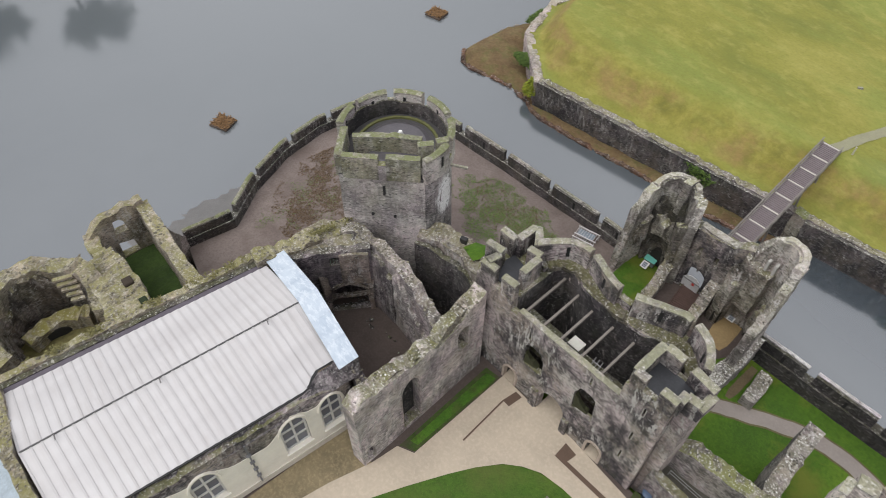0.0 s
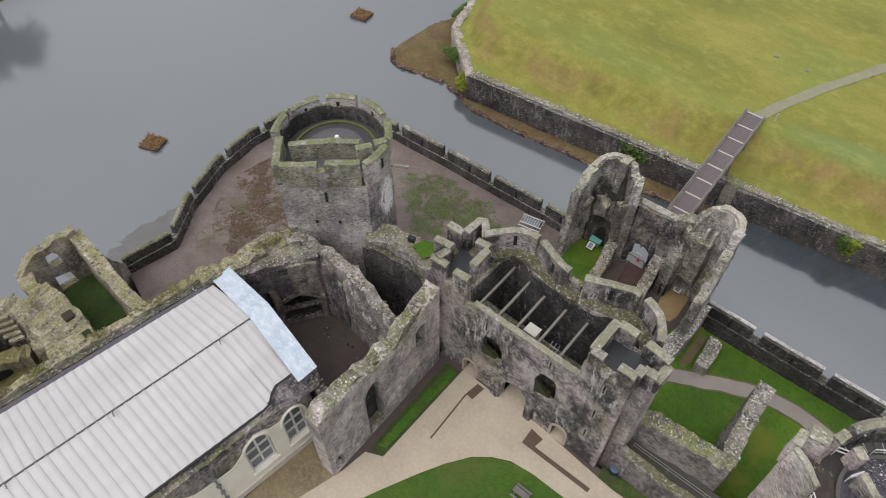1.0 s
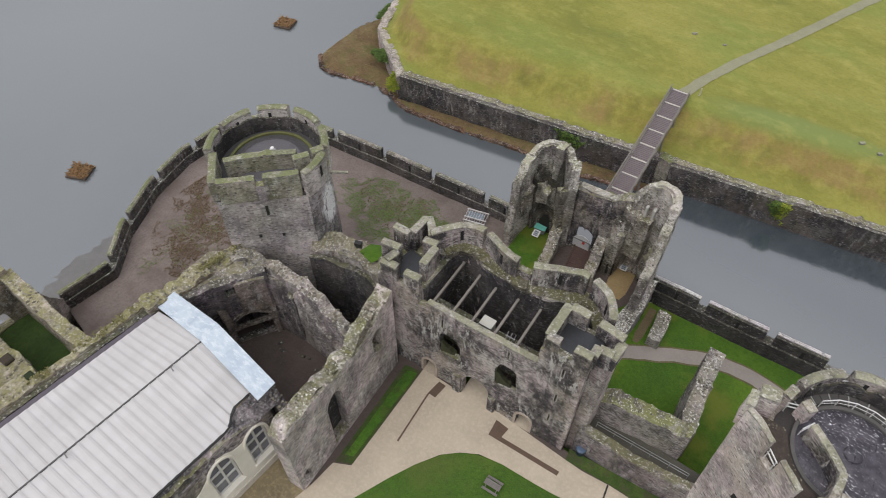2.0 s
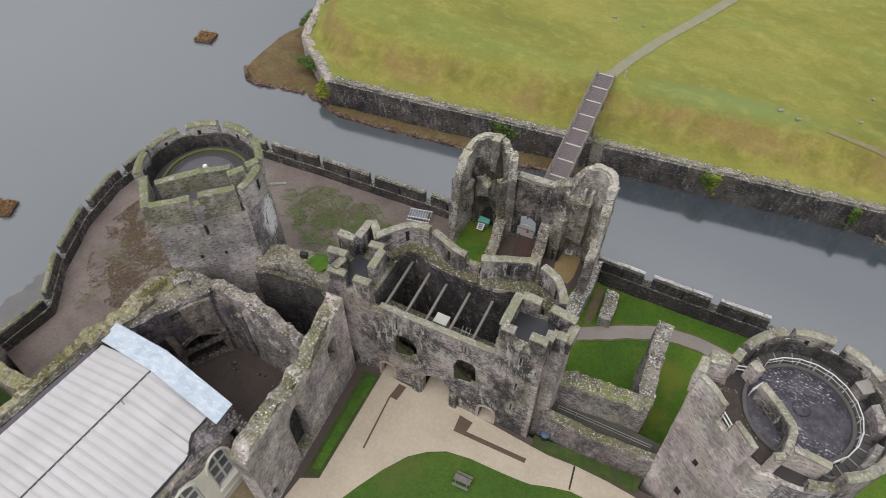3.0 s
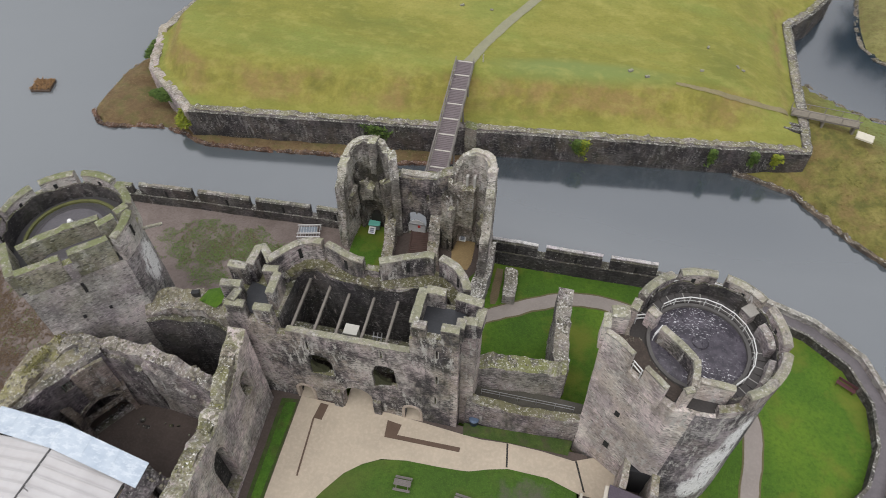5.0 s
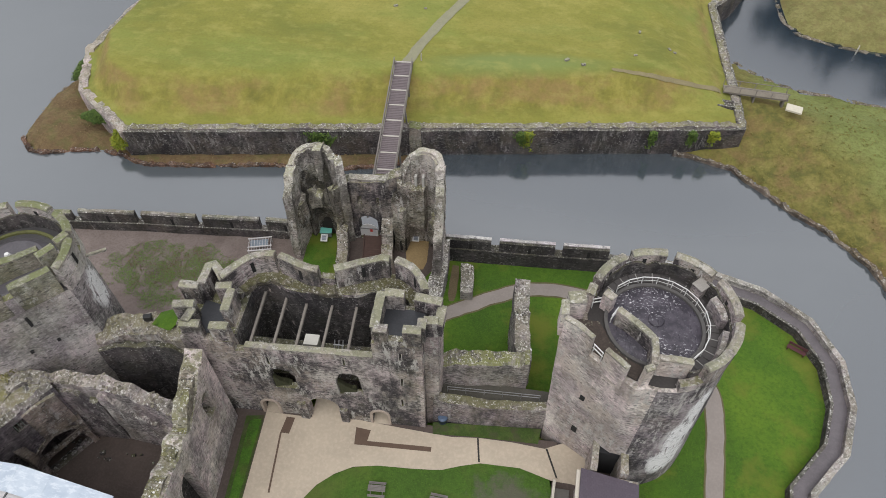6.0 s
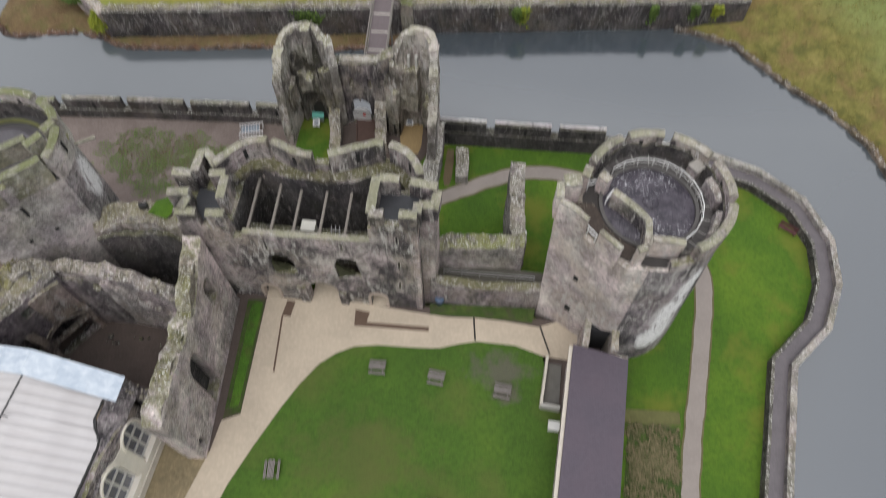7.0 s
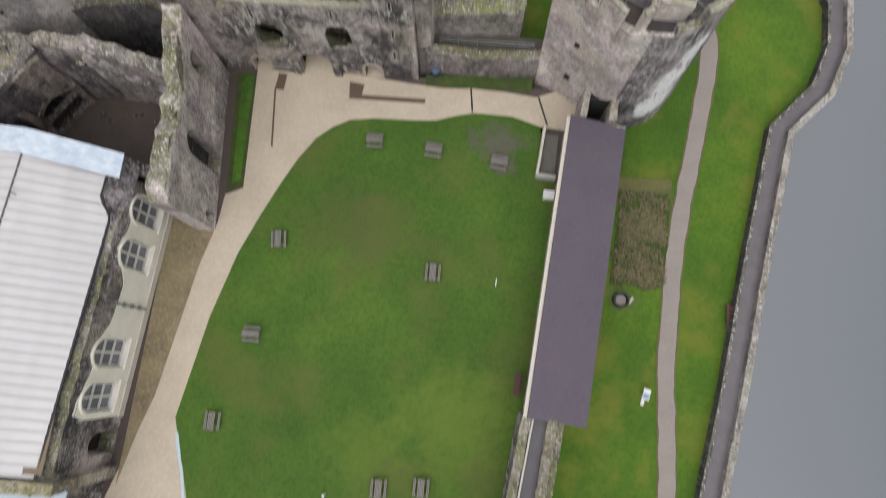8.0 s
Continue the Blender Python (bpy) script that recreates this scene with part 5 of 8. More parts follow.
def gatehouse():
    g = thing("inner_gatehouse", GATE, "roofless stone gatehouse with twin turrets, battlements and bare floor beams", "gatehouse", kind="structure")
    I = Matrix.Identity(4)
    # front wall with windows and gate passage
    rndw = random.Random(5)
    gap = lambda c, w, z0, z1: [(u + rndw.uniform(-0.14, 0.14), z + rndw.uniform(-0.14, 0.14)) for u, z in arch_hole(c, w, z0, z1, 0.1)]
    holes = [gap(-12.15, 2.1, 5.1, 8.6), gap(-6.35, 2.2, 5.3, 8.9), arch_hole(-9.2, 2.8, -0.25, 3.8, 0.15), arch_hole(-4.1, 1.4, -0.25, 2.5, 0.1), arch_hole(-14.35, 1.4, -0.25, 2.4, 0.1)]
    slits = [[(u - 0.09, z - 0.6), (u + 0.09, z - 0.6), (u + 0.09, z + 0.6), (u - 0.09, z + 0.6)] for u, z in ((-1.7, 12.6), (-1.75, 8.4), (-1.9, 4.6), (-12.9, 9.9), (-6.4, 11.0))]
    outline = [(-19.6, -0.3), (0.0, -0.3), (0.0, 14.3), (-3.9, 14.3), (-3.9, 12.0), (-14.6, 11.6), (-14.6, 11.0), (-15.4, 11.0), (-15.4, 12.6), (-19.6, 12.2)]
    part("front_wall", plate(bmesh.new(), outline, holes + slits, 0.6, I, 0.0), STONE, g)
    part("front_coping", wall_run(bmesh.new(), [(-14.5, 0.28), (-9, 0.28), (-4.0, 0.28)], 0.55, 11.3, [11.8, 11.95, 12.1], 0.12, 0.5, 0.05), COPING, g)
    frame_stone = plain("pale_dressed_stone", (0.45, 0.375, 0.315), 0.55, 0.85, 1.2)
    for c, w, z0, z1, p in ((-4.1, 1.4, 0, 2.5, 0.1), (-14.35, 1.4, 0, 2.4, 0.1)):
        o, i = arch_hole(c, w + 0.5, z0, z1 + 0.2, p), arch_hole(c, w, z0, z1, p)
        o[0], o[1] = (o[0][0], z0 - 0.02), (o[1][0], z0 - 0.02)
        part("arch_surround", plate(bmesh.new(), o, [i], 0.5, at(0, -0.12, 0), 0.04), frame_stone, g, "pale pinkish arched door surround")
    moss = plain("wet_moss", (0.05, 0.052, 0.024), 0.6, 0.95, 1.5, bump=0.6, dist=0.05)
    for c, z in ((-12.15, 5.1), (-6.35, 5.3)):
        part("mossy_sill", wall_run(bmesh.new(), [(c - 1.0, 0.25), (c - 0.5, 0.4), (c + 0.4, 0.5)], 0.45, z - 0.1, [z + 1.9, z + 0.8, z + 0.2], 0.5, 0.25, 0.14, seed=c), moss, g, "dark mossy sill")
    # pale dressed jambs of the slits, quoins on the corner
    dressed = plain("pale_slit_jamb", (0.40, 0.38, 0.35), 0.4, 0.85, 1.5)
    for u, z in ((-1.7, 12.6), (-1.75, 8.4), (-1.9, 4.6), (-12.9, 9.9), (-6.4, 11.0)):
        for k in (-0.13, 0.13):
            part("slit_jamb", box(bmesh.new(), u + k - 0.04, u + k + 0.04, -0.02, 0.1, z - 0.55, z + 0.55, 0.01), dressed, g)
    quoin = None
    rndq = random.Random(17)
    for k in range(30):
        w = (0.55, 0.34)[k % 2] * rndq.uniform(0.9, 1.1)
        mm = at(0.03, -0.03, 0.1 + k * 0.46) @ Matrix.Diagonal((w, 0.95 - w, 1, 1))
        if quoin is None:
            quoin = part("quoin", box(bmesh.new(), -1, 0, 0, 1, 0, 0.42, 0.03), STONE_PALE, g)
            quoin.matrix_basis = mm
        else:
            shared("quoin", quoin, mm, g)
    # buttress piers beside the passage
    part("pier", box(bmesh.new(), -11.6, -10.75, -0.4, 0.0, -0.2, 3.0, 0.08), STONE, g)
    part("pier", box(bmesh.new(), -7.75, -7.0, -0.35, 0.0, -0.2, 2.4, 0.08), STONE, g)
    # side and rear walls of the roofless hall
    def loc(*pts):
        """Plan points of the ward in the gatehouse's own frame."""
        inv = GATE.inverted()
        return [tuple((inv @ Vector((x, y, 0)))[:2]) for x, y in pts]

    bow_w = loc((-23.4, 29.8), (-22.8, 30.7), (-22.1, 31.7), (-21.2, 32.5), (-19.9, 32.9), (-18.6, 32.7), (-17.3, 32.2), (-16.3, 31.9), (-15.5, 31.9))
    bow_e = loc((-14.3, 32.0), (-13.4, 32.4), (-12.2, 33.0), (-10.6, 33.7), (-9.3, 33.7), (-8.1, 33.3), (-7.2, 32.6), (-6.5, 31.6), (-6.0, 30.3), (-5.8, 29.6))
    inner = loc((-7.6, 30.6), (-8.4, 31.7), (-9.8, 32.1), (-11.4, 31.5), (-12.4, 31.0), (-13.6, 30.9), (-15.2, 30.7), (-17.0, 30.6), (-18.3, 30.7), (-19.2, 31.3), (-20.4, 31.4), (-21.4, 30.8), (-21.9, 29.6))
    out = [p for p in bow_w + bow_e]
    part("rear_block", prism(bmesh.new(), out + inner, -2.5, 12.9), STONE, g)
    # the lining's near-black colour carries the shade of the pit
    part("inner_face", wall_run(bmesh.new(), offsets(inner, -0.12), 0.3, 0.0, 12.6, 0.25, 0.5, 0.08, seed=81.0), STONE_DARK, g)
    mid = loc((-22.2, 30.2), (-21.4, 31.5), (-20.0, 32.1), (-18.4, 31.8), (-16.6, 31.4), (-14.6, 31.4), (-12.4, 32.0), (-10.4, 32.8), (-8.6, 32.5), (-7.3, 31.4), (-6.8, 30.4))
    ww = part("west_walk", wall_run(bmesh.new(), mid, 1.45, 12.5, 12.98, 0.3, 0.35, 0.16, seed=80.0), masonry("mossy_rubble_walk", (0.06, 0.055, 0.036), (0.21, 0.195, 0.14), 0.4, 0.3, 0.8, moss_col=(0.11, 0.105, 0.042), lichen=0.4), g)
    strew(ww, 1.6, (0.04, 0.1), seed=80)
    merlons(g, offsets(bow_w, -0.3), 0.6, 12.8, 15.1, [5.2], 0.45)
    merlons(g, offsets(bow_e, -0.3), 0.6, 12.8, 15.3, [4.9, 9.6], 0.55)
    part("crenel_sill", wall_run(bmesh.new(), [bow_w[-1], bow_e[0]], 0.6, 12.8, 13.9, 0.1, 0.4), STONE, g)
    # side walls, floor and ledge also have the pit's shade as colour
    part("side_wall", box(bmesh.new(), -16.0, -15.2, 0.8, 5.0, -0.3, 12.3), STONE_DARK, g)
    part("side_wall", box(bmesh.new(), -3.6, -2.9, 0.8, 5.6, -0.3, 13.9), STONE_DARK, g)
    part("hall_floor", box(bmesh.new(), -15.3, -3.4, 2.7, 6.2, -0.3, 2.6), STONE_DARK, g, "floor of the roofless hall, coloured dark for its shade")
    for c, w in ((-9.2, 2.9), (-4.1, 1.5), (-14.35, 1.5)):
        part("passage_paving", box(bmesh.new(), c - w / 2, c + w / 2, -0.1, 2.65, -0.3, 0.045), PAVING, g)
    # the floor beams
    wood = plain("weathered_oak", (0.23, 0.205, 0.18), 0.4, 0.85, 2.0)
    for u, v in ((-14.2, 6.3), (-12.25, 6.0), (-10.4, 5.8), (-8.2, 6.0), (-6.1, 6.4)):
        part("floor_beam", beam(bmesh.new(), (u - 0.1, 0.45, 11.2), (u - 0.2, v, 11.2), 0.21, 0.26), wood, g)
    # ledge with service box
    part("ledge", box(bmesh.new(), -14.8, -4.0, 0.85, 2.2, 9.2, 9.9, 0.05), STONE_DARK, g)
    vent = part("service_box", box(bmesh.new(), -9.95, -8.85, 1.2, 2.1, 9.88, 11.1, 0.05), plain("white_box", (0.48, 0.47, 0.42), 0.25, 0.6), g, "white painted service box")
    part("lid", box(bmesh.new(), -10.0, -8.8, 1.15, 2.15, 11.09, 11.17, 0.02), vent.data.materials[0], vent)
    bm = bmesh.new()
    for k in range(3):
        beam(bm, (-7.6 + 0.35 * k, 1.4, 9.85), (-7.6 + 0.35 * k, 2.1, 10.7), 0.07)
    beam(bm, (-7.7, 1.8, 10.4), (-6.8, 1.8, 10.4), 0.07)
    part("metal_rack", bm, plain("galvanised_metal", (0.4, 0.4, 0.4), 0.2, 0.4, metal=0.6), g)
    # east (right-hand) turret
    part("turret_body", box(bmesh.new(), -3.75, 0.0, 0.88, 3.9, -2.2, 14.1), STONE, g)
    part("turret_buttress", prism(bmesh.new(), [(0.0, 1.4), (1.15, 1.35), (1.35, 3.2), (0.35, 3.9)], -2.2, 14.2), STONE_PALE, g)
    lead = plain("wet_lead_roof", (0.045, 0.047, 0.053), 0.5, 0.45, 0.8)
    part("turret_roof", box(bmesh.new(), -3.4, 0.0, 0.5, 3.4, 14.0, 14.25), lead, g)
    for line, zt in (([(-3.6, 0.32), (-2.55, 0.32)], 16.2), ([(-1.35, 0.32), (0.0, 0.32)], 16.4), ([(-3.55, 0.3), (-3.55, 3.6)], 16.2), ([(-3.3, 3.6), (-1.75, 3.6)], 16.2), ([(-0.05, 0.6), (-0.05, 1.5)], 16.2), ([(-0.9, 3.6), (1.25, 3.3)], 16.0), ([(0.05, 1.5), (1.15, 1.6)], 16.0), ([(1.15, 1.4), (1.3, 3.2)], 15.6)):
        mm = part("merlon", wall_run(bmesh.new(), line, 0.6, 14.0, zt - 0.12, 0.08, 0.45, 0.05), STONE, g)
        part("coping", wall_run(bmesh.new(), line, 0.72, zt - 0.16, zt, 0.1, 0.45, 0.05, crown=0.1), COPING, mm)
    part("parapet_base", wall_run(bmesh.new(), [(0.0, 0.3), (-3.6, 0.3)], 0.55, 13.9, 14.9, 0.05, 0.5), STONE, g)
    # west (left-hand) turret
    part("turret_body", prism(bmesh.new(), [(-19.6, -0.05), (-15.4, -0.05), (-15.2, 3.2), (-17.2, 5.0), (-18.8, 5.6), (-20.4, 2.8), (-20.4, 1.2)], -2.2, 12.4), STONE, g)
    part("turret_roof", prism(bmesh.new(), [(-18.8, 0.6), (-16, 0.6), (-15.9, 3.0), (-18.6, 3.6)], 12.35, 12.6), lead, g)
    for line, zt in (([(-20.2, 3.55), (-18.6, 3.55)], 14.8), ([(-18.45, 3.7), (-18.4, 5.5), (-18.0, 5.75), (-17.5, 5.2), (-16.8, 4.35)], 14.9), ([(-17.2, 3.65), (-15.9, 3.8)], 14.85), ([(-15.88, 3.5), (-15.8, 1.35)], 14.8), ([(-20.1, 1.6), (-18.4, 1.8)], 14.75), ([(-18.5, 1.5), (-18.75, 0.3)], 14.5), ([(-19.2, 0.2), (-17.6, 0.3)], 14.3), ([(-16.8, 0.25), (-15.3, 0.35)], 14.3)):
        mm = part("merlon", wall_run(bmesh.new(), line, 0.6, 12.3, zt - 0.12, 0.1, 0.45, 0.05), STONE, g)
        part("coping", wall_run(bmesh.new(), line, 0.7, zt - 0.18, zt, 0.12, 0.45, 0.05, crown=0.1), COPING, mm)
    return g


gatehouse()

# ---- big north-west tower ----
def nw_tower():
    t = thing("northwest_tower", at(), "large round stone tower with a battlemented top and wet lead roof", "tower", "towers", "structure")
    base = [(4.8, 27.6), (10.3, 24.6)] + arc(12.0, 30.3, 6.0, -105, 145, 30) + [(4.9, 30.4)]
    top = [(4.2, 28.0), (9.7, 24.2)] + arc(11.4, 29.85, 5.55, -100, 145, 30) + [(5.5, 30.4)]
    top = top[:len(base)]
    bm = bmesh.new()
    levels = 16
    rows = []
    for k in range(levels + 1):
        f = k / levels
        z = -3.0 + 19.0 * f
        rows.append([bm.verts.new(wobble((b[0] + (a[0] - b[0]) * f, b[1] + (a[1] - b[1]) * f, z), 1.0, 0.06 if 0 < k < levels else 0.0)) for a, b in zip(top, base)])
    n = len(base)
    flank = bmesh.new()
    for r0, r1 in zip(rows[:-1], rows[1:]):
        for i in range(n):
            q = (r0[i], r0[(i + 1) % n], r1[(i + 1) % n], r1[i])
            if 3 <= i <= 24:
                flank.faces.new([flank.verts.new(v.co) for v in q])
            else:
                bm.faces.new(q)
    bm.faces.new(rows[-1])
    bmesh.ops.recalc_face_normals(bm, faces=bm.faces[:])
    bmesh.ops.remove_doubles(flank, verts=flank.verts[:], dist=0.001)
    bmesh.ops.recalc_face_normals(flank, faces=flank.faces[:])
    part("tower_body", bm, TOWER_PALE, t)
    part("weathered_flank", flank, masonry("black_and_white_stained_masonry", (0.08, 0.073, 0.082), (0.40, 0.375, 0.375), 0.88, 1.0, 0.3, rust=0.25, lime=((14.9, 25.2, 3.0, 2.3, 3.4), (15.0, 25.5, 7.6, 1.9, 4.2), (15.2, 25.9, 12.0, 1.3, 3.2))), t)
    dark = plain("dark_wall_walk", (0.05, 0.045, 0.043), 0.5, 0.8, 0.8)
    part("wall_walk", prism(bmesh.new(), arc(11.4, 29.85, 5.2, 0, 350, 35), 15.8, 16.1), dark, t)
    # sunken conical lead roof with puddles
    m = Nodes("wet_lead", 0.35)
    a = m.noise(m.scaled(1, 1, 1), 0.9, 6.0, 0.65)
    wet = m.ramp(m.noise(m.scaled(1.2, 0.5, 1, 3.0), 1.6, 5.0, 0.7), [(0.55, 0.0), (0.62, 1.0)])
    col = m.ramp(a, [(0.42, (0.038, 0.033, 0.044)), (0.6, (0.088, 0.078, 0.096))])
    # white flecks are sky glints on the wet lead, painted as colour
    fleck = m.ramp(m.noise(m.scaled(1.6, 2.4, 1, 8.0), 3.0, 4.0, 0.7), [(0.585, 0.0), (0.63, 1.0)])
    zone = m.ramp(m.noise(m.scaled(1, 1, 1, 13.0), 0.35, 3.0), [(0.47, 0.1), (0.58, 1.0)])
    col = m.mix(m.math("MULTIPLY", fleck, zone), col, (0.80, 0.80, 0.82))
    m.link(m.ramp(wet, [(0.0, 0.55), (1.0, 0.06)]), m.bsdf.inputs["Roughness"])
    m.bump(a, 0.3, 0.03)
    LEAD = m.colour(col)
    bm = bmesh.new()
    rr = [(3.5, 16.22), (2.6, 16.45), (1.2, 16.75), (0.62, 16.9), (0.55, 17.0), (0.3, 17.1), (0.0, 17.12)]
    rows = [[bm.verts.new((11.1 + r * math.cos(2 * math.pi * k / 40), 29.7 + r * math.sin(2 * math.pi * k / 40), z)) for k in range(40)] for r, z in rr[:-1]]
    for p, q in zip(rows[:-1], rows[1:]):
        for k in range(40):
            bm.faces.new((p[k], p[(k + 1) % 40], q[(k + 1) % 40], q[k]))
    bm.faces.new(rows[-1])
    part("lead_roof", bm, LEAD, t, "wet grey lead roof with puddles")
    part("roof_kerb", wall_run(bmesh.new(), arc(11.1, 29.7, 3.6, 0, 352, 40), 0.26, 16.0, 16.45, 0, 0.5, 0.02, closed=True), plain("grey_kerb", (0.11, 0.104, 0.10), 0.4, 0.8), t)
    # slab joints of the walk: stone flags set radially
    flag = plain("stone_flag", (0.09, 0.083, 0.08), 0.4, 0.8, 1.4)
    first = None
    for k in range(26):
        a = -62 + k * 8.2
        mm = at(11.1 + 4.35 * math.cos(radians(a)), 29.8 + 4.35 * math.sin(radians(a)), 16.1, a)
        if first is None:
            first = part("walk_flag", box(bmesh.new(), -0.42, 0.42, -0.29, 0.29, 0.0, 0.07, 0.015), flag, t)
            first.matrix_basis = mm
        else:
            shared("walk_flag", first, mm, t)
    # pale mortar lines between the flags
    lime_line = plain("pale_mortar", (0.36, 0.35, 0.33), 0.3, 0.85)
    for k in range(14):
        a = -57.9 + k * 16.4
        part("mortar_line", box(bmesh.new(), -0.46, 0.46, -0.035, 0.035, 0.0, 0.085, 0.0, at(11.1 + 4.35 * math.cos(radians(a)), 29.8 + 4.35 * math.sin(radians(a)), 16.1, a)), lime_line, t)
    passage = part("passage_floor", prism(bmesh.new(), [(5.0, 29.4), (4.9, 28.2), (7.0, 26.6), (9.7, 24.9), (10.3, 25.8), (9.0, 27.3), (7.8, 28.3), (7.0, 29.4)], 16.05, 16.2), plain("brown_passage_floor", (0.075, 0.058, 0.048), 0.7, 0.9, 0.8, bump=0.5, dist=0.05), t)
    strew(passage, 4.0, (0.04, 0.11), seed=88)
    # parapet round the outside
    ring = arc(11.45, 29.9, 5.25, -60, 160, 40)
    merlons(t, ring, 0.62, 15.9, 18.2, [5.3, 9.2, 13.05, 16.45], 0.68, STONE, crown=0.22)
    part("parapet_sill", wall_run(bmesh.new(), arc(11.45, 29.9, 5.25, -78, 164, 44), 0.6, 15.8, 16.8, 0.05, 0.5, 0.04), STONE, t)
    # near-black lining: shade on the parapet's inner side, put in as colour
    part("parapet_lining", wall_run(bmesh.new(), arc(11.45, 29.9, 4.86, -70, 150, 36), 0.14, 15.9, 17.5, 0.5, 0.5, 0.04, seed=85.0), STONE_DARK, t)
    stone_block = part("stair_head", box(bmesh.new(), -0.6, 0.6, -0.45, 0.45, 16.0, 17.4, 0.08, at(14.55, 33.3, 0, 44)), STONE, t)
    part("roof_slab", box(bmesh.new(), -0.65, 0.65, -0.5, 0.5, 17.38, 17.5, 0.04, at(14.55, 33.2, 0, 44)), plain("pale_slab", (0.33, 0.31, 0.28), 0.4), stone_block)
    bench = masonry("rough_bench_masonry", (0.2, 0.185, 0.18), (0.56, 0.53, 0.5), 0.5, 0.9, 0.3, lichen=0.85, rust=0.3)
    for a0, a1 in ((34, 8), (-4, -34)):
        part("parapet_bench", wall_run(bmesh.new(), arc(11.6, 29.6, 4.45, a0, a1, 6), 0.6, 15.9, 17.35, 0.25, 0.4, 0.08, seed=a0), bench, t)
    # flat courtyard side: outer parapet, passage, inner parapet
    CREAM_CAP = masonry("cream_weathered_coping", (0.21, 0.20, 0.165), (0.54, 0.52, 0.45), 0.4, 0.5, 0.6, moss_col=(0.27, 0.265, 0.16), lichen=0.4, soft=0.6)
    for line, wide, zt in (([(4.35, 27.9), (5.3, 27.4), (6.4, 26.5)], 0.32, 18.5), ([(7.3, 25.7), (8.75, 24.45)], 0.32, 18.5), ([(9.9, 24.6), (10.5, 24.9)], 0.4, 18.4), ([(10.9, 25.75), (12.0, 25.75), (13.2, 25.75)], 0.42, 18.3), ([(4.3, 28.1), (4.25, 29.4)], 0.5, 18.5),
                           ([(4.5, 29.65), (5.75, 29.9)], 0.95, 18.5), ([(6.0, 30.3), (6.3, 31.3)], 0.55, 18.3), ([(7.2, 31.0), (7.9, 30.45)], 0.6, 18.0)):
        mm = part("merlon", wall_run(bmesh.new(), line, wide, 15.6, zt - 0.15, 0.1, 0.45, 0.05), TOWER_PALE, t)
        part("coping", wall_run(bmesh.new(), line, wide + 0.08, zt - 0.18, zt, 0.15, 0.4, 0.05, crown=0.1), CREAM_CAP, mm)
    for inner in ([(8.15, 29.45), (8.8, 28.95), (9.5, 28.4), (10.2, 27.75), (10.6, 27.35)], [(10.65, 27.4), (10.7, 26.4), (10.6, 25.2)]):
        mm = part("inner_parapet", wall_run(bmesh.new(), inner, 0.42, 15.8, 18.0, 0.15, 0.4, 0.05), STONE, t)
        part("coping", wall_run(bmesh.new(), inner, 0.5, 17.95, 18.2, 0.1, 0.4, 0.05, crown=0.1), CREAM_CAP, mm)
    # short white safety bars across the crenels
    bar_white = plain("white_safety_bar", (0.74, 0.74, 0.73), 0.1, 0.5)
    bars = None
    for x, y, a in ((8.8, 34.4, 30.5), (12.1, 35.0, -6), (15.3, 33.4, -46), (16.65, 29.9, -90), (6.85, 30.75, 20), (6.9, 26.35, -45), (8.05, 29.75, 60)):
        if bars is None:
            bars = thing("safety_rail", at(x, y, 16.6, a), "two short white safety bars across a crenel", "railing", "railings")
            for z in (0.25, 0.7):
                part("rail_bar", beam(bmesh.new(), (-0.5, 0, z), (0.5, 0, z), 0.07), bar_white, bars)
            for x2 in (-0.42, 0.42):
                part("post", beam(bmesh.new(), (x2, 0, -0.5), (x2, 0, 0.72), 0.05), bar_white, bars)
        else:
            copy_thing(bars, at(x, y, 16.6, a))
    # thin white guard rail on the inner edge of the walk
    rail_mat = plain("white_rail", (0.72, 0.72, 0.70), 0.1, 0.5)
    rail = thing("guard_rail", at(), "thin white metal guard rail round the tower roof", "railing", "railings")
    rp = arc(11.1, 29.6, 3.82, -50, 138, 11)
    for a, b in zip(rp[:-1], rp[1:]):
        part("rail_bar", beam(bmesh.new(), (*a, 17.25), (*b, 17.25), 0.06), rail_mat, rail)
        part("rail_bar", beam(bmesh.new(), (*a, 16.85), (*b, 16.85), 0.025), rail_mat, rail)
    for a in rp:
        part("post", beam(bmesh.new(), (*a, 16.15), (*a, 17.25), 0.045), rail_mat, rail)
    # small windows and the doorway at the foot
    # black boxes in the wall give the windows' inner shade as colour
    hole = plain("opening_shade", (0.02, 0.02, 0.02), 0.2, 0.95)
    HOLES = ((6.9, 26.25, 9.6, -31, 0.4, 0.5), (7.1, 26.3, 3.6, -31, 0.5, 0.9))
    for (x, y, z, a, w, h) in HOLES:
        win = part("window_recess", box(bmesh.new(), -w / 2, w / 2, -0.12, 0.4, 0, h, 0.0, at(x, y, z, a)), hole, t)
    return t


nw_tower()

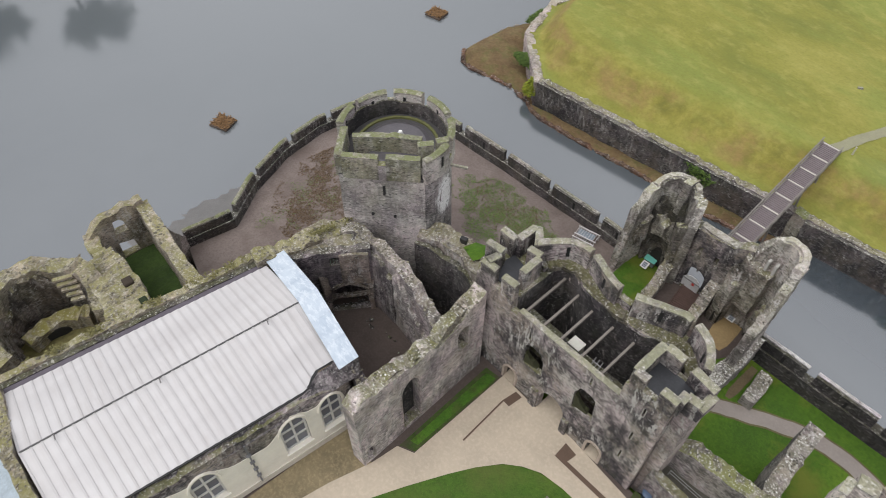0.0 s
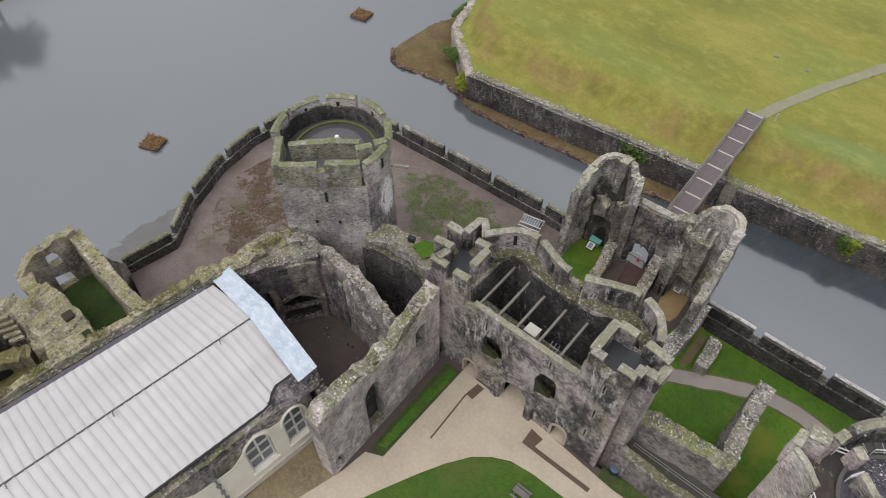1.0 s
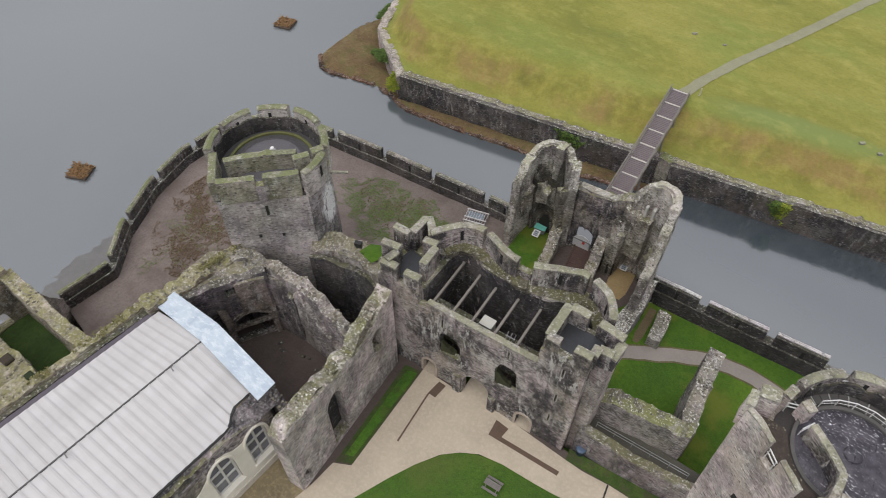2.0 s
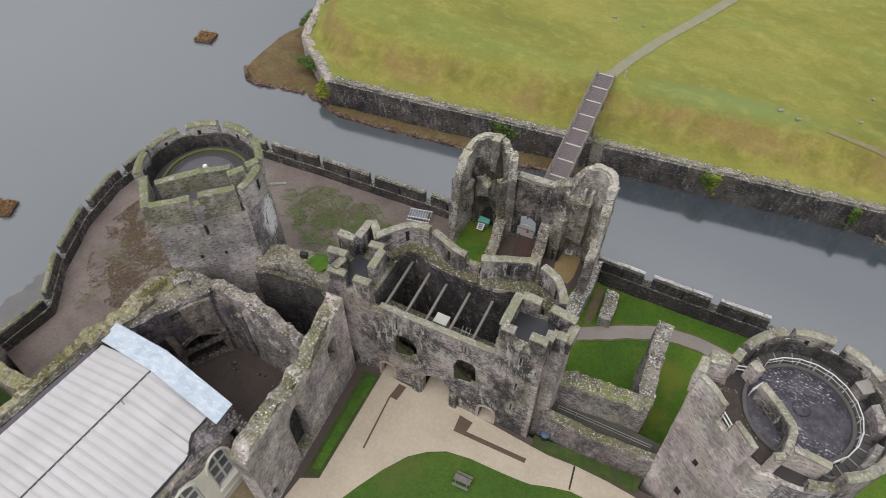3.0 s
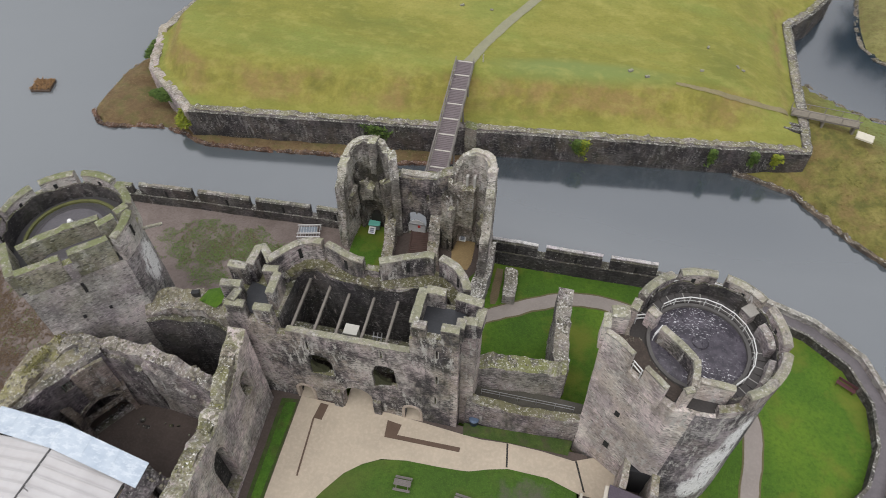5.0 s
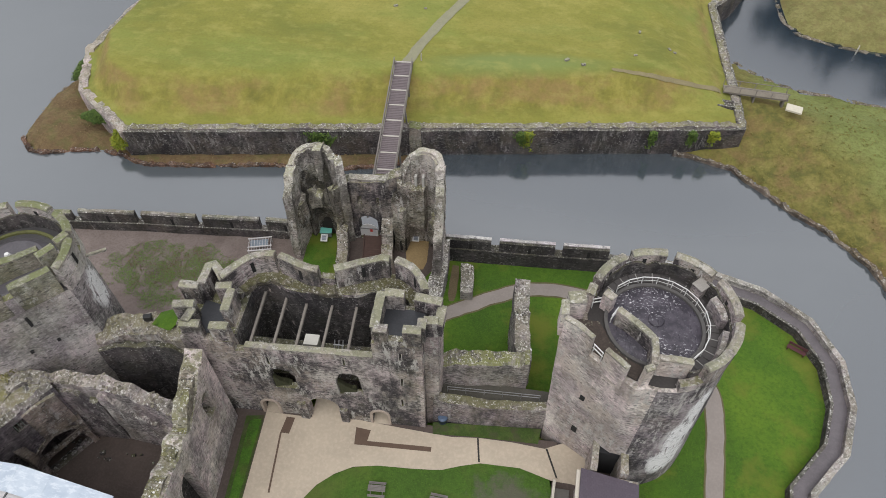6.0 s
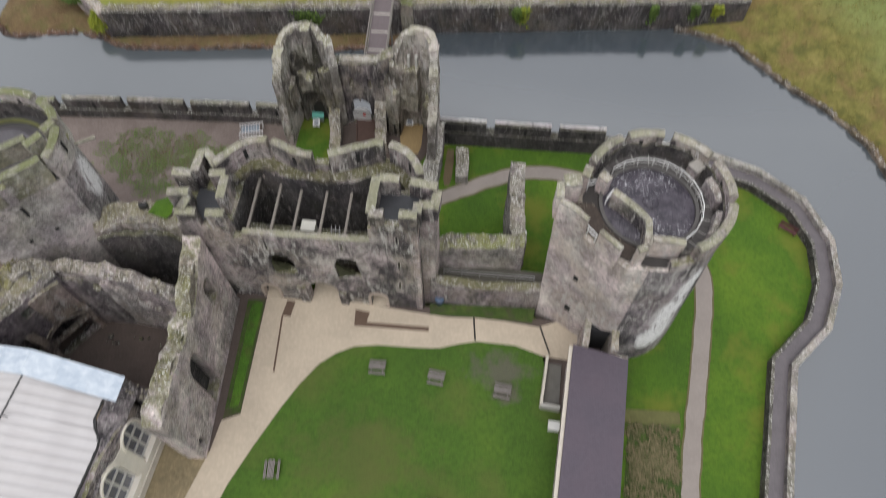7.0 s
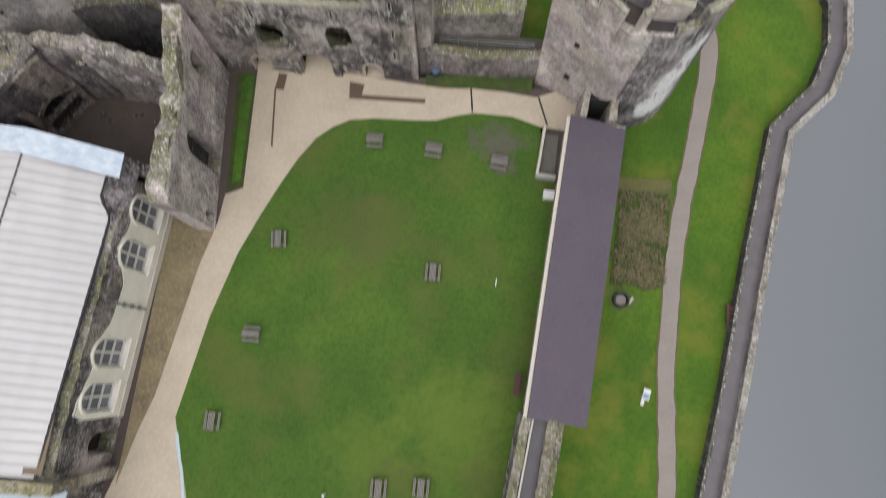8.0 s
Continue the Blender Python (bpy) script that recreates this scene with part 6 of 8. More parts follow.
# ---- south-west tower ----
def sw_tower():
    t = thing("southwest_tower", at(), "tall half-round grey stone tower with mossy battlements", "tower", "towers", "structure")
    mossy_grey = masonry("moss_stained_masonry", (0.17, 0.17, 0.125), (0.47, 0.465, 0.36), 0.5, 0.6, 1.0, moss_col=(0.22, 0.225, 0.095), rust=0.5, warm=(0.235, 0.235, 0.12))
    flat_a, flat_b = (-39.9, 20.9), (-34.4, 26.3)
    ringo = arc(-39.4, 27.05, 5.15, -8, 225, 30)
    poly = [flat_a, flat_b] + [p for p in ringo]
    bm = bmesh.new()
    rows = []
    for k in range(19):
        f = k / 18
        z = -3 + 18.7 * f
        s = 1.05 - 0.05 * f
        rows.append([bm.verts.new(wobble((-39.2 + (x + 39.2) * s, 26.5 + (y - 26.5) * s, z), 1.0, 0.06)) for x, y in poly])
    n = len(poly)
    flank = bmesh.new()
    for r0, r1 in zip(rows[:-1], rows[1:]):
        for i in range(n):
            q = (r0[i], r0[(i + 1) % n], r1[(i + 1) % n], r1[i])
            if 2 <= i <= 8:
                flank.faces.new([flank.verts.new(v.co) for v in q])
            else:
                bm.faces.new(q)
    bm.faces.new(rows[-1])
    bmesh.ops.recalc_face_normals(bm, faces=bm.faces[:])
    bmesh.ops.remove_doubles(flank, verts=flank.verts[:], dist=0.001)
    bmesh.ops.recalc_face_normals(flank, faces=flank.faces[:])
    part("tower_body", bm, STONE_GREY, t)
    part("lime_stained_flank", flank, masonry("lime_streaked_masonry", (0.10, 0.097, 0.10), (0.50, 0.48, 0.46), 0.6, 0.5, 0.4, rust=0.2, lime=((-34.45, 29.2, 12.2, 1.9, 3.2),)), t)
    part("roof", prism(bmesh.new(), arc(-39.6, 27.3, 3.6, 0, 350, 35), 15.6, 16.1, 0.75, (-39.6, 27.3)), plain("dull_lead", (0.115, 0.108, 0.118), 0.5, 0.5, 0.7), t)
    part("pale_flags", prism(bmesh.new(), [(-39.2 + 3.2 * math.cos(radians(k)), 26.9 + 3.2 * math.sin(radians(k))) for k in (-4, 15, 32, 48)] + [(-39.2 + 4.4 * math.cos(radians(k)), 26.9 + 4.4 * math.sin(radians(k))) for k in (48, 32, 15, -4)], 15.7, 15.98), plain("pale_worn_flags", (0.30, 0.285, 0.25), 0.5, 0.8, 0.9), t)
    part("wall_walk", prism(bmesh.new(), [flat_a, flat_b] + arc(-39.4, 27.05, 4.95, -8, 225, 30), 15.5, 15.8), plain("dark_tower_walk", (0.07, 0.067, 0.068), 0.5, 0.5, 0.8), t)
    # this lining likewise paints the shade inside the parapet
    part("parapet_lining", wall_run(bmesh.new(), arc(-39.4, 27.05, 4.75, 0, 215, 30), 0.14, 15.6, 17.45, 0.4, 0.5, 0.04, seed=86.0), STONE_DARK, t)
    part("roof_vent", prism(bmesh.new(), arc(-40.3, 28.2, 0.35, 0, 330, 11), 16.0, 16.5, 0.5, (-40.3, 28.2)), plain("white_vent", (0.8, 0.8, 0.78), 0.1, 0.4), t, "small white roof vent")
    part("walk_edge", wall_run(bmesh.new(), arc(-39.6, 27.3, 3.8, 0, 340, 30), 0.25, 15.6, 16.0, 0.0, 0.5, 0.03, closed=True), plain("mossy_kerb", (0.135, 0.14, 0.05), 0.6), t)
    part("parapet_sill", wall_run(bmesh.new(), ringo, 0.65, 15.5, 16.6, 0.06, 0.5, 0.05), STONE_GREY, t)
    merlons(t, ringo, 0.62, 15.6, 18.15, [3.3, 6.8, 10.5, 14.1, 17.9], 0.7, STONE_GREY, cope=COPING_MOSSY, crown=0.18)
    for line, z0, zt in (([(-39.7, 21.3), (-38.6, 22.4), (-37.4, 23.6)], 15.5, 18.1), ([(-36.9, 24.1), (-35.8, 25.2), (-34.8, 26.3)], 15.5, 18.2), ([(-41.3, 23.6), (-40.3, 25.0), (-38.6, 26.8), (-37.0, 28.2)], 15.5, 17.9), ([(-36.0, 27.0), (-35.3, 28.2)], 15.5, 18.6), ([(-35.4, 28.6), (-35.0, 29.6)], 15.5, 18.5), ([(-39.9, 21.0), (-41.6, 22.6), (-42.6, 23.6)], 15.5, 18.0)):
        mm = part("merlon", wall_run(bmesh.new(), line, 0.6, z0, zt - 0.15, 0.15, 0.45, 0.06), mossy_grey, t)
        part("coping", wall_run(bmesh.new(), line, 0.65, zt - 0.18, zt, 0.15, 0.4, 0.06, crown=0.08), COPING_MOSSY, mm)
    part("crenel_sill", wall_run(bmesh.new(), [(-37.5, 23.5), (-36.8, 24.2)], 0.55, 15.5, 17.3, 0.05, 0.4), STONE_GREY, t)
    # black boxes give the shade inside slit and putlog holes as colour
    hole = plain("hole_shade", (0.02, 0.02, 0.02), 0.2, 0.95)
    part("arrow_slit", box(bmesh.new(), -0.1, 0.1, -0.2, 0.3, 13.6, 14.7, 0, at(-37.0, 23.75, 0, 44)), hole, t)
    for x, y, z in ((-36.4, 24.35, 10.6), (-37.9, 22.85, 10.7)):
        part("putlog_hole", box(bmesh.new(), -0.12, 0.12, -0.2, 0.3, z, z + 0.25, 0, at(x, y, 0, 44)), hole, t)
    # lime-stained flank
    part("water_spout", beam(bmesh.new(), (-34.6, 29.6, 15.6), (-33.3, 30.6, 15.5), 0.22), COPING, t)
    return t


sw_tower()

# ---- outer gatehouse, a ruin open at the back ----
COPING_WHITE = masonry("pale_weathered_cap", (0.32, 0.31, 0.26), (0.62, 0.605, 0.53), 0.3, 0.6, 0.5, moss_col=(0.36, 0.355, 0.22), lichen=0.7, soft=0.7)

def outer_gatehouse():
    g = thing("outer_gatehouse", at(), "ruined twin-towered outer gatehouse, open at the back", "gatehouse", kind="structure")
    MOSSY_RUIN = masonry("pale_mossy_ruin", (0.20, 0.187, 0.152), (0.76, 0.73, 0.655), 0.75, 1.0, 0.8, moss_col=(0.38, 0.375, 0.25), lichen=0.8, rust=0.35, warm=(0.36, 0.33, 0.25))
    VAULT = masonry("dark_crusted_vault", (0.10, 0.092, 0.07), (0.58, 0.545, 0.47), 0.7, 0.9, 0.7, moss_col=(0.24, 0.235, 0.12), lichen=0.85, rust=0.5, warm=(0.20, 0.165, 0.11))
    left = [(-24.0, 44.9), (-24.1, 46.0), (-24.05, 47.2), (-23.95, 48.2)] + arc(-21.65, 48.5, 2.3, 175, 15, 10, 1.9)
    part("tower_shell", wall_run(bmesh.new(), left, 0.85, -8, [1.5, 6.8, 9.0, 9.5, 9.6, 9.9, 10.2, 10.4, 10.5, 10.6, 10.6, 10.5, 10.3, 9.9, 7.6], 0.4, 0.35, 0.26, seed=31.0), MOSSY_RUIN, g)
    part("broken_horn", wall_run(bmesh.new(), [(-19.3, 49.6), (-18.9, 48.9), (-18.6, 48.2)], 0.9, -2, [10.2, 9.6, 7.4], 0.5, 0.3, 0.14, seed=30.0), MOSSY_RUIN, g)
    right = [(-12.4, 49.4), (-11.6, 50.0)] + arc(-10.15, 48.2, 2.1, 105, 5, 7, 1.8) + [(-7.95, 47.0), (-7.8, 45.4), (-7.75, 44.0), (-7.8, 43.0)]
    part("tower_shell", wall_run(bmesh.new(), right, 0.85, -8, [9.0, 11.1, 11.6, 11.7, 11.8, 11.9, 11.9, 11.9, 11.9, 12.0, 12.1, 8.6, 5.2, 2.0], 0.35, 0.35, 0.26, seed=32.0), MOSSY_RUIN, g)
    part("wall_cap", wall_run(bmesh.new(), right[2:-3], 0.62, 11.4, [11.9, 12.0, 12.1, 12.2, 12.2, 12.2, 12.2, 12.25, 12.35, 9.0][:len(right[2:-3])], 0.25, 0.35, 0.08, crown=0.1, seed=32.0), COPING_WHITE, g)
    part("wall_cap", wall_run(bmesh.new(), left[3:-2], 0.6, 9.1, [9.7, 9.8, 10.1, 10.4, 10.6, 10.7, 10.8, 10.8, 10.7, 10.5][:len(left[3:-2])], 0.25, 0.35, 0.08, crown=0.1, seed=31.0), COPING_WHITE, g)
    # gate wall between them
    top = ragged_top(0, 6.4, [(0, 7.2), (4.4, 7.4), (5.2, 8.2), (6.4, 8.8)], 0.25, 6.0)
    part("gate_wall", plate(bmesh.new(), [(0, -8), (6.4, -8)] + top, [arch_hole(2.3, 2.2, -1.9, 2.0, 0.1)] + [[(u - 0.25, z - 0.6), (u + 0.25, z - 0.6), (u + 0.25, z + 0.6), (u - 0.25, z + 0.6)] for u, z in ((1.7, 4.6), (3.6, 4.5))], 1.3, at(-18.9, 48.8, 0, 4.0), 0.1), STONE, g)
    part("wall_coping", wall_run(bmesh.new(), [(-18.2, 49.4), (-14.3, 49.7)], 0.8, 7.2, 7.65, 0.2, 0.35, 0.07), masonry("pale_slab_coping", (0.22, 0.208, 0.18), (0.55, 0.53, 0.47), 0.3, 0.5, 0.4, lichen=0.6), g)
    # remains of vaults and inner walls
    for pts, th, z0, tops, sd in (([(-23.2, 49.2), (-21.6, 49.7), (-20.2, 49.4)], 1.5, 2.6, [5.6, 4.8, 6.0], 33.0), ([(-23.9, 46.6), (-23.6, 48.4)], 1.1, 1.4, [3.6, 5.0], 34.0), ([(-22.3, 48.8), (-21.3, 48.7)], 1.0, 3.4, [5.6, 5.2], 45.0), ([(-19.8, 48.9), (-19.0, 48.2)], 1.5, 1.0, [6.4, 6.8], 35.0),
                                  ([(-12.9, 49.0), (-11.4, 49.3), (-9.9, 49.1)], 1.5, 1.6, [8.4, 7.2, 7.6], 36.0), ([(-13.2, 48.4), (-12.0, 48.2)], 1.5, -2, [6.6, 5.0], 37.0), ([(-8.6, 46.6), (-8.4, 48.2)], 1.1, 1.4, [4.6, 5.8], 38.0)):
        part("vault_remains", wall_run(bmesh.new(), pts, th, z0, tops, 0.7, 0.35, 0.32, seed=sd), VAULT, g)
    part("corner_block", wall_run(bmesh.new(), [(-21.7, 49.9), (-20.8, 49.9)], 1.3, 6.5, [11.0, 10.9], 0.2, 0.35, 0.14, seed=39.0), MOSSY_RUIN, g)
    # inner linings below the pale rims, the hollow towers' shade put into their colour
    CAVE = masonry("shaded_vault_lining", (0.02, 0.018, 0.015), (0.15, 0.135, 0.11), 0.8, 0.4, 0.6, moss_col=(0.09, 0.10, 0.03), lichen=0.4, rust=0.4, warm=(0.12, 0.095, 0.06))
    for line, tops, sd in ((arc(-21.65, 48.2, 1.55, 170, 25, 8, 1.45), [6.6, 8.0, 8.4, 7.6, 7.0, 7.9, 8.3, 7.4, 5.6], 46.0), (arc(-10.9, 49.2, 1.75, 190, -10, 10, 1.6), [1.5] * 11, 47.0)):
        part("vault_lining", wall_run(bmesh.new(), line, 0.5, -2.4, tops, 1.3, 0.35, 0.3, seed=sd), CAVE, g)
    # dark arched plates stand in for the shade inside the caves
    hole = plain("cave_shade", (0.022, 0.02, 0.016), 0.4, 0.95)
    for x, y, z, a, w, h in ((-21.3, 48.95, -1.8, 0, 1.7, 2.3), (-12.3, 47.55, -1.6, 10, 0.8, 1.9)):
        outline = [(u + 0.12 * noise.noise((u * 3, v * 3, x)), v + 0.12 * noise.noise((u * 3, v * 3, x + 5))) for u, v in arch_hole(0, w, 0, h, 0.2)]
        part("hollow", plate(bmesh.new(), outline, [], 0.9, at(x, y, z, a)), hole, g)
    # pale bars paint the brightness seen through the loops
    for x in (-10.9, -10.1):
        part("loop_window", box(bmesh.new(), x - 0.13, x + 0.13, 49.05, 49.6, 7.6, 9.0, 0.03), plain("loop_daylight", (0.5, 0.49, 0.46), 0.4, 0.85), g)
    return g


outer_gate = outer_gatehouse()
ruin("wall_passage", [(-19.4, 48.2), (-19.0, 46.0), (-18.6, 43.6), (-18.0, 41.0)], 1.2, -3, [1.5, -0.2, -0.5, -0.9], 0.5, "low rubble wall beside the gate passage", RUBBLE, seed=41.0, stones=CRUSTED)
ruin("wall_passage_stub", [(-14.2, 48.4), (-14.0, 46.8), (-13.6, 45.0)], 1.2, -3, [3.0, 0.3, -0.2], 0.5, "short rubble stub beside the gate passage", RUBBLE, seed=42.0, stones=CRUSTED)
ruin("wall_spur", [(-7.7, 46.8), (-7.6, 44.0), (-7.7, 41.5), (-9.0, 38.8)], 1.6, -3, [2.6, 0.6, 0.0, -0.6], 0.7, "whitened rubble spur wall behind the outer gate", masonry("whitened_rubble", (0.12, 0.11, 0.1), (0.42, 0.41, 0.38), 0.3, 0.3, 0.3, lichen=0.9), seed=43.0, stones=CRUSTED)
ruin("wall_stub_block", [(-4.75, 45.8), (-4.4, 42.1)], 1.35, -3, [-0.4, -0.5], 0.35, "isolated low block of ruined masonry", masonry("speckled_rubble", (0.12, 0.11, 0.1), (0.38, 0.37, 0.34), 0.3, 0.3, 0.3, lichen=0.8), seed=44.0, stones=CRUSTED)

ramp = thing("boardwalk", at(-15.55, 46.3, -1.6, 10), "dark brown timber boardwalk in the gate passage", "boardwalk")
BROWN = plain("dark_red_timber", (0.085, 0.05, 0.04), 0.4, 0.75, 2.5)
board = None
for k in range(22):
    mm = at(0, -3.2 + k * 0.27, 0.02 * k)
    if board is None:
        board = part("board", box(bmesh.new(), -1.15, 1.15, -0.125, 0.125, -0.05, 0.0), BROWN, ramp)
        board.matrix_basis = mm
    else:
        shared("board", board, mm, ramp)
for x in (-1.2, 1.2):
    part("side_rail", beam(bmesh.new(), (x, -3.3, 0.0), (x, 2.7, 0.45), 0.12, 0.3), BROWN, ramp)
part("cross_batten", box(bmesh.new(), -1.1, 1.1, -2.6, -2.45, 0.06, 0.12), plain("pale_batten", (0.45, 0.42, 0.36), 0.2), ramp)
part("underframe", box(bmesh.new(), -1.1, 1.1, -3.2, 2.6, -0.7, -0.06), BROWN, ramp)

hoard = thing("gate_hoarding", at(-16.55, 48.75, -1.2, 4), "white arched hoarding with a small red mark across the passage", "hoarding")
part("panel", plate(bmesh.new(), arch_hole(0, 2.0, 0, 2.0, 0.0), [], 0.08, at()), plain("white_hoarding", (0.55, 0.55, 0.55), 0.3, 0.6), hoard)
part("red_mark", box(bmesh.new(), 0.12, 0.42, -0.03, -0.003, 0.75, 1.15), plain("red_paint", (0.5, 0.05, 0.04), 0.1, 0.5), hoard)
part("top_rail", box(bmesh.new(), -1.05, 1.05, -0.08, 0.0, 1.25, 1.37), plain("grey_rail", (0.2, 0.2, 0.2), 0.2), hoard)

# floors inside the outer gatehouse
tagged(part("gatehouse_earth", strip([(-10.4, 44.6), (-10.7, 46.4), (-10.9, 48.4), (-11.1, 50.6)], [1.6, 2.4, 2.6, 2.2], lambda x, y: terrace_z(x, y, 5), 0.06), plain("ochre_earth", (0.33, 0.235, 0.115), 0.4, 0.95, 0.7)), "ochre earth floor inside the ruined gate tower", "ground", kind="structure")


tagged(part("passage_floor", patch([(-18.9, 40.5), (-13.4, 40.5), (-13.2, 44), (-9.5, 44), (-7.9, 47), (-8.2, 49.4), (-13.0, 49.4), (-19.6, 48.8)], lambda x, y, d: terrace_z(x, y, d) + 0.04, 0.5), EARTH, smooth=True), "dark trodden earth inside the outer gate", "ground", kind="structure")


def notice(name, x, y, z, a, post, w, d, col, label, mat_top):
    b = thing(name, at(x, y, z, a), label, "information board", "information boards")
    part("post", box(bmesh.new(), -0.08, 0.08, -0.05, 0.05, 0, post), plain("dark_post", (0.06, 0.06, 0.06), 0.2, 0.6), b)
    m = pose(0, 0, post, 25, 0, 0)
    fr = part("panel", box(bmesh.new(), -w / 2, w / 2, -d / 2, d / 2, -0.03, 0.05, 0.02, m), mat_top, b)
    part("sheet", box(bmesh.new(), -w / 2 + 0.14, w / 2 - 0.14, -d / 2 + 0.12, d / 2 - 0.12, 0.05, 0.065, 0, m), plain("printed_sheet", col, 0.3, 0.4), fr)
    for k in range(3):
        part("text_bar", box(bmesh.new(), -w / 2 + 0.2, w / 2 - 0.2, -0.3 + 0.22 * k, -0.22 + 0.22 * k, 0.066, 0.07, 0, m), plain("text_grey", (0.12, 0.12, 0.13), 0.1), fr)


WHITE = plain("white_enamel", (0.7, 0.7, 0.68), 0.15, 0.4)
notice("information_board", -11.25, 49.4, -1.9, 5, 0.5, 0.8, 0.85, (0.25, 0.28, 0.32), "low white-framed information board inside the gate ruin", WHITE)
notice("information_board", -21.75, 47.75, -1.9, 5, 0.5, 0.8, 0.85, (0.3, 0.33, 0.38), "low white-framed information board on the grass", WHITE)
teal = thing("display_case", at(-21.7, 48.6, -1.9, 8), "small teal-topped display case in the ruined tower", "display case")
part("cabinet", box(bmesh.new(), -0.6, 0.6, -0.35, 0.35, 0, 0.8, 0.03), plain("grey_cabinet", (0.2, 0.22, 0.22), 0.2), teal)
part("cover", box(bmesh.new(), -0.68, 0.68, -0.42, 0.42, 0.8, 0.9, 0.02), plain("teal_cover", (0.16, 0.50, 0.42), 0.2, 0.5), teal, "teal cover")

# ---- link wall between gatehouse and big tower ----
lk = thing("wall_link", at(), "stepped link wall with a wall walk between gatehouse and tower", "wall", "ruined walls", "structure")
part("front_face", wall_run(bmesh.new(), [(-5.4, 27.4), (0.0, 27.6), (5.2, 28.2)], 0.9, -2.5, [3.9, 3.7, 3.6], 0.3, 0.5, 0.08, seed=51.0), masonry("violet_stained_masonry", (0.075, 0.066, 0.07), (0.38, 0.345, 0.335), 0.8, 0.6, 0.8, moss_col=(0.15, 0.145, 0.065), rust=0.4, warm=(0.26, 0.21, 0.17)), lk)
part("walk", box(bmesh.new(), -4.9, 4.9, 27.7, 29.9, -2.5, 3.0), plain("dark_mossy_walk", (0.09, 0.085, 0.07), 0.5, 0.9, 0.6), lk)
part("rear_wall", wall_run(bmesh.new(), [(-4.9, 29.9), (-3.8, 30.0), (-1, 30.4), (1.4, 30.7), (2.6, 30.8)], 1.5, -2.5, [6.4, 7.0, 6.4, 6.6, 7.2], 0.5, 0.4, 0.12, seed=52.0), masonry("white_topped_masonry", (0.10, 0.093, 0.088), (0.43, 0.40, 0.37), 0.6, 0.5, 0.9, moss_col=(0.20, 0.21, 0.075), lichen=0.7), lk)
ruin("wall_link_spur", [(2.2, 30.9), (1.85, 33.0), (1.5, 36.0), (1.25, 38.6)], 1.35, -3, [6.4, 6.2, 6.9, 7.9], 0.6, "tall spur wall crusted with pale lichen", masonry("lichen_crusted_masonry", (0.08, 0.074, 0.07), (0.38, 0.36, 0.33), 0.7, 0.9, 0.35, lichen=0.7), seed=53.0, stones=CRUSTED)
hr = thing("handrail", at(), "thin metal handrail along the wall walk", "railing", "railings")
STEEL = plain("dull_steel", (0.34, 0.34, 0.34), 0.2, 0.4, metal=0.5)
for z in (3.55, 4.0):
    part("rail_bar", beam(bmesh.new(), (-4.3, 28.5, z), (4.0, 28.9, z), 0.05), STEEL, hr)
for k in range(6):
    part("post", beam(bmesh.new(), (-4.3 + 1.66 * k, 28.5 + 0.08 * k, 2.95), (-4.3 + 1.66 * k, 28.5 + 0.08 * k, 4.0), 0.05), STEEL, hr)

# ---- north curtain wall and slate-roofed gallery ----
nc = thing("wall_north_curtain", at(), "north curtain wall with a walk between two parapets", "wall", "ruined walls", "structure")
part("wall_body", wall_run(bmesh.new(), [(8.1, -2.6), (7.7, -8.0), (6.2, -30)], 3.4, -3, 3.9, 0.0, 0.8, 0.05), STONE, nc)
part("inner_parapet", wall_run(bmesh.new(), offsets([(6.65, -2.6), (6.2, -8.0), (4.7, -30)], 0.0), 0.75, 3.7, 4.75, 0.25, 0.5, 0.08, seed=61.0), STONE, nc)
part("walk_kerb", wall_run(bmesh.new(), [(7.2, -2.6), (6.75, -8.0), (5.25, -30)], 0.16, 3.8, 4.5, 0.0, 0.8, 0.02), plain("pale_kerb", (0.52, 0.49, 0.44), 0.3), nc)
part("walk_surface", wall_run(bmesh.new(), [(7.85, -2.6), (7.45, -8.0), (5.95, -30)], 1.25, 3.8, 3.97, 0.0, 0.8, 0.02), plain("dark_walk", (0.10, 0.095, 0.10), 0.4, 0.6, 0.8), nc)
part("outer_parapet", wall_run(bmesh.new(), [(8.75, -2.6), (8.35, -8.0), (6.85, -30)], 0.75, 3.7, 4.7, 0.4, 0.5, 0.1, seed=62.0), RUBBLE, nc)

sg = thing("slate_gallery", at(6.8, -2.5, 0, -2.3), "long lean-to gallery with a purple slate roof on the curtain wall", "gallery", kind="structure")
part("courtyard_wall", box(bmesh.new(), 0.0, 0.9, 0.0, 24.9, -0.2, 4.6), STONE_PALE, sg)
part("north_wall", box(bmesh.new(), 3.95, 4.5, 0.0, 24.9, -3.0, 3.7), STONE, sg)
part("gable", box(bmesh.new(), 0.9, 3.95, 0.1, 0.5, -0.2, 3.9), STONE_PALE, sg)
part("gable", box(bmesh.new(), 0.9, 3.95, 24.4, 24.8, -0.2, 3.9), STONE_PALE, sg)
sl = Nodes("purple_slate", 0.5)
slab = sl.scaled(2.6, 4.2, 1.0)
br = sl.tree.nodes.new("ShaderNodeTexBrick")
br.inputs["Scale"].default_value = 1.0
br.inputs["Mortar Size"].default_value = 0.02
br.inputs["Brick Width"].default_value = 0.7
br.inputs["Row Height"].default_value = 0.9
br.inputs["Color1"].default_value = (0.080, 0.066, 0.086, 1)
br.inputs["Color2"].default_value = (0.094, 0.078, 0.100, 1)
br.inputs["Mortar"].default_value = (0.058, 0.048, 0.062, 1)
sl.link(slab, br.inputs["Vector"])
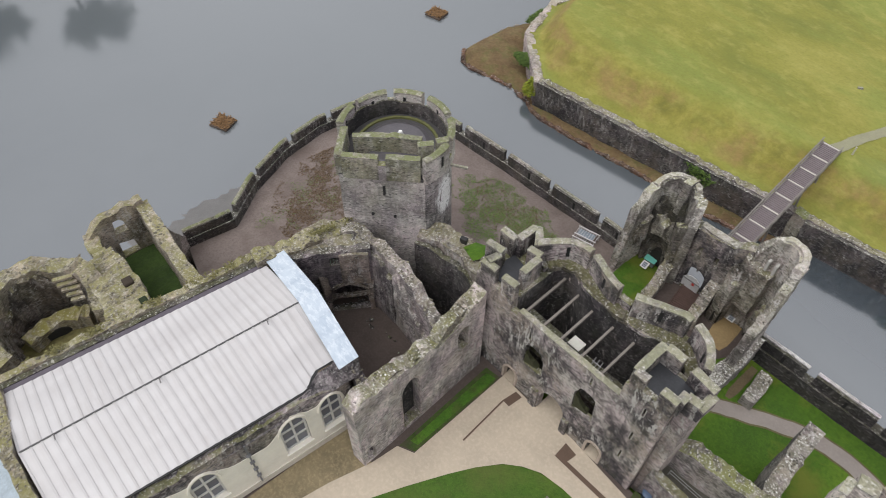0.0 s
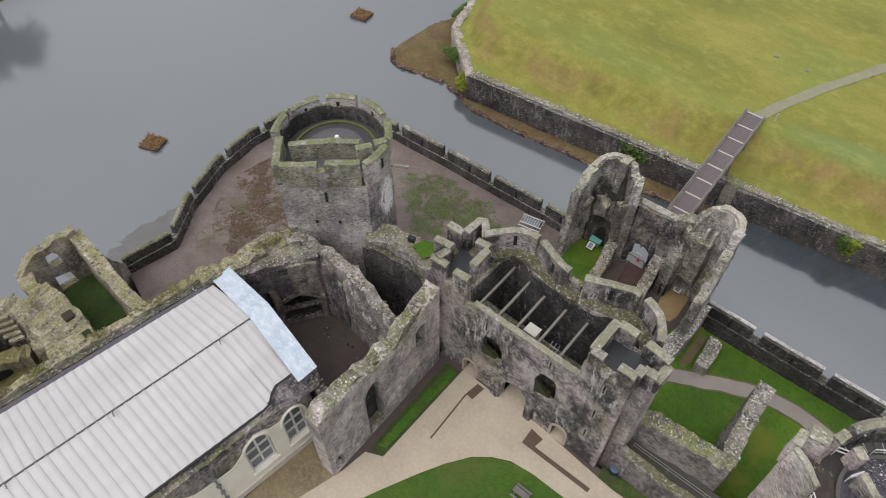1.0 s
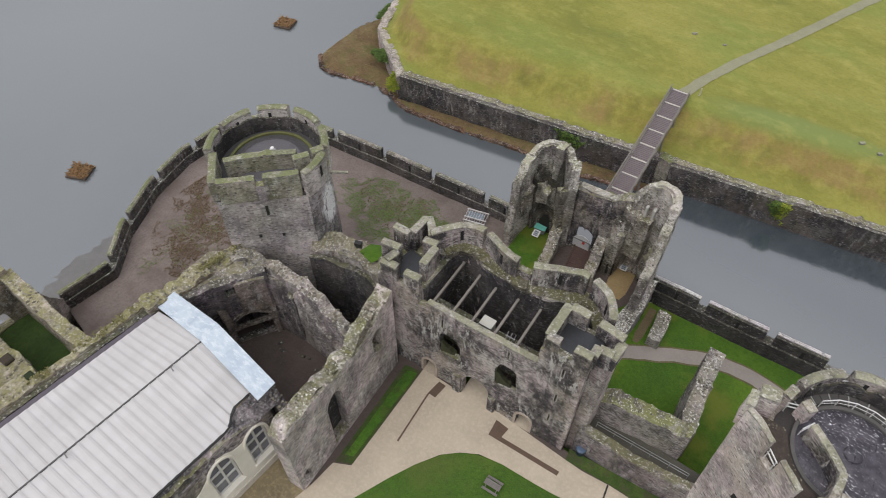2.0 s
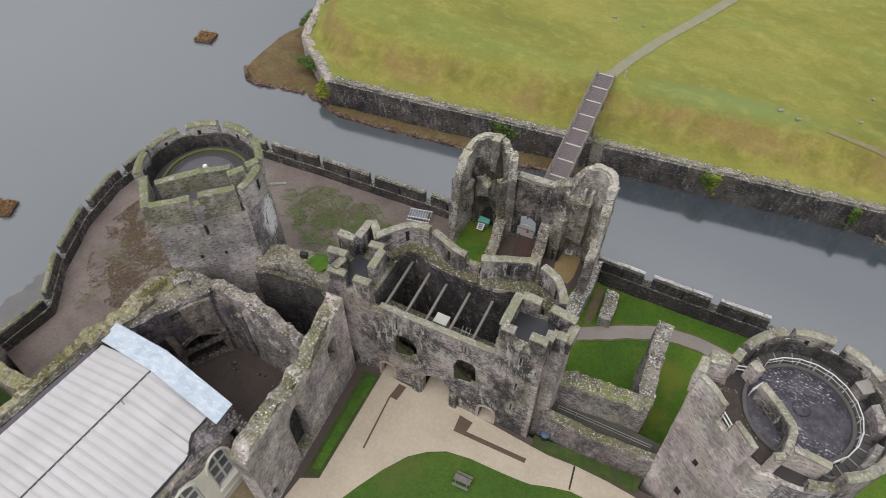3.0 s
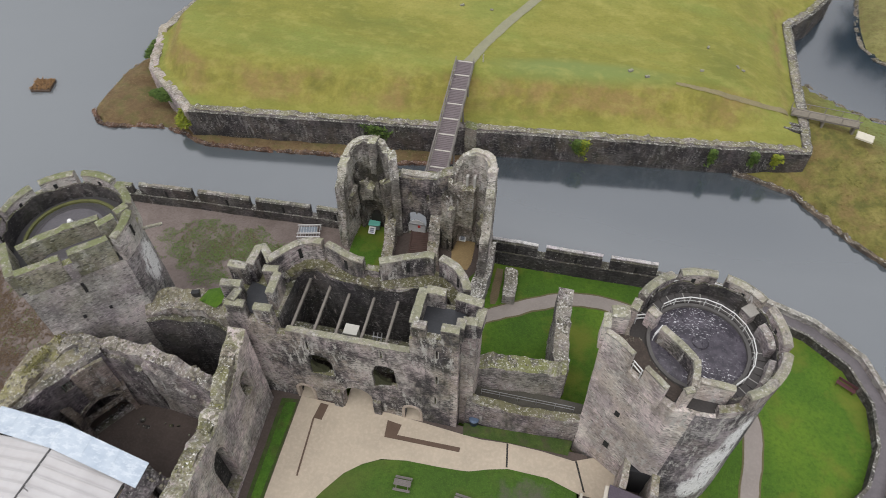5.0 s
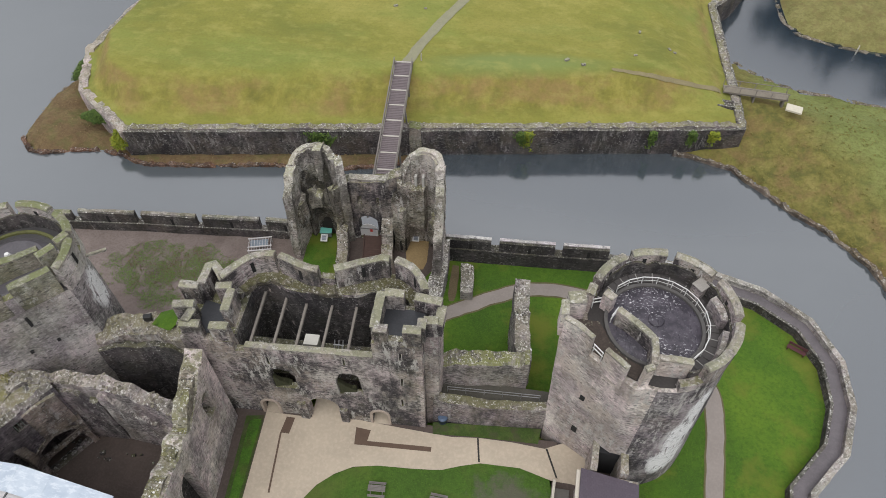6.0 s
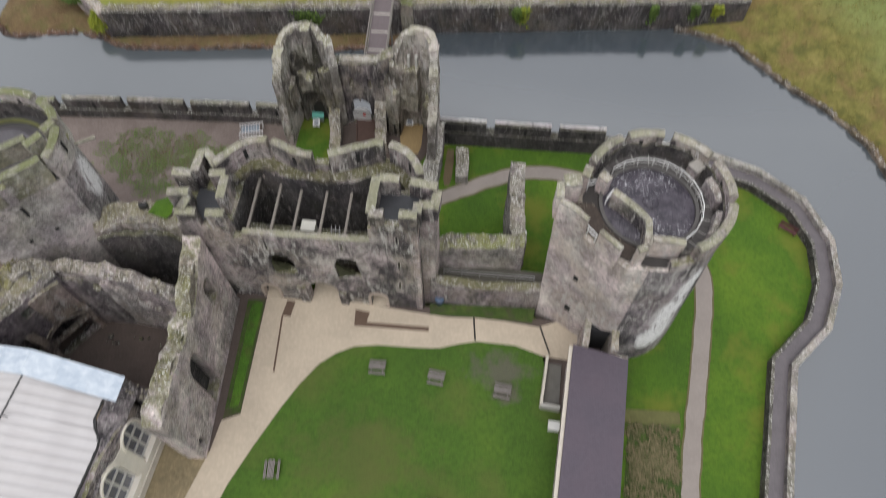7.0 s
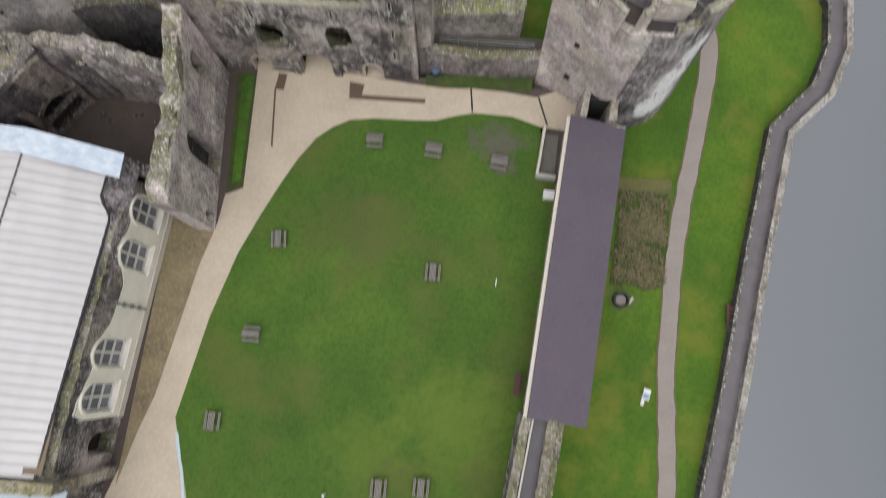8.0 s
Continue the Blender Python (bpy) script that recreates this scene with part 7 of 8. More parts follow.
drift = sl.ramp(sl.noise(sl.scaled(1, 1, 1), 0.25, 5.0, 0.6), [(0.35, 0.0), (0.7, 0.45)])
SLATE = sl.colour(sl.mix(drift, br.outputs[0], (0.115, 0.084, 0.105)))
sl.bump(br.outputs["Fac"], -0.2, 0.01)
for k in range(5):
    x0, x1 = -0.12 + k * 0.97, -0.12 + (k + 1) * 0.97 + 0.06
    z0, z1 = 5.0 - 0.24 * k, 5.0 - 0.24 * (k + 1) - 0.02
    bm = bmesh.new()
    vs = [bm.verts.new(v) for v in ((x0, -0.25, z0), (x1, -0.25, z1), (x1, 25.0, z1), (x0, 25.0, z0), (x0, -0.25, z0 - 0.12), (x1, -0.25, z1 - 0.12), (x1, 25.0, z1 - 0.12), (x0, 25.0, z0 - 0.12))]
    for f in ((0, 1, 2, 3), (4, 7, 6, 5), (0, 4, 5, 1), (1, 5, 6, 2), (2, 6, 7, 3), (3, 7, 4, 0)):
        bm.faces.new([vs[i] for i in f])
    bmesh.ops.recalc_face_normals(bm, faces=bm.faces[:])
    part("slate_course", bm, SLATE, sg, "purple roof slates")
part("verge_board", box(bmesh.new(), -0.44, -0.12, -0.2, 24.9, 4.6, 4.8, 0.02), plain("cream_board", (0.60, 0.55, 0.47), 0.25, 0.6), sg, "cream eaves board")
part("end_flashing", box(bmesh.new(), -0.2, 4.7, 24.95, 25.1, 3.7, 4.0), STONE_PALE, sg)

ent = thing("wall_tower_entry", at(), "pair of narrow walls leading to the dark tower doorway", "wall", "ruined walls", "structure")
part("cheek_wall", wall_run(bmesh.new(), [(8.75, 22.6), (9.0, 25.6)], 0.55, -0.2, 4.6, 0.15, 0.4, 0.06), STONE_PALE, ent)
part("cheek_wall", wall_run(bmesh.new(), [(11.2, 22.6), (11.3, 25.6)], 0.65, -2.2, 4.8, 0.2, 0.4, 0.06), RUBBLE, ent)
# a black block paints the shade inside the doorway
part("doorway", box(bmesh.new(), 9.05, 11.0, 24.35, 25.6, 0, 4.3), plain("doorway_shade", (0.02, 0.02, 0.022), 0.2, 0.95), ent)
part("threshold", box(bmesh.new(), 9.0, 11.0, 22.5, 24.4, -0.2, 0.05), EARTH, ent)

por = thing("porch_enclosure", at(), "low pale-topped wall round a sunken entrance beside the gallery", "wall", "ruined walls", "structure")
part("low_wall", wall_run(bmesh.new(), [(6.0, 22.7), (5.75, 18.1)], 0.22, 0, 1.05, 0, 0.5, 0.02), plain("cream_render", (0.60, 0.56, 0.48), 0.3, 0.8), por)
part("low_wall", wall_run(bmesh.new(), [(5.75, 18.15), (7.4, 18.1)], 0.3, 0, 1.05, 0, 0.5, 0.02), plain("grey_render", (0.42, 0.41, 0.38), 0.3, 0.8), por)
part("sunken_floor", box(bmesh.new(), 5.9, 7.4, 18.3, 22.3, 0.0, 0.12), plain("dark_floor", (0.15, 0.145, 0.13), 0.4, 0.6), por)
wb = thing("storage_box", at(7.0, 16.5, 0.05), "small white storage box against the gallery wall", "box")
part("box_body", box(bmesh.new(), -0.45, 0.45, -0.35, 0.35, 0, 0.7, 0.03), WHITE, wb)
part("lid", box(bmesh.new(), -0.5, 0.5, -0.4, 0.4, 0.7, 0.78, 0.02), WHITE, wb)

# dark drain slots and joints in the paving
SLOT = plain("rusty_drain_cover", (0.12, 0.078, 0.055), 0.4, 0.8, 1.5)
JOINT = plain("black_joint", (0.035, 0.033, 0.03), 0.2, 0.9)
for name, pts, mat, lab in (("drain_channel", [(-12.3, 25.1), (-12.1, 23.45), (-5.1, 23.85), (-5.1, 24.3), (-11.0, 23.95), (-10.9, 25.0)], SLOT, "rusty brown drain cover and channel set in the paving"), ("drain_channel", [(-18.5, 18.0), (-18.33, 18.0), (-18.95, 23.5), (-19.12, 23.5)], SLOT, "narrow brown drain channel set in the paving"), ("drain_cover", [(-19.1, 23.5), (-18.25, 23.5), (-18.15, 25.1), (-18.95, 25.1)], SLOT, "square brown drain cover set in the paving"),
                            ("expansion_joint", [(-1.15, 25.8), (-0.98, 25.8), (-0.6, 23.6), (-0.76, 23.6)], JOINT, "black joint across the paving"), ("expansion_joint", [(5.1, 25.8), (5.28, 25.8), (6.35, 23.2), (6.18, 23.2)], JOINT, "black joint across the paving")):
    tagged(part(name, flat(pts, 0.045), mat), lab, "drain", kind="structure")
binb = thing("rubbish_bin", at(-4.5, 26.95, 0.08, 15), "dark blue lidded bin on the grass verge", "bin")
part("bin_body", prism(bmesh.new(), arc(0, 0, 0.42, 0, 330, 11), 0, 0.8), plain("dark_blue_plastic", (0.02, 0.03, 0.05), 0.2, 0.4), binb)
part("lid", prism(bmesh.new(), arc(0, 0, 0.47, 0, 330, 11), 0.8, 0.98, 0.6), plain("blue_grey_lid", (0.09, 0.13, 0.2), 0.2, 0.35), binb)

# ---- picnic tables ----
SLAT = plain("grey_weathered_timber", (0.19, 0.172, 0.16), 0.35, 0.8, 3.0)


def picnic_table(m):
    m = m @ Matrix.Diagonal((0.84, 0.78, 0.98, 1))
    t = thing("picnic_table", m, "grey weathered wooden picnic table with fixed benches on the lawn", "picnic table", "picnic tables")
    for k in range(5):
        part("top_slat", box(bmesh.new(), -0.9, 0.9, -0.35 + k * 0.145, -0.22 + k * 0.145, 0.71, 0.755, 0.008), SLAT, t)
    for y in (-0.72, 0.72):
        for k in range(2):
            part("bench_slat", box(bmesh.new(), -0.9, 0.9, y - 0.14 + k * 0.145, y - 0.01 + k * 0.145, 0.42, 0.46, 0.008), SLAT, t)
    for x in (-0.62, 0.62):
        part("leg", beam(bmesh.new(), (x, -0.62, 0.0), (x, -0.2, 0.71), 0.07, 0.1), SLAT, t)
        part("leg", beam(bmesh.new(), (x, 0.62, 0.0), (x, 0.2, 0.71), 0.07, 0.1), SLAT, t)
        part("bearer", beam(bmesh.new(), (x, -0.86, 0.39), (x, 0.86, 0.39), 0.06, 0.09), SLAT, t)
    return t


def on_lawn(x, y):
    d = nearest(x, y, LAWN_EDGE)[0]
    return lawn_z(x, y, d)


TABLES = [(-9.1, 19.6, 4), (-3.7, 19.4, -3), (2.3, 19.0, -4), (-16.2, 9.5, 98), (-2.3, 8.3, 92), (-17.1, 1.0, 2), (-19.1, -6.6, 92), (-4.4, -10.2, 93), (-0.9, -9.7, 92)]
proto = None
for x, y, a in TABLES:
    m = at(x, y, on_lawn(x, y) - 0.01, a)
    proto = picnic_table(m) if proto is None else (copy_thing(proto, m) and proto)


def bench(m):
    t = thing("park_bench", m, "dark red slatted bench beside the wall", "bench", "benches")
    red = plain("dark_red_paint", (0.10, 0.035, 0.04), 0.3, 0.6, 3.0)
    for k in range(4):
        part("seat_slat", box(bmesh.new(), -0.95, 0.95, -0.22 + k * 0.12, -0.12 + k * 0.12, 0.42, 0.46), red, t)
    for k in range(3):
        part("back_slat", box(bmesh.new(), -0.95, 0.95, 0.27, 0.31, 0.55 + k * 0.14, 0.65 + k * 0.14), red, t)
    for x in (-0.8, 0.8):
        part("leg", box(bmesh.new(), x - 0.04, x + 0.04, -0.2, -0.12, 0, 0.42), red, t)
        part("leg", box(bmesh.new(), x - 0.04, x + 0.04, 0.24, 0.32, 0, 0.95), red, t)
    return t


b0 = bench(at(24.35, 8.2, -1.98, -86))
copy_thing(b0, at(29.9, 41.0, -1.98, -28))
copy_thing(b0, at(6.05, -0.3, 0.05, -92))

stk = thing("marker_peg", at(3.3, 8.2, 0.05), "thin white marker peg in the lawn", "peg")
part("peg", box(bmesh.new(), -0.05, 0.05, -0.35, 0.35, 0.0, 0.12, 0.02), WHITE, stk)
post2 = thing("lamp_bollard", at(-8.8, -11.3, 0.05), "small pale bollard on the lawn", "bollard")
part("bollard", prism(bmesh.new(), arc(0, 0, 0.12, 0, 330, 11), 0, 0.9), WHITE, post2)

sgn = thing("terrace_sign", at(17.5, 0.3, -1.98, 80) @ Matrix.Diagonal((0.8, 0.7, 1, 1)), "white information sign beside the path", "sign", "information boards")
part("panel", box(bmesh.new(), -0.6, 0.6, -0.45, 0.45, 0.7, 0.78, 0.02), WHITE, sgn)
part("printed_sheet", box(bmesh.new(), -0.5, 0.1, -0.35, 0.35, 0.782, 0.79), plain("blue_print", (0.2, 0.33, 0.45), 0.3, 0.4), sgn)
part("foot", box(bmesh.new(), -0.1, 0.1, -0.1, 0.1, 0, 0.7), WHITE, sgn)
part("foot_plate", box(bmesh.new(), -1.25, -0.55, -0.2, 0.2, 0.0, 0.12), WHITE, sgn)

# timber pen of pale pallets by the moat wall
pen = thing("timber_pen", at(-28.7, 45.5, -1.98, 16), "low pen of pale pallets beside the terrace wall", "pen")
PALE = plain("pale_timber", (0.56, 0.54, 0.53), 0.3, 0.8, 3.0)
for k in range(9):
    part("slat", box(bmesh.new(), -1.25 + k * 0.31, -1.21 + k * 0.31, -0.85, 0.85, 0.85, 0.9), PALE, pen)
for y in (-0.9, -0.35, 0.9):
    part("rail", box(bmesh.new(), -1.35, 1.35, y - 0.06, y + 0.06, 0.8, 0.92), PALE if y > -0.5 or y < -0.8 else plain("red_brown_rail", (0.22, 0.12, 0.10), 0.3), pen)
part("tarpaulin", box(bmesh.new(), -1.1, 0.9, -0.3, 0.7, 0.7, 0.8), plain("blue_grey_sheet", (0.2, 0.24, 0.28), 0.3, 0.6), pen)
for x in (-1.25, 1.25):
    for y in (-0.85, 0.85):
        part("leg", box(bmesh.new(), x - 0.05, x + 0.05, y - 0.05, y + 0.05, 0, 0.76), PALE, pen)
gt = thing("metal_gate", at(-20.15, 33.2, 12.9, 10), "small metal gate in the parapet gap", "gate")
for k in range(4):
    part("bar", box(bmesh.new(), -0.4 + k * 0.25, -0.35 + k * 0.25, -0.03, 0.03, 0, 1.6), STEEL, gt)
part("top_bar", box(bmesh.new(), -0.42, 0.42, -0.03, 0.03, 1.55, 1.62), STEEL, gt)

# ---- footbridge to the western island ----
br = thing("footbridge", at(-15.8, 50.2, 0.6, 4.4) @ Matrix.Diagonal((0.78, 1, 1, 1)), "long timber footbridge with pale non-slip battens", "footbridge")
LEN, DROP = 26.6, 2.0
PLANK = plain("purple_grey_planks", (0.175, 0.145, 0.15), 0.35, 0.8, 2.5)
pl = None
NPL = 90
for k in range(NPL):
    mm = at(0, (k + 0.5) * LEN / NPL, DROP * (k + 0.5) / NPL)
    if pl is None:
        pl = part("plank", box(bmesh.new(), -1.4, 1.4, -0.135, 0.135, -0.06, 0.0, 0.01), PLANK, br)
        pl.matrix_basis = mm
    else:
        shared("plank", pl, mm, br)
BAT = plain("pale_nonslip_batten", (0.50, 0.47, 0.42), 0.2, 0.7, 2.0)
for k in range(10):
    y = 1.6 + k * 2.75
    part("batten", box(bmesh.new(), -1.3, 1.3, y - 0.11, y + 0.11, DROP * y / LEN + 0.0, DROP * y / LEN + 0.05), BAT, br)
OAK = plain("grey_oak", (0.22, 0.20, 0.18), 0.35, 0.8, 2.0)
for x in (-1.5, 1.5):
    part("side_beam", beam(bmesh.new(), (x, 0, -0.15), (x, LEN, DROP - 0.15), 0.16, 0.4), OAK, br)
    part("handrail", beam(bmesh.new(), (x * 1.03, 0, 1.05), (x * 1.03, LEN - 0.6, DROP + 1.0), 0.14, 0.1), OAK, br)
    part("mid_rail", beam(bmesh.new(), (x * 1.03, 0, 0.55), (x * 1.03, LEN - 0.6, DROP + 0.5), 0.06, 0.1), OAK, br)
    for k in range(11):
        y = 0.2 + k * 2.55
        part("rail_post", box(bmesh.new(), x * 1.03 - 0.06, x * 1.03 + 0.06, y - 0.06, y + 0.06, DROP * y / LEN - 0.3, DROP * y / LEN + 1.05), OAK, br)
for y, zf in ((6.0, -8.0), (12.0, -8.0), (18.5, -2.6), (22.5, -1.9)):
    for x in (-1.2, 1.2):
        part("trestle_leg", beam(bmesh.new(), (x * 1.25, y, zf), (x, y, DROP * y / LEN - 0.2), 0.25), OAK, br)
    part("trestle_brace", beam(bmesh.new(), (-1.4, y, zf + 1.2), (1.2, y, DROP * y / LEN - 0.4), 0.14), OAK, br)
    part("trestle_head", beam(bmesh.new(), (-1.6, y, DROP * y / LEN - 0.3), (1.6, y, DROP * y / LEN - 0.3), 0.25), OAK, br)


def meadow_z(x, y):
    return horn_z(x, y, nearest(x, y, HORN)[0])


HPATH = [(-17.6, 75.6), (-17.1, 78.3), (-15.9, 82.6), (-13.6, 88.0), (-9.1, 99.3), (-4.0, 112.0), (2.0, 130.0)]
tagged(part("meadow_path", strip(HPATH, [1.7, 1.5, 1.45, 1.45, 1.5, 1.5, 1.5], meadow_z, 0.07), plain("worn_grey_track", (0.27, 0.262, 0.17), 0.3, 0.9, 0.8)), "worn grey path across the meadow", "path", kind="structure")
TRACK = [(9.6, 79.9), (12.6, 79.6), (15.5, 79.75), (18.4, 80.2), (21.2, 80.8), (23.9, 81.4), (26.6, 82.1)]
tagged(part("meadow_track", strip(TRACK, [0.3, 0.5, 0.55, 0.6, 0.65, 0.75, 0.8], meadow_z, 0.07), plain("worn_turf_track", (0.24, 0.205, 0.11), 0.4, 0.9, 0.8)), "faint worn track along the bank", "path", kind="structure")

ab = thing("bridge_abutment", at(-14.9, 68.6, 0, 9), "mossy stone pier of the footbridge against the island wall", "pier", kind="structure")
part("pier_body", wall_run(bmesh.new(), [(-0.75, -0.5), (0.75, -0.5)], 1.5, -8.0, -0.9, 0.3, 0.4, 0.14, seed=66.0), masonry("mossy_pier_masonry", (0.09, 0.085, 0.06), (0.33, 0.31, 0.24), 0.5, 0.5, 0.9, moss_col=(0.14, 0.16, 0.05), lichen=0.5), ab)

# small bridge to the north bank
b2 = thing("plank_bridge", at(26.2, 82.4, -1.0, -4.0), "narrow plank bridge with thin rails to the next bank", "footbridge")
DECK = plain("worn_deck", (0.255, 0.225, 0.18), 0.45, 0.85, 1.5)
deck = None
for k in range(43):
    mm = at(0.1 + k * 0.2, 0, 0)
    if deck is None:
        deck = part("deck_board", box(bmesh.new(), -0.09, 0.09, -0.75, 0.75, -0.08, 0.0), DECK, b2)
        deck.matrix_basis = mm
    else:
        shared("deck_board", deck, mm, b2)
for y in (-0.6, 0.6):
    part("bearer", box(bmesh.new(), 0, 8.6, y - 0.1, y + 0.1, -0.3, -0.08), OAK, b2)
for y in (-0.75, 0.75):
    part("rail", beam(bmesh.new(), (0, y, 0.9), (8.6, y, 0.9), 0.07), OAK, b2)
    for k in range(5):
        part("rail_post", box(bmesh.new(), k * 2.1 - 0.04, k * 2.1 + 0.04, y - 0.04, y + 0.04, -0.1, 0.9), OAK, b2)
for x in (1.6, 4.3, 8.2):
    part("pier", box(bmesh.new(), x - 0.1, x + 0.1, -0.6, 0.6, -3.0, -0.3), OAK, b2)
part("end_slab", box(bmesh.new(), 8.5, 10.6, -0.75, 0.7, -0.25, 0.02, 0.02, pose(0, 0, 0, 0, 0, -14)), plain("cream_slab", (0.62, 0.58, 0.47), 0.2, 0.8), b2, "pale cream end slab")
stp = thing("stone_steps", at(26.3, 79.8, -1.8, -5), "dark sunken steps in the corner of the bank wall", "steps")
part("pit_wall", box(bmesh.new(), -1.0, 1.4, -0.9, -0.6, -0.3, 0.45, 0.04), REVET, stp)
for k in range(3):
    part("step", box(bmesh.new(), -0.9, 1.2, -0.6 + k * 0.4, -0.2 + k * 0.4, -0.6, 0.05 + k * 0.17, 0.02), REVET, stp)

fl = thing("floodlight", at(-30.2, 27.7, 9.9, 20), "small dark floodlight on the broken curtain", "floodlight")
part("housing", box(bmesh.new(), -0.35, 0.35, -0.22, 0.22, 0.25, 0.7, 0.04), plain("black_housing", (0.02, 0.02, 0.02), 0.2, 0.5), fl)
part("bracket", box(bmesh.new(), -0.3, 0.3, -0.08, 0.08, -0.1, 0.25), plain("black_bracket", (0.03, 0.03, 0.03), 0.2, 0.5), fl)
mp = thing("marker_post", at(-15.6, 77.6, meadow_z(-15.6, 77.6) - 0.1), "pale wooden post beside the meadow path", "post")
part("post", box(bmesh.new(), -0.07, 0.07, -0.07, 0.07, 0, 1.3, 0.02), plain("pale_post", (0.5, 0.48, 0.42), 0.3), mp)
rnd = random.Random(8)
for x, y in ((4.1, 80.4), (6.4, 80.0), (13.4, 83.1), (19.1, 86.0), (18.3, 86.3), (14.1, 89.0), (-21.6, 89.5), (-17.1, 89.4)):
    st = thing("meadow_stone", at(x, y, meadow_z(x, y) - 0.05, rnd.uniform(0, 180)), "small grey stone lying in the meadow", "stone", "meadow stones")
    r = rnd.uniform(0.2, 0.32)
    part("stone", wall_run(bmesh.new(), [(-r, 0), (r, 0)], r * 1.2, -0.1, r, 0.1, 0.2, 0.08, seed=x), COPING, st)

# ---- banks, spit and islets in the lake ----
def bank_z(lo, hi, w):
    return lambda x, y, d: -6.6 + (lo + 6.6) * smooth(0, 0.9, d) + (hi - lo) * smooth(0.8, w, d) + 0.15 * noise.noise((x / 2, y / 2, 3)) * smooth(0, 2, d)


def bank_grass():
    """Rough olive and rusty grass on the slope to the shore, mown green turf on the level above it."""
    m = Nodes("mixed_bank_grass", 0.95)
    n = m.tree.nodes.new("ShaderNodeVectorMath")
    n.operation = "DOT_PRODUCT"
    m.link(m.pos, n.inputs[0])
    n.inputs[1].default_value = (0.885, 0.466, 0.0)
    wander = m.math("MULTIPLY", m.noise(m.scaled(1, 1, 1), 0.16, 6.0, 0.62), 9.0)
    k = m.ramp(m.math("MULTIPLY", m.math("ADD", n.outputs["Value"], wander), 0.01), [(0.725, 0.0), (0.785, 1.0)])
    b = m.noise(m.scaled(1, 1, 1, 4.0), 0.5, 7.0, 0.66)
    rough = m.ramp(b, [(0.36, (0.115, 0.115, 0.028)), (0.5, (0.185, 0.17, 0.042)), (0.64, (0.25, 0.215, 0.065))])
    rusty = m.ramp(m.noise(m.scaled(1, 1, 1, 17.0), 0.3, 6.0, 0.62), [(0.47, 0.0), (0.62, 0.75)])
    rough = m.mix(rusty, rough, (0.205, 0.135, 0.055))
    lush = m.ramp(m.noise(m.scaled(1, 1, 1, 8.0), 0.22, 6.0, 0.6), [(0.36, (0.155, 0.185, 0.045)), (0.6, (0.215, 0.25, 0.075))])
    col = m.mix(k, rough, lush)
    fine = m.noise(m.scaled(1, 1, 1, 2.0), 2.4, 5.0, 0.72)
    col = m.mix(m.ramp(fine, [(0.38, 0.45), (0.55, 0.0)]), col, (0.085, 0.08, 0.02))
    m.bump(fine, 0.9, 0.22)
    return m.colour(col)


NBANK = [(20.0, 73.2), (23.0, 72.9), (25.2, 72.1), (27.8, 71.5), (29.2, 69.8), (31.7, 67.5), (35.1, 64.2), (38.3, 62.0), (40.5, 59.5), (42.6, 56.9), (44.2, 52.6), (50, 42), (80, 20), (110, 60), (75, 80), (52, 87.7), (45.5, 89.0), (38.9, 90.2), (35.5, 91.9), (33.0, 93.6), (30.3, 95.6), (20.0, 99.0), (16, 77.0)]
tagged(part("north_bank", patch(NBANK, bank_z(-5.3, -2.0, 13), 1.2), bank_grass(), smooth=True), "rough grassy bank with a stony edge", "bank", kind="structure")
SHORE = masonry("grey_brown_shore", (0.05, 0.043, 0.034), (0.20, 0.17, 0.13), 0.4, 0.2, 0.3, moss_col=(0.15, 0.13, 0.05), lichen=0.4)
part_edge = wall_run(bmesh.new(), NBANK[:13], 0.6, -7.5, -5.5, 0.5, 0.5, 0.25, seed=71.0, rag_size=0.8)
tagged(part("bank_edge", part_edge, masonry("stony_shore", (0.035, 0.028, 0.022), (0.17, 0.135, 0.09), 0.4, 0.2, 0.3, moss_col=(0.16, 0.12, 0.05), lichen=0.6)), "stony crumbling edge of the bank", "bank", kind="structure")
part_edge = wall_run(bmesh.new(), NBANK[14:21], 0.7, -7.5, -5.95, 0.2, 0.5, 0.2, seed=72.0, rag_size=0.8)
tagged(part("bank_edge", part_edge, SHORE), "dark stony edge of the bank", "bank", kind="structure")
FBANK = [(42.0, 134.0), (40.1, 121.0), (39.4, 113.4), (39.8, 108.2), (41.9, 104.7), (46.5, 102.8), (52.5, 101.4), (60.0, 100.6), (90, 95), (120, 140), (60, 160)]
tagged(part("far_bank", patch(FBANK, bank_z(-5.2, -3.0, 8), 1.6), turf("pale_far_turf", [(0.17, 0.155, 0.05), (0.235, 0.22, 0.075), (0.29, 0.27, 0.10)], 0.35, 1.8, 0.2, (0.20, 0.15, 0.06), 0.6), smooth=True), "far grassy bank across the water", "bank", kind="structure")
tagged(part("bank_edge", wall_run(bmesh.new(), FBANK[:9], 0.7, -7.5, -5.95, 0.2, 0.6, 0.2, seed=73.0), SHORE), "dark stony edge of the far bank", "bank", kind="structure")
bm = beam(beam(bmesh.new(), (0, 0, -1.0), (0, 0, 0.75), 0.16), (0.05, 0.0, 0.6), (0.4, 0.9, 0.7), 0.13)
tagged(part("mooring_post", bm, plain("bleached_timber", (0.46, 0.43, 0.38), 0.3, 0.8, 2.0)), "bleached timber post and rail at the water edge", "post").matrix_basis = at(49.6, 100.9, -5.6)

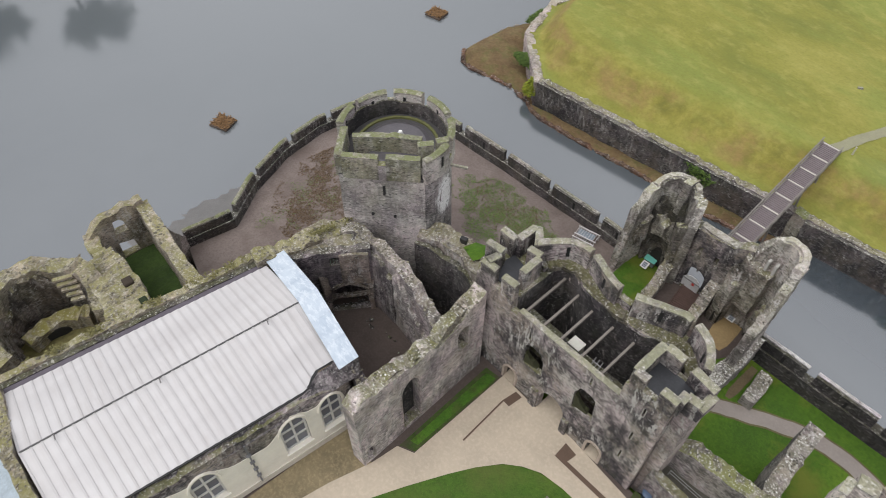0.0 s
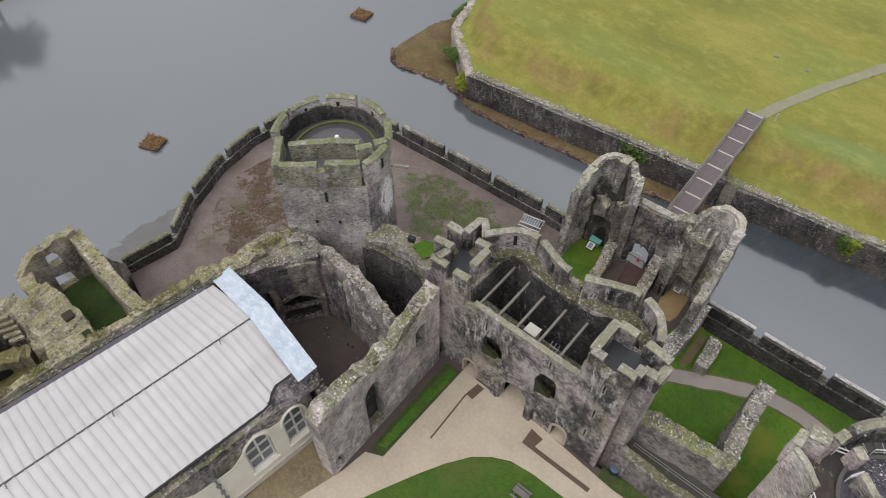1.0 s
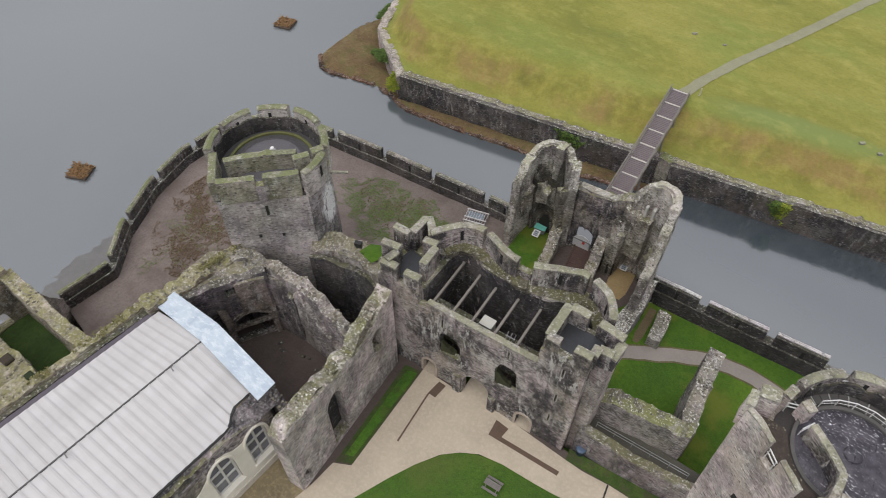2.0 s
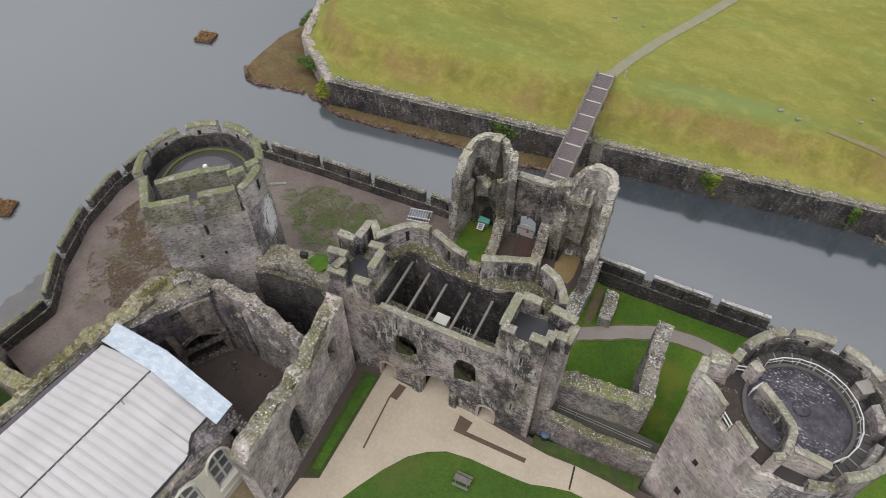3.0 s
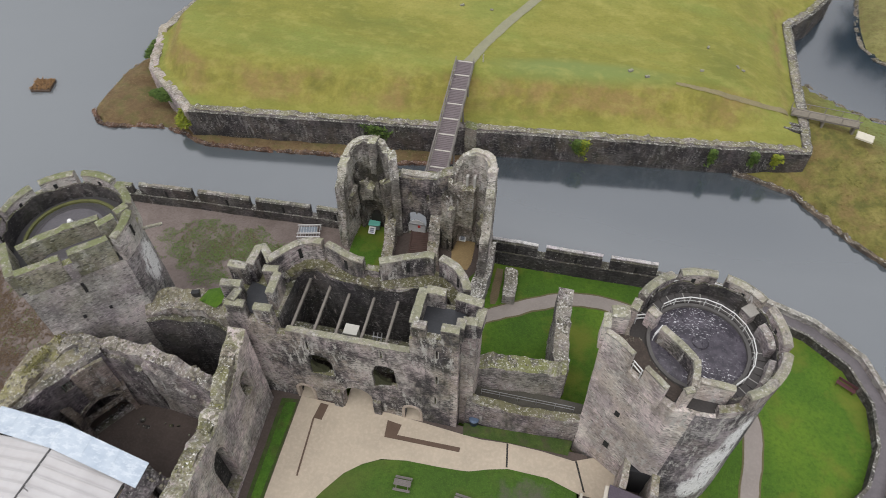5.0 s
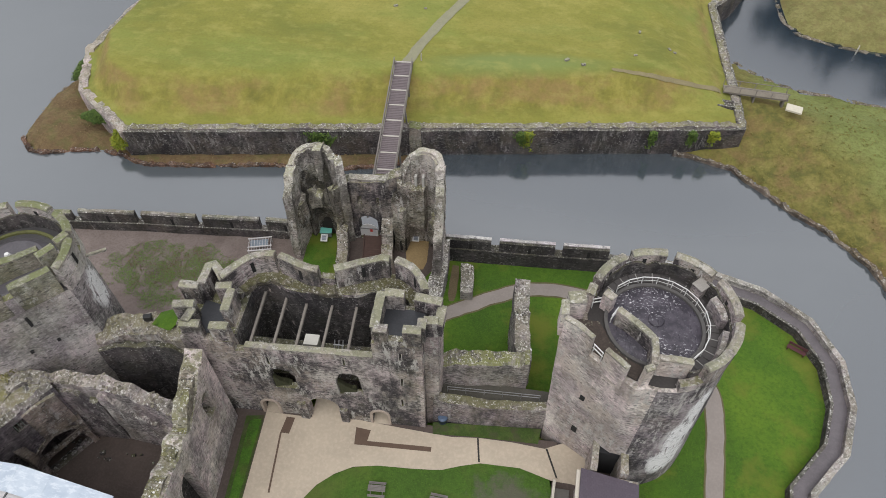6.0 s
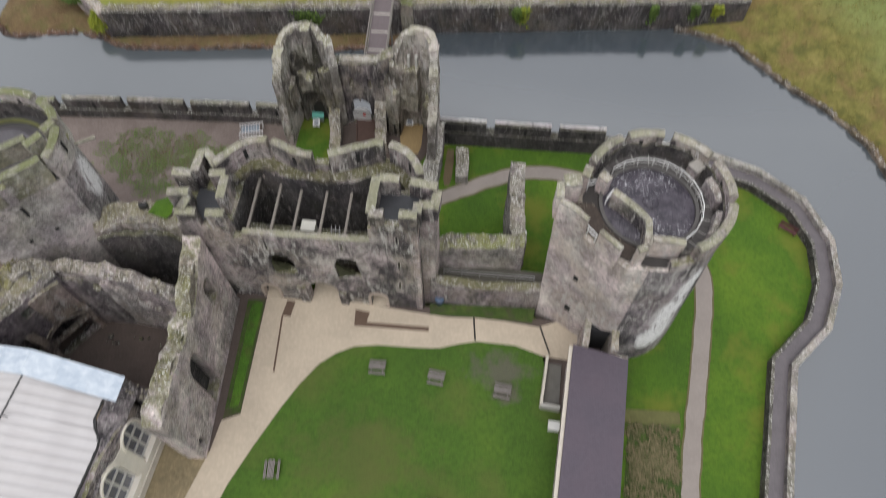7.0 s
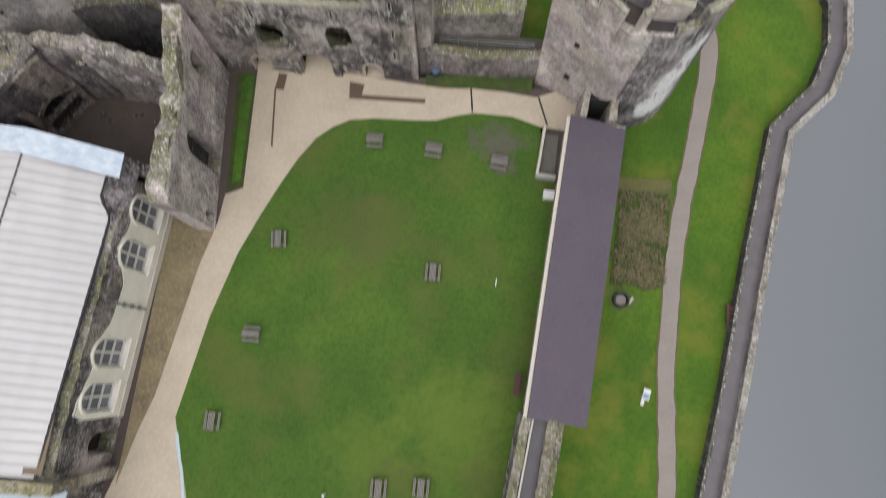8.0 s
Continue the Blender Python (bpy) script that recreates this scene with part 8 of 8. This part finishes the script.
SPIT = [(-70.6, 62.0), (-68.2, 59.8), (-65.9, 59.4), (-61.8, 60.6), (-58.2, 61.2), (-54.6, 60.7), (-52.4, 59.7), (-50.0, 59.5), (-47.0, 59.9), (-41.5, 60.7), (-35.8, 61.7), (-31.9, 62.2), (-24, 62.9), (-18, 64.4), (-12.5, 66.8), (-12.0, 68.6), (-30, 66.2), (-53, 62.4), (-62.5, 69.4), (-65.9, 78), (-64.8, 86), (-66.8, 82), (-69.0, 77.5), (-70.2, 74.6), (-71.0, 71.5), (-71.0, 66)]
tagged(part("reed_spit", patch(SPIT, bank_z(-5.75, -5.0, 3.5), 0.9), REEDS, smooth=True), "brown reed-covered spit at the foot of the island wall", "bank", kind="structure")
shore_mat = masonry("wet_red_shore_stones", (0.04, 0.022, 0.016), (0.20, 0.115, 0.07), 0.5, 0.2, 0.2, moss_col=(0.13, 0.075, 0.03), lichen=0.3, rust=0.6, warm=(0.17, 0.075, 0.04))
spit_edge = part("spit_edge", wall_run(bmesh.new(), offsets(SPIT[:15], 0.55), 0.55, -7.5, -5.72, 0.45, 0.45, 0.28, seed=74.0, rag_size=0.7), shore_mat)
tagged(spit_edge, "dark reddish stones along the edge of the spit", "bank", kind="structure")
SHOAL = [(-69.5, 5.6), (-66.5, 10.1), (-67.6, 13.6), (-66.9, 18.3), (-67.4, 22.0), (-63.5, 24.5), (-60.0, 18.6), (-57.0, 14.8), (-57.6, 8.0), (-63, 3.0), (-68.3, 3.6)]
tagged(part("mud_shoal", patch(SHOAL, lambda x, y, d: -6.08 + 0.3 * smooth(0, 3.5, d) + 0.12 * noise.noise((x / 1.2, y / 1.2, 0)), 0.7), plain("grey_mud", (0.16, 0.155, 0.15), 0.4, 0.5, 0.8, bump=0.5, dist=0.05), smooth=True), "grey mud shoal beside the lake wall", "shoal", kind="structure")
part_edge = thing("shore_wall", at(), "low overgrown wall above the mud shoal", "wall", "lake walls", "structure")
part("wall_body", wall_run(bmesh.new(), [(-57.2, 9.0), (-56.3, 7.6), (-55.4, 6.6)], 1.2, -7.5, [-0.2, 2.6, 5.8], 0.4, 0.4, 0.15), RUBBLE, part_edge)


def nest_raft(x, y, a, s):
    r = thing("nesting_raft", at(x, y, -6.05, a), "square floating raft covered with dry brown reeds", "raft", "rafts")
    part("float", box(bmesh.new(), -1.5 * s, 1.5 * s, -1.35 * s, 1.35 * s, -0.3, 0.35, 0.08), plain("dark_raft_timber", (0.075, 0.05, 0.035), 0.4), r)
    bm = bmesh.new()
    rnd = random.Random(int(x))
    for _ in range(260):
        px, py = rnd.uniform(-1.4, 1.4) * s, rnd.uniform(-1.25, 1.25) * s
        b = Vector((px, py, 0.3))
        beam(bm, b, b + Vector((rnd.uniform(-0.35, 0.35), rnd.uniform(-0.35, 0.35), rnd.uniform(0.1, 0.45))), 0.09)
    part("reed_cover", bm, plain("dry_reed", (0.30, 0.18, 0.085), 0.5, 0.9, 3.0), r)
    return r


nest_raft(-78.4, 24.0, 25, 1.0)
nest_raft(-80.7, 65.3, 15, 1.0)


# ---- vegetation ----
def tufts(n, place, size, seed, blades=4, droop=0.6):
    """Clumps of narrow leaves in one mesh; place(rnd) gives x, y, z or None."""
    rnd = random.Random(seed)
    vs, fs = [], []
    made = 0
    while made < n:
        p = place(rnd)
        if p is None:
            made += 1
            continue
        made += 1
        for _ in range(blades):
            a = rnd.uniform(0, 6.283)
            s = size * rnd.uniform(0.5, 1.4)
            w = s * rnd.uniform(0.16, 0.34)
            ox, oy = rnd.gauss(0, size * 0.45), rnd.gauss(0, size * 0.45)
            dx, dy = math.cos(a), math.sin(a)
            k = len(vs)
            x, y, z = p[0] + ox, p[1] + oy, p[2]
            vs += [(x - dy * w, y + dx * w, z), (x + dy * w, y - dx * w, z), (x + dx * s * droop * 0.6 + dy * w, y + dy * s * droop * 0.6 - dx * w, z + s * 0.75), (x + dx * s * droop * 0.6 - dy * w, y + dy * s * droop * 0.6 + dx * w, z + s * 0.75), (x + dx * s * (droop + 0.3), y + dy * s * (droop + 0.3), z + s * 0.8)]
            fs += [(k, k + 1, k + 2, k + 3), (k + 3, k + 2, k + 4)]
    me = bpy.data.meshes.new("tufts")
    me.from_pydata(vs, [], fs)
    bm = bmesh.new()
    bm.from_mesh(me)
    bpy.data.meshes.remove(me)
    return bm


def leafy(name, a, b, rough=0.9):
    m = Nodes(name, rough)
    return m.colour(m.mix(m.island(), a, b))


def masked(cx, cy, rx, ry, z, size, cut, square=False):
    def f(rnd):
        x, y = cx + rnd.uniform(-1, 1) * rx, cy + rnd.uniform(-1, 1) * ry
        k = ((x - cx) / rx) ** 2 + ((y - cy) / ry) ** 2
        k = max(abs(x - cx) / rx, abs(y - cy) / ry) ** 4 if square else k
        lush = 0.75 * noise.noise((x / size / 1.6, y / size / 1.6, 4)) + 0.35 * noise.noise((x * 1.3, y * 1.3, 2)) - cut - 0.5 * k
        if rnd.random() > 0.5 + 1.3 * lush or k > 1.0:
            return None
        return (x, y, z(x, y) if callable(z) else z)
    return f


GREENWEED = leafy("green_weeds", (0.10, 0.165, 0.04), (0.19, 0.26, 0.08))
BROWNWEED = leafy("withered_weeds", (0.105, 0.068, 0.042), (0.20, 0.14, 0.085))
tz = lambda x, y: terrace_z(x, y, 5)
tagged(part("withered_weeds", tufts(38000, masked(-52.3, 28.6, 8.5, 10.0, tz, 1.6, -0.14), 0.095, 1), BROWNWEED), "withered brown weeds on the gravel terrace", "weeds", kind="stuff")
tagged(part("green_weeds", tufts(9000, masked(-54.0, 25.0, 6.0, 9.0, tz, 1.2, 0.12), 0.075, 2), GREENWEED), "patches of low green weeds on the gravel terrace", "weeds", kind="stuff")
tagged(part("green_weeds", tufts(36000, masked(-36.5, 40.4, 9.5, 5.0, tz, 1.3, -0.16), 0.07, 3), GREENWEED), "spreading low green weeds below the tower", "weeds", kind="stuff")
tagged(part("withered_weeds", tufts(9000, masked(-36.0, 41.0, 9.0, 4.0, tz, 1.2, 0.0), 0.08, 5), BROWNWEED), "withered stalks below the tower", "weeds", kind="stuff")
tagged(part("garden_bed", tufts(3200, masked(16.1, 14.0, 2.3, 4.4, tz, 1.0, -0.1, True), 0.26, 6), leafy("bed_shrubs", (0.075, 0.085, 0.03), (0.19, 0.15, 0.085))), "bed of tangled brown and green shrubs", "shrubs", kind="stuff")
tagged(part("bed_soil", patch([(13.6, 9.6), (18.6, 9.9), (18.5, 18.6), (13.9, 18.3)], lambda x, y, d: tz(x, y) + 0.05 + 0.05 * smooth(0, 0.5, d), 0.6), VERGE, smooth=True), "dark soil of the garden bed", "ground", kind="structure")
tagged(part("bare_strip", flat([(13.2, 18.4), (18.6, 18.9), (18.5, 20.1), (13.3, 19.7)], -1.9), plain("worn_brown_turf", (0.125, 0.125, 0.045), 0.5, 0.95, 0.6)), "worn brown strip across the lawn", "ground", kind="structure")

pit = thing("fire_basket", at(14.7, 8.3, -1.98), "dark metal fire basket with ash on the grass", "fire basket")
part("bowl", wall_run(bmesh.new(), arc(0, 0, 0.65, 0, 345, 16), 0.14, 0, 0.55, 0.1, 0.3, 0.03, closed=True), plain("burnt_iron", (0.03, 0.028, 0.026), 0.3, 0.7), pit)
part("ash", prism(bmesh.new(), arc(0, 0, 0.6, 0, 330, 11), 0, 0.3, 0.8), plain("pale_ash", (0.22, 0.2, 0.19), 0.5), pit)
part("log", beam(bmesh.new(), (0.75, -0.2, 0.12), (1.1, 0.35, 0.12), 0.22), plain("pale_log", (0.5, 0.47, 0.42), 0.3), pit)

GORSE = leafy("yellow_gorse", (0.14, 0.19, 0.02), (0.30, 0.32, 0.03))
IVY = leafy("dark_ivy", (0.045, 0.085, 0.018), (0.11, 0.17, 0.03))


def mound(cx, cy, rx, ry, h, z):
    def f(rnd):
        a, r = rnd.uniform(0, 6.283), math.sqrt(rnd.random())
        lump = 1 + 0.35 * noise.noise((math.cos(a) * 1.5 + cx, math.sin(a) * 1.5, 0))
        return (cx + rx * r * math.cos(a) * lump, cy + ry * r * math.sin(a) * lump, z + h * (1 - r * r) * rnd.uniform(0.5, 1.0))
    return f


for nm, m, args, n, lab in (("gorse_bush", GORSE, (-54.6, 62.4, 1.3, 1.6, 1.8, -4.4), 420, "bright yellow gorse bush against the island wall"), ("ivy_bush", IVY, (-59.0, 65.7, 2.2, 1.2, 0.9, -3.6), 700, "dark green ivy over the corner of the island wall"), ("ivy_bush", IVY, (-67.0, 76.6, 0.9, 3.0, 0.9, -4.0), 600, "dark green ivy over the side of the island wall"), ("ivy_bush", IVY, (-66.6, 84.0, 0.8, 3.0, 0.9, -4.2), 450, "dark green ivy over the side of the island wall")):
    tagged(part(nm, tufts(n, mound(*args), 0.3, n, 5), m), lab, "bush", "bushes")
for x, w, col in ((-0.6, 0.9, IVY), (0.0, 0.6, GORSE), (24.6, 0.5, GORSE), (21.8, 0.35, IVY), (-27.5, 2.2, IVY), (16.6, 0.3, IVY)):
    y = 62.1 + (x + 53.3) * 12.9 / 81.2 - 0.75
    tagged(part("wall_plant", tufts(150, lambda rnd, x=x, y=y, w=w: (x + rnd.gauss(0, w * 0.5), y + rnd.uniform(-0.15, 0.15), -2.0 - abs(rnd.gauss(0, 0.9))), 0.3, int(x * 10) + 500), col), "green plants growing from the island wall", "plants", kind="stuff")
# grassy growth on the wall tops
def on_top(pts, w, z):
    s = along(pts)
    def f(rnd):
        q = rnd.uniform(0, s[-1])
        x, y = float(np.interp(q, s, [p[0] for p in pts])), float(np.interp(q, s, [p[1] for p in pts]))
        if noise.noise((x / 1.8, y / 1.8, 7)) < 0.05:
            return None
        return (x + rnd.uniform(-w, w), y + rnd.uniform(-w, w), z - 0.15)
    return f


MOSSY = leafy("wall_top_grass", (0.11, 0.105, 0.04), (0.22, 0.20, 0.08))
tagged(part("wall_top_grass", tufts(700, on_top([(-43.25, -11.0), (-42.25, 2.0), (-41.45, 11.4), (-40.2, 17.0), (-39.4, 21.8)], 0.4, 9.9), 0.2, 21), MOSSY), "dry grass growing on the broken wall top", "grass", kind="stuff")
tagged(part("turret_grass", patch([(-29.8, 27.3), (-28.0, 26.9), (-27.5, 28.2), (-28.3, 29.2), (-29.5, 28.6)], lambda x, y, d: 9.95 + 0.3 * smooth(0, 0.8, d), 0.4), LAWN_WET, smooth=True), "tuft of green grass on the broken curtain", "grass", kind="stuff")
REED = leafy("dead_reeds", (0.16, 0.11, 0.055), (0.30, 0.22, 0.11))


def in_poly(poly, z):
    xs, ys = [p[0] for p in poly], [p[1] for p in poly]
    def f(rnd):
        x, y = rnd.uniform(min(xs), max(xs)), rnd.uniform(min(ys), max(ys))
        if not inside(x, y, poly) or noise.noise((x / 2, y / 2, 1)) < -0.25:
            return None
        return (x, y, z(x, y, nearest(x, y, poly)[0]) - 0.05)
    return f


tagged(part("reeds", tufts(9000, in_poly(SPIT, bank_z(-5.75, -5.0, 3.5)), 0.14, 31, 3), REED), "dead brown reeds on the spit", "reeds", kind="stuff")
tagged(part("bank_grass", tufts(9000, in_poly(NBANK[:20], bank_z(-5.3, -2.0, 13)), 0.2, 32, 3), leafy("rough_bank_tufts", (0.15, 0.14, 0.035), (0.26, 0.23, 0.065))), "rough tufts of grass on the bank", "grass", kind="stuff")


# scrub trees on the shore across the lake
def tree(x, y, z, h, seed):
    t = thing("bare_tree", at(x, y, z), "bare winter tree on the lake shore", "tree", "trees")
    rnd = random.Random(seed)
    bm = bmesh.new()
    prism(bm, arc(0, 0, h * 0.035, 0, 330, 11), -0.3, h * 0.45, 0.6)
    part("trunk", bm, plain("grey_bark", (0.09, 0.075, 0.06), 0.4, 0.9, 2.0), t)
    limbs = bmesh.new()
    tips = []
    for k in range(14):
        a, e = rnd.uniform(0, 6.283), rnd.uniform(0.5, 1.3)
        b = Vector((0, 0, h * rnd.uniform(0.25, 0.45)))
        L = h * rnd.uniform(0.3, 0.55)
        c = b + Vector((math.cos(a) * math.cos(e), math.sin(a) * math.cos(e), math.sin(e))) * L
        beam(limbs, b, c, h * 0.018)
        for _ in range(6):
            s = b.lerp(c, rnd.uniform(0.4, 1.0))
            d = Vector((rnd.gauss(0, 1), rnd.gauss(0, 1), rnd.gauss(0.5, 0.7))).normalized() * h * rnd.uniform(0.1, 0.2)
            beam(limbs, s, s + d, h * 0.007)
            tips.append(s + d)
    part("limbs", limbs, plain("dark_bark", (0.07, 0.06, 0.05), 0.4, 0.9, 2.0), t)
    pts = [tuple(p) for p in tips]
    part("crown", tufts(1500, lambda r: tuple(v + r.gauss(0, h * 0.05) for v in r.choice(pts)), h * 0.035, seed, 4), leafy("dark_twigs", (0.05, 0.045, 0.03), (0.10, 0.085, 0.05)), t)


SHORE = [(-139, -30), (-138, -5), (-128, 14), (-127, 30), (-130, 48), (-150, 90), (-200, 60), (-200, -40)]
tagged(part("south_shore", patch(SHORE, bank_z(-5.5, -3.5, 8), 3.0), BANK, smooth=True), "grassy shore across the lake", "bank", kind="structure")
for x, y, h, sd in ((-131.0, 24.5, 12, 1), (-130.5, 21.0, 11, 2), (-143.0, 7.5, 13, 3)):
    tree(x, y, -3.9, h, sd)
for k, (x, y) in enumerate(((52.0, 136.0), (58.0, 141.0), (63.0, 132.0), (69.0, 137.0), (75.0, 126.0), (82.0, 131.0), (86.0, 118.0), (72.0, 146.0))):
    tree(x, y, -3.3, 19 + (k * 7) % 5, 20 + k)

# ---- loose stones on the broken wall tops ----
TOPS = {"wall_body": 6.0, "west_end": 6.0, "broken_top": 8.0, "window_wall": 5.0, "long_wall": 5.0, "broken_wall": 5.0, "thick_mass": 4.0, "shell": 4.5, "inner_wall": 4.0,
        "tower_shell": 9.0, "broken_horn": 10.0, "vault_remains": 7.0, "corner_block": 8.0, "front_face": 2.0, "rear_wall": 6.0, "outer_parapet": 9.0, "wall_top": 6.0}
for k, owner in enumerate((ws, kt, rt, cw, lk, nc, outer_gate, horn_wall)):
    for j, ob in enumerate(list(owner.children)):
        kind_name = ob.name.split(".")[0]
        if kind_name in TOPS and not (owner is nc and kind_name == "wall_body"):
            strew(ob, TOPS[kind_name], seed=100 + 10 * k + j, steep=0.4, **(dict(mat=CRUSTED, size=(0.03, 0.085)) if owner in (lk, horn_wall) or kind_name in ("vault_remains", "broken_top", "tower_shell", "broken_horn") else {}))
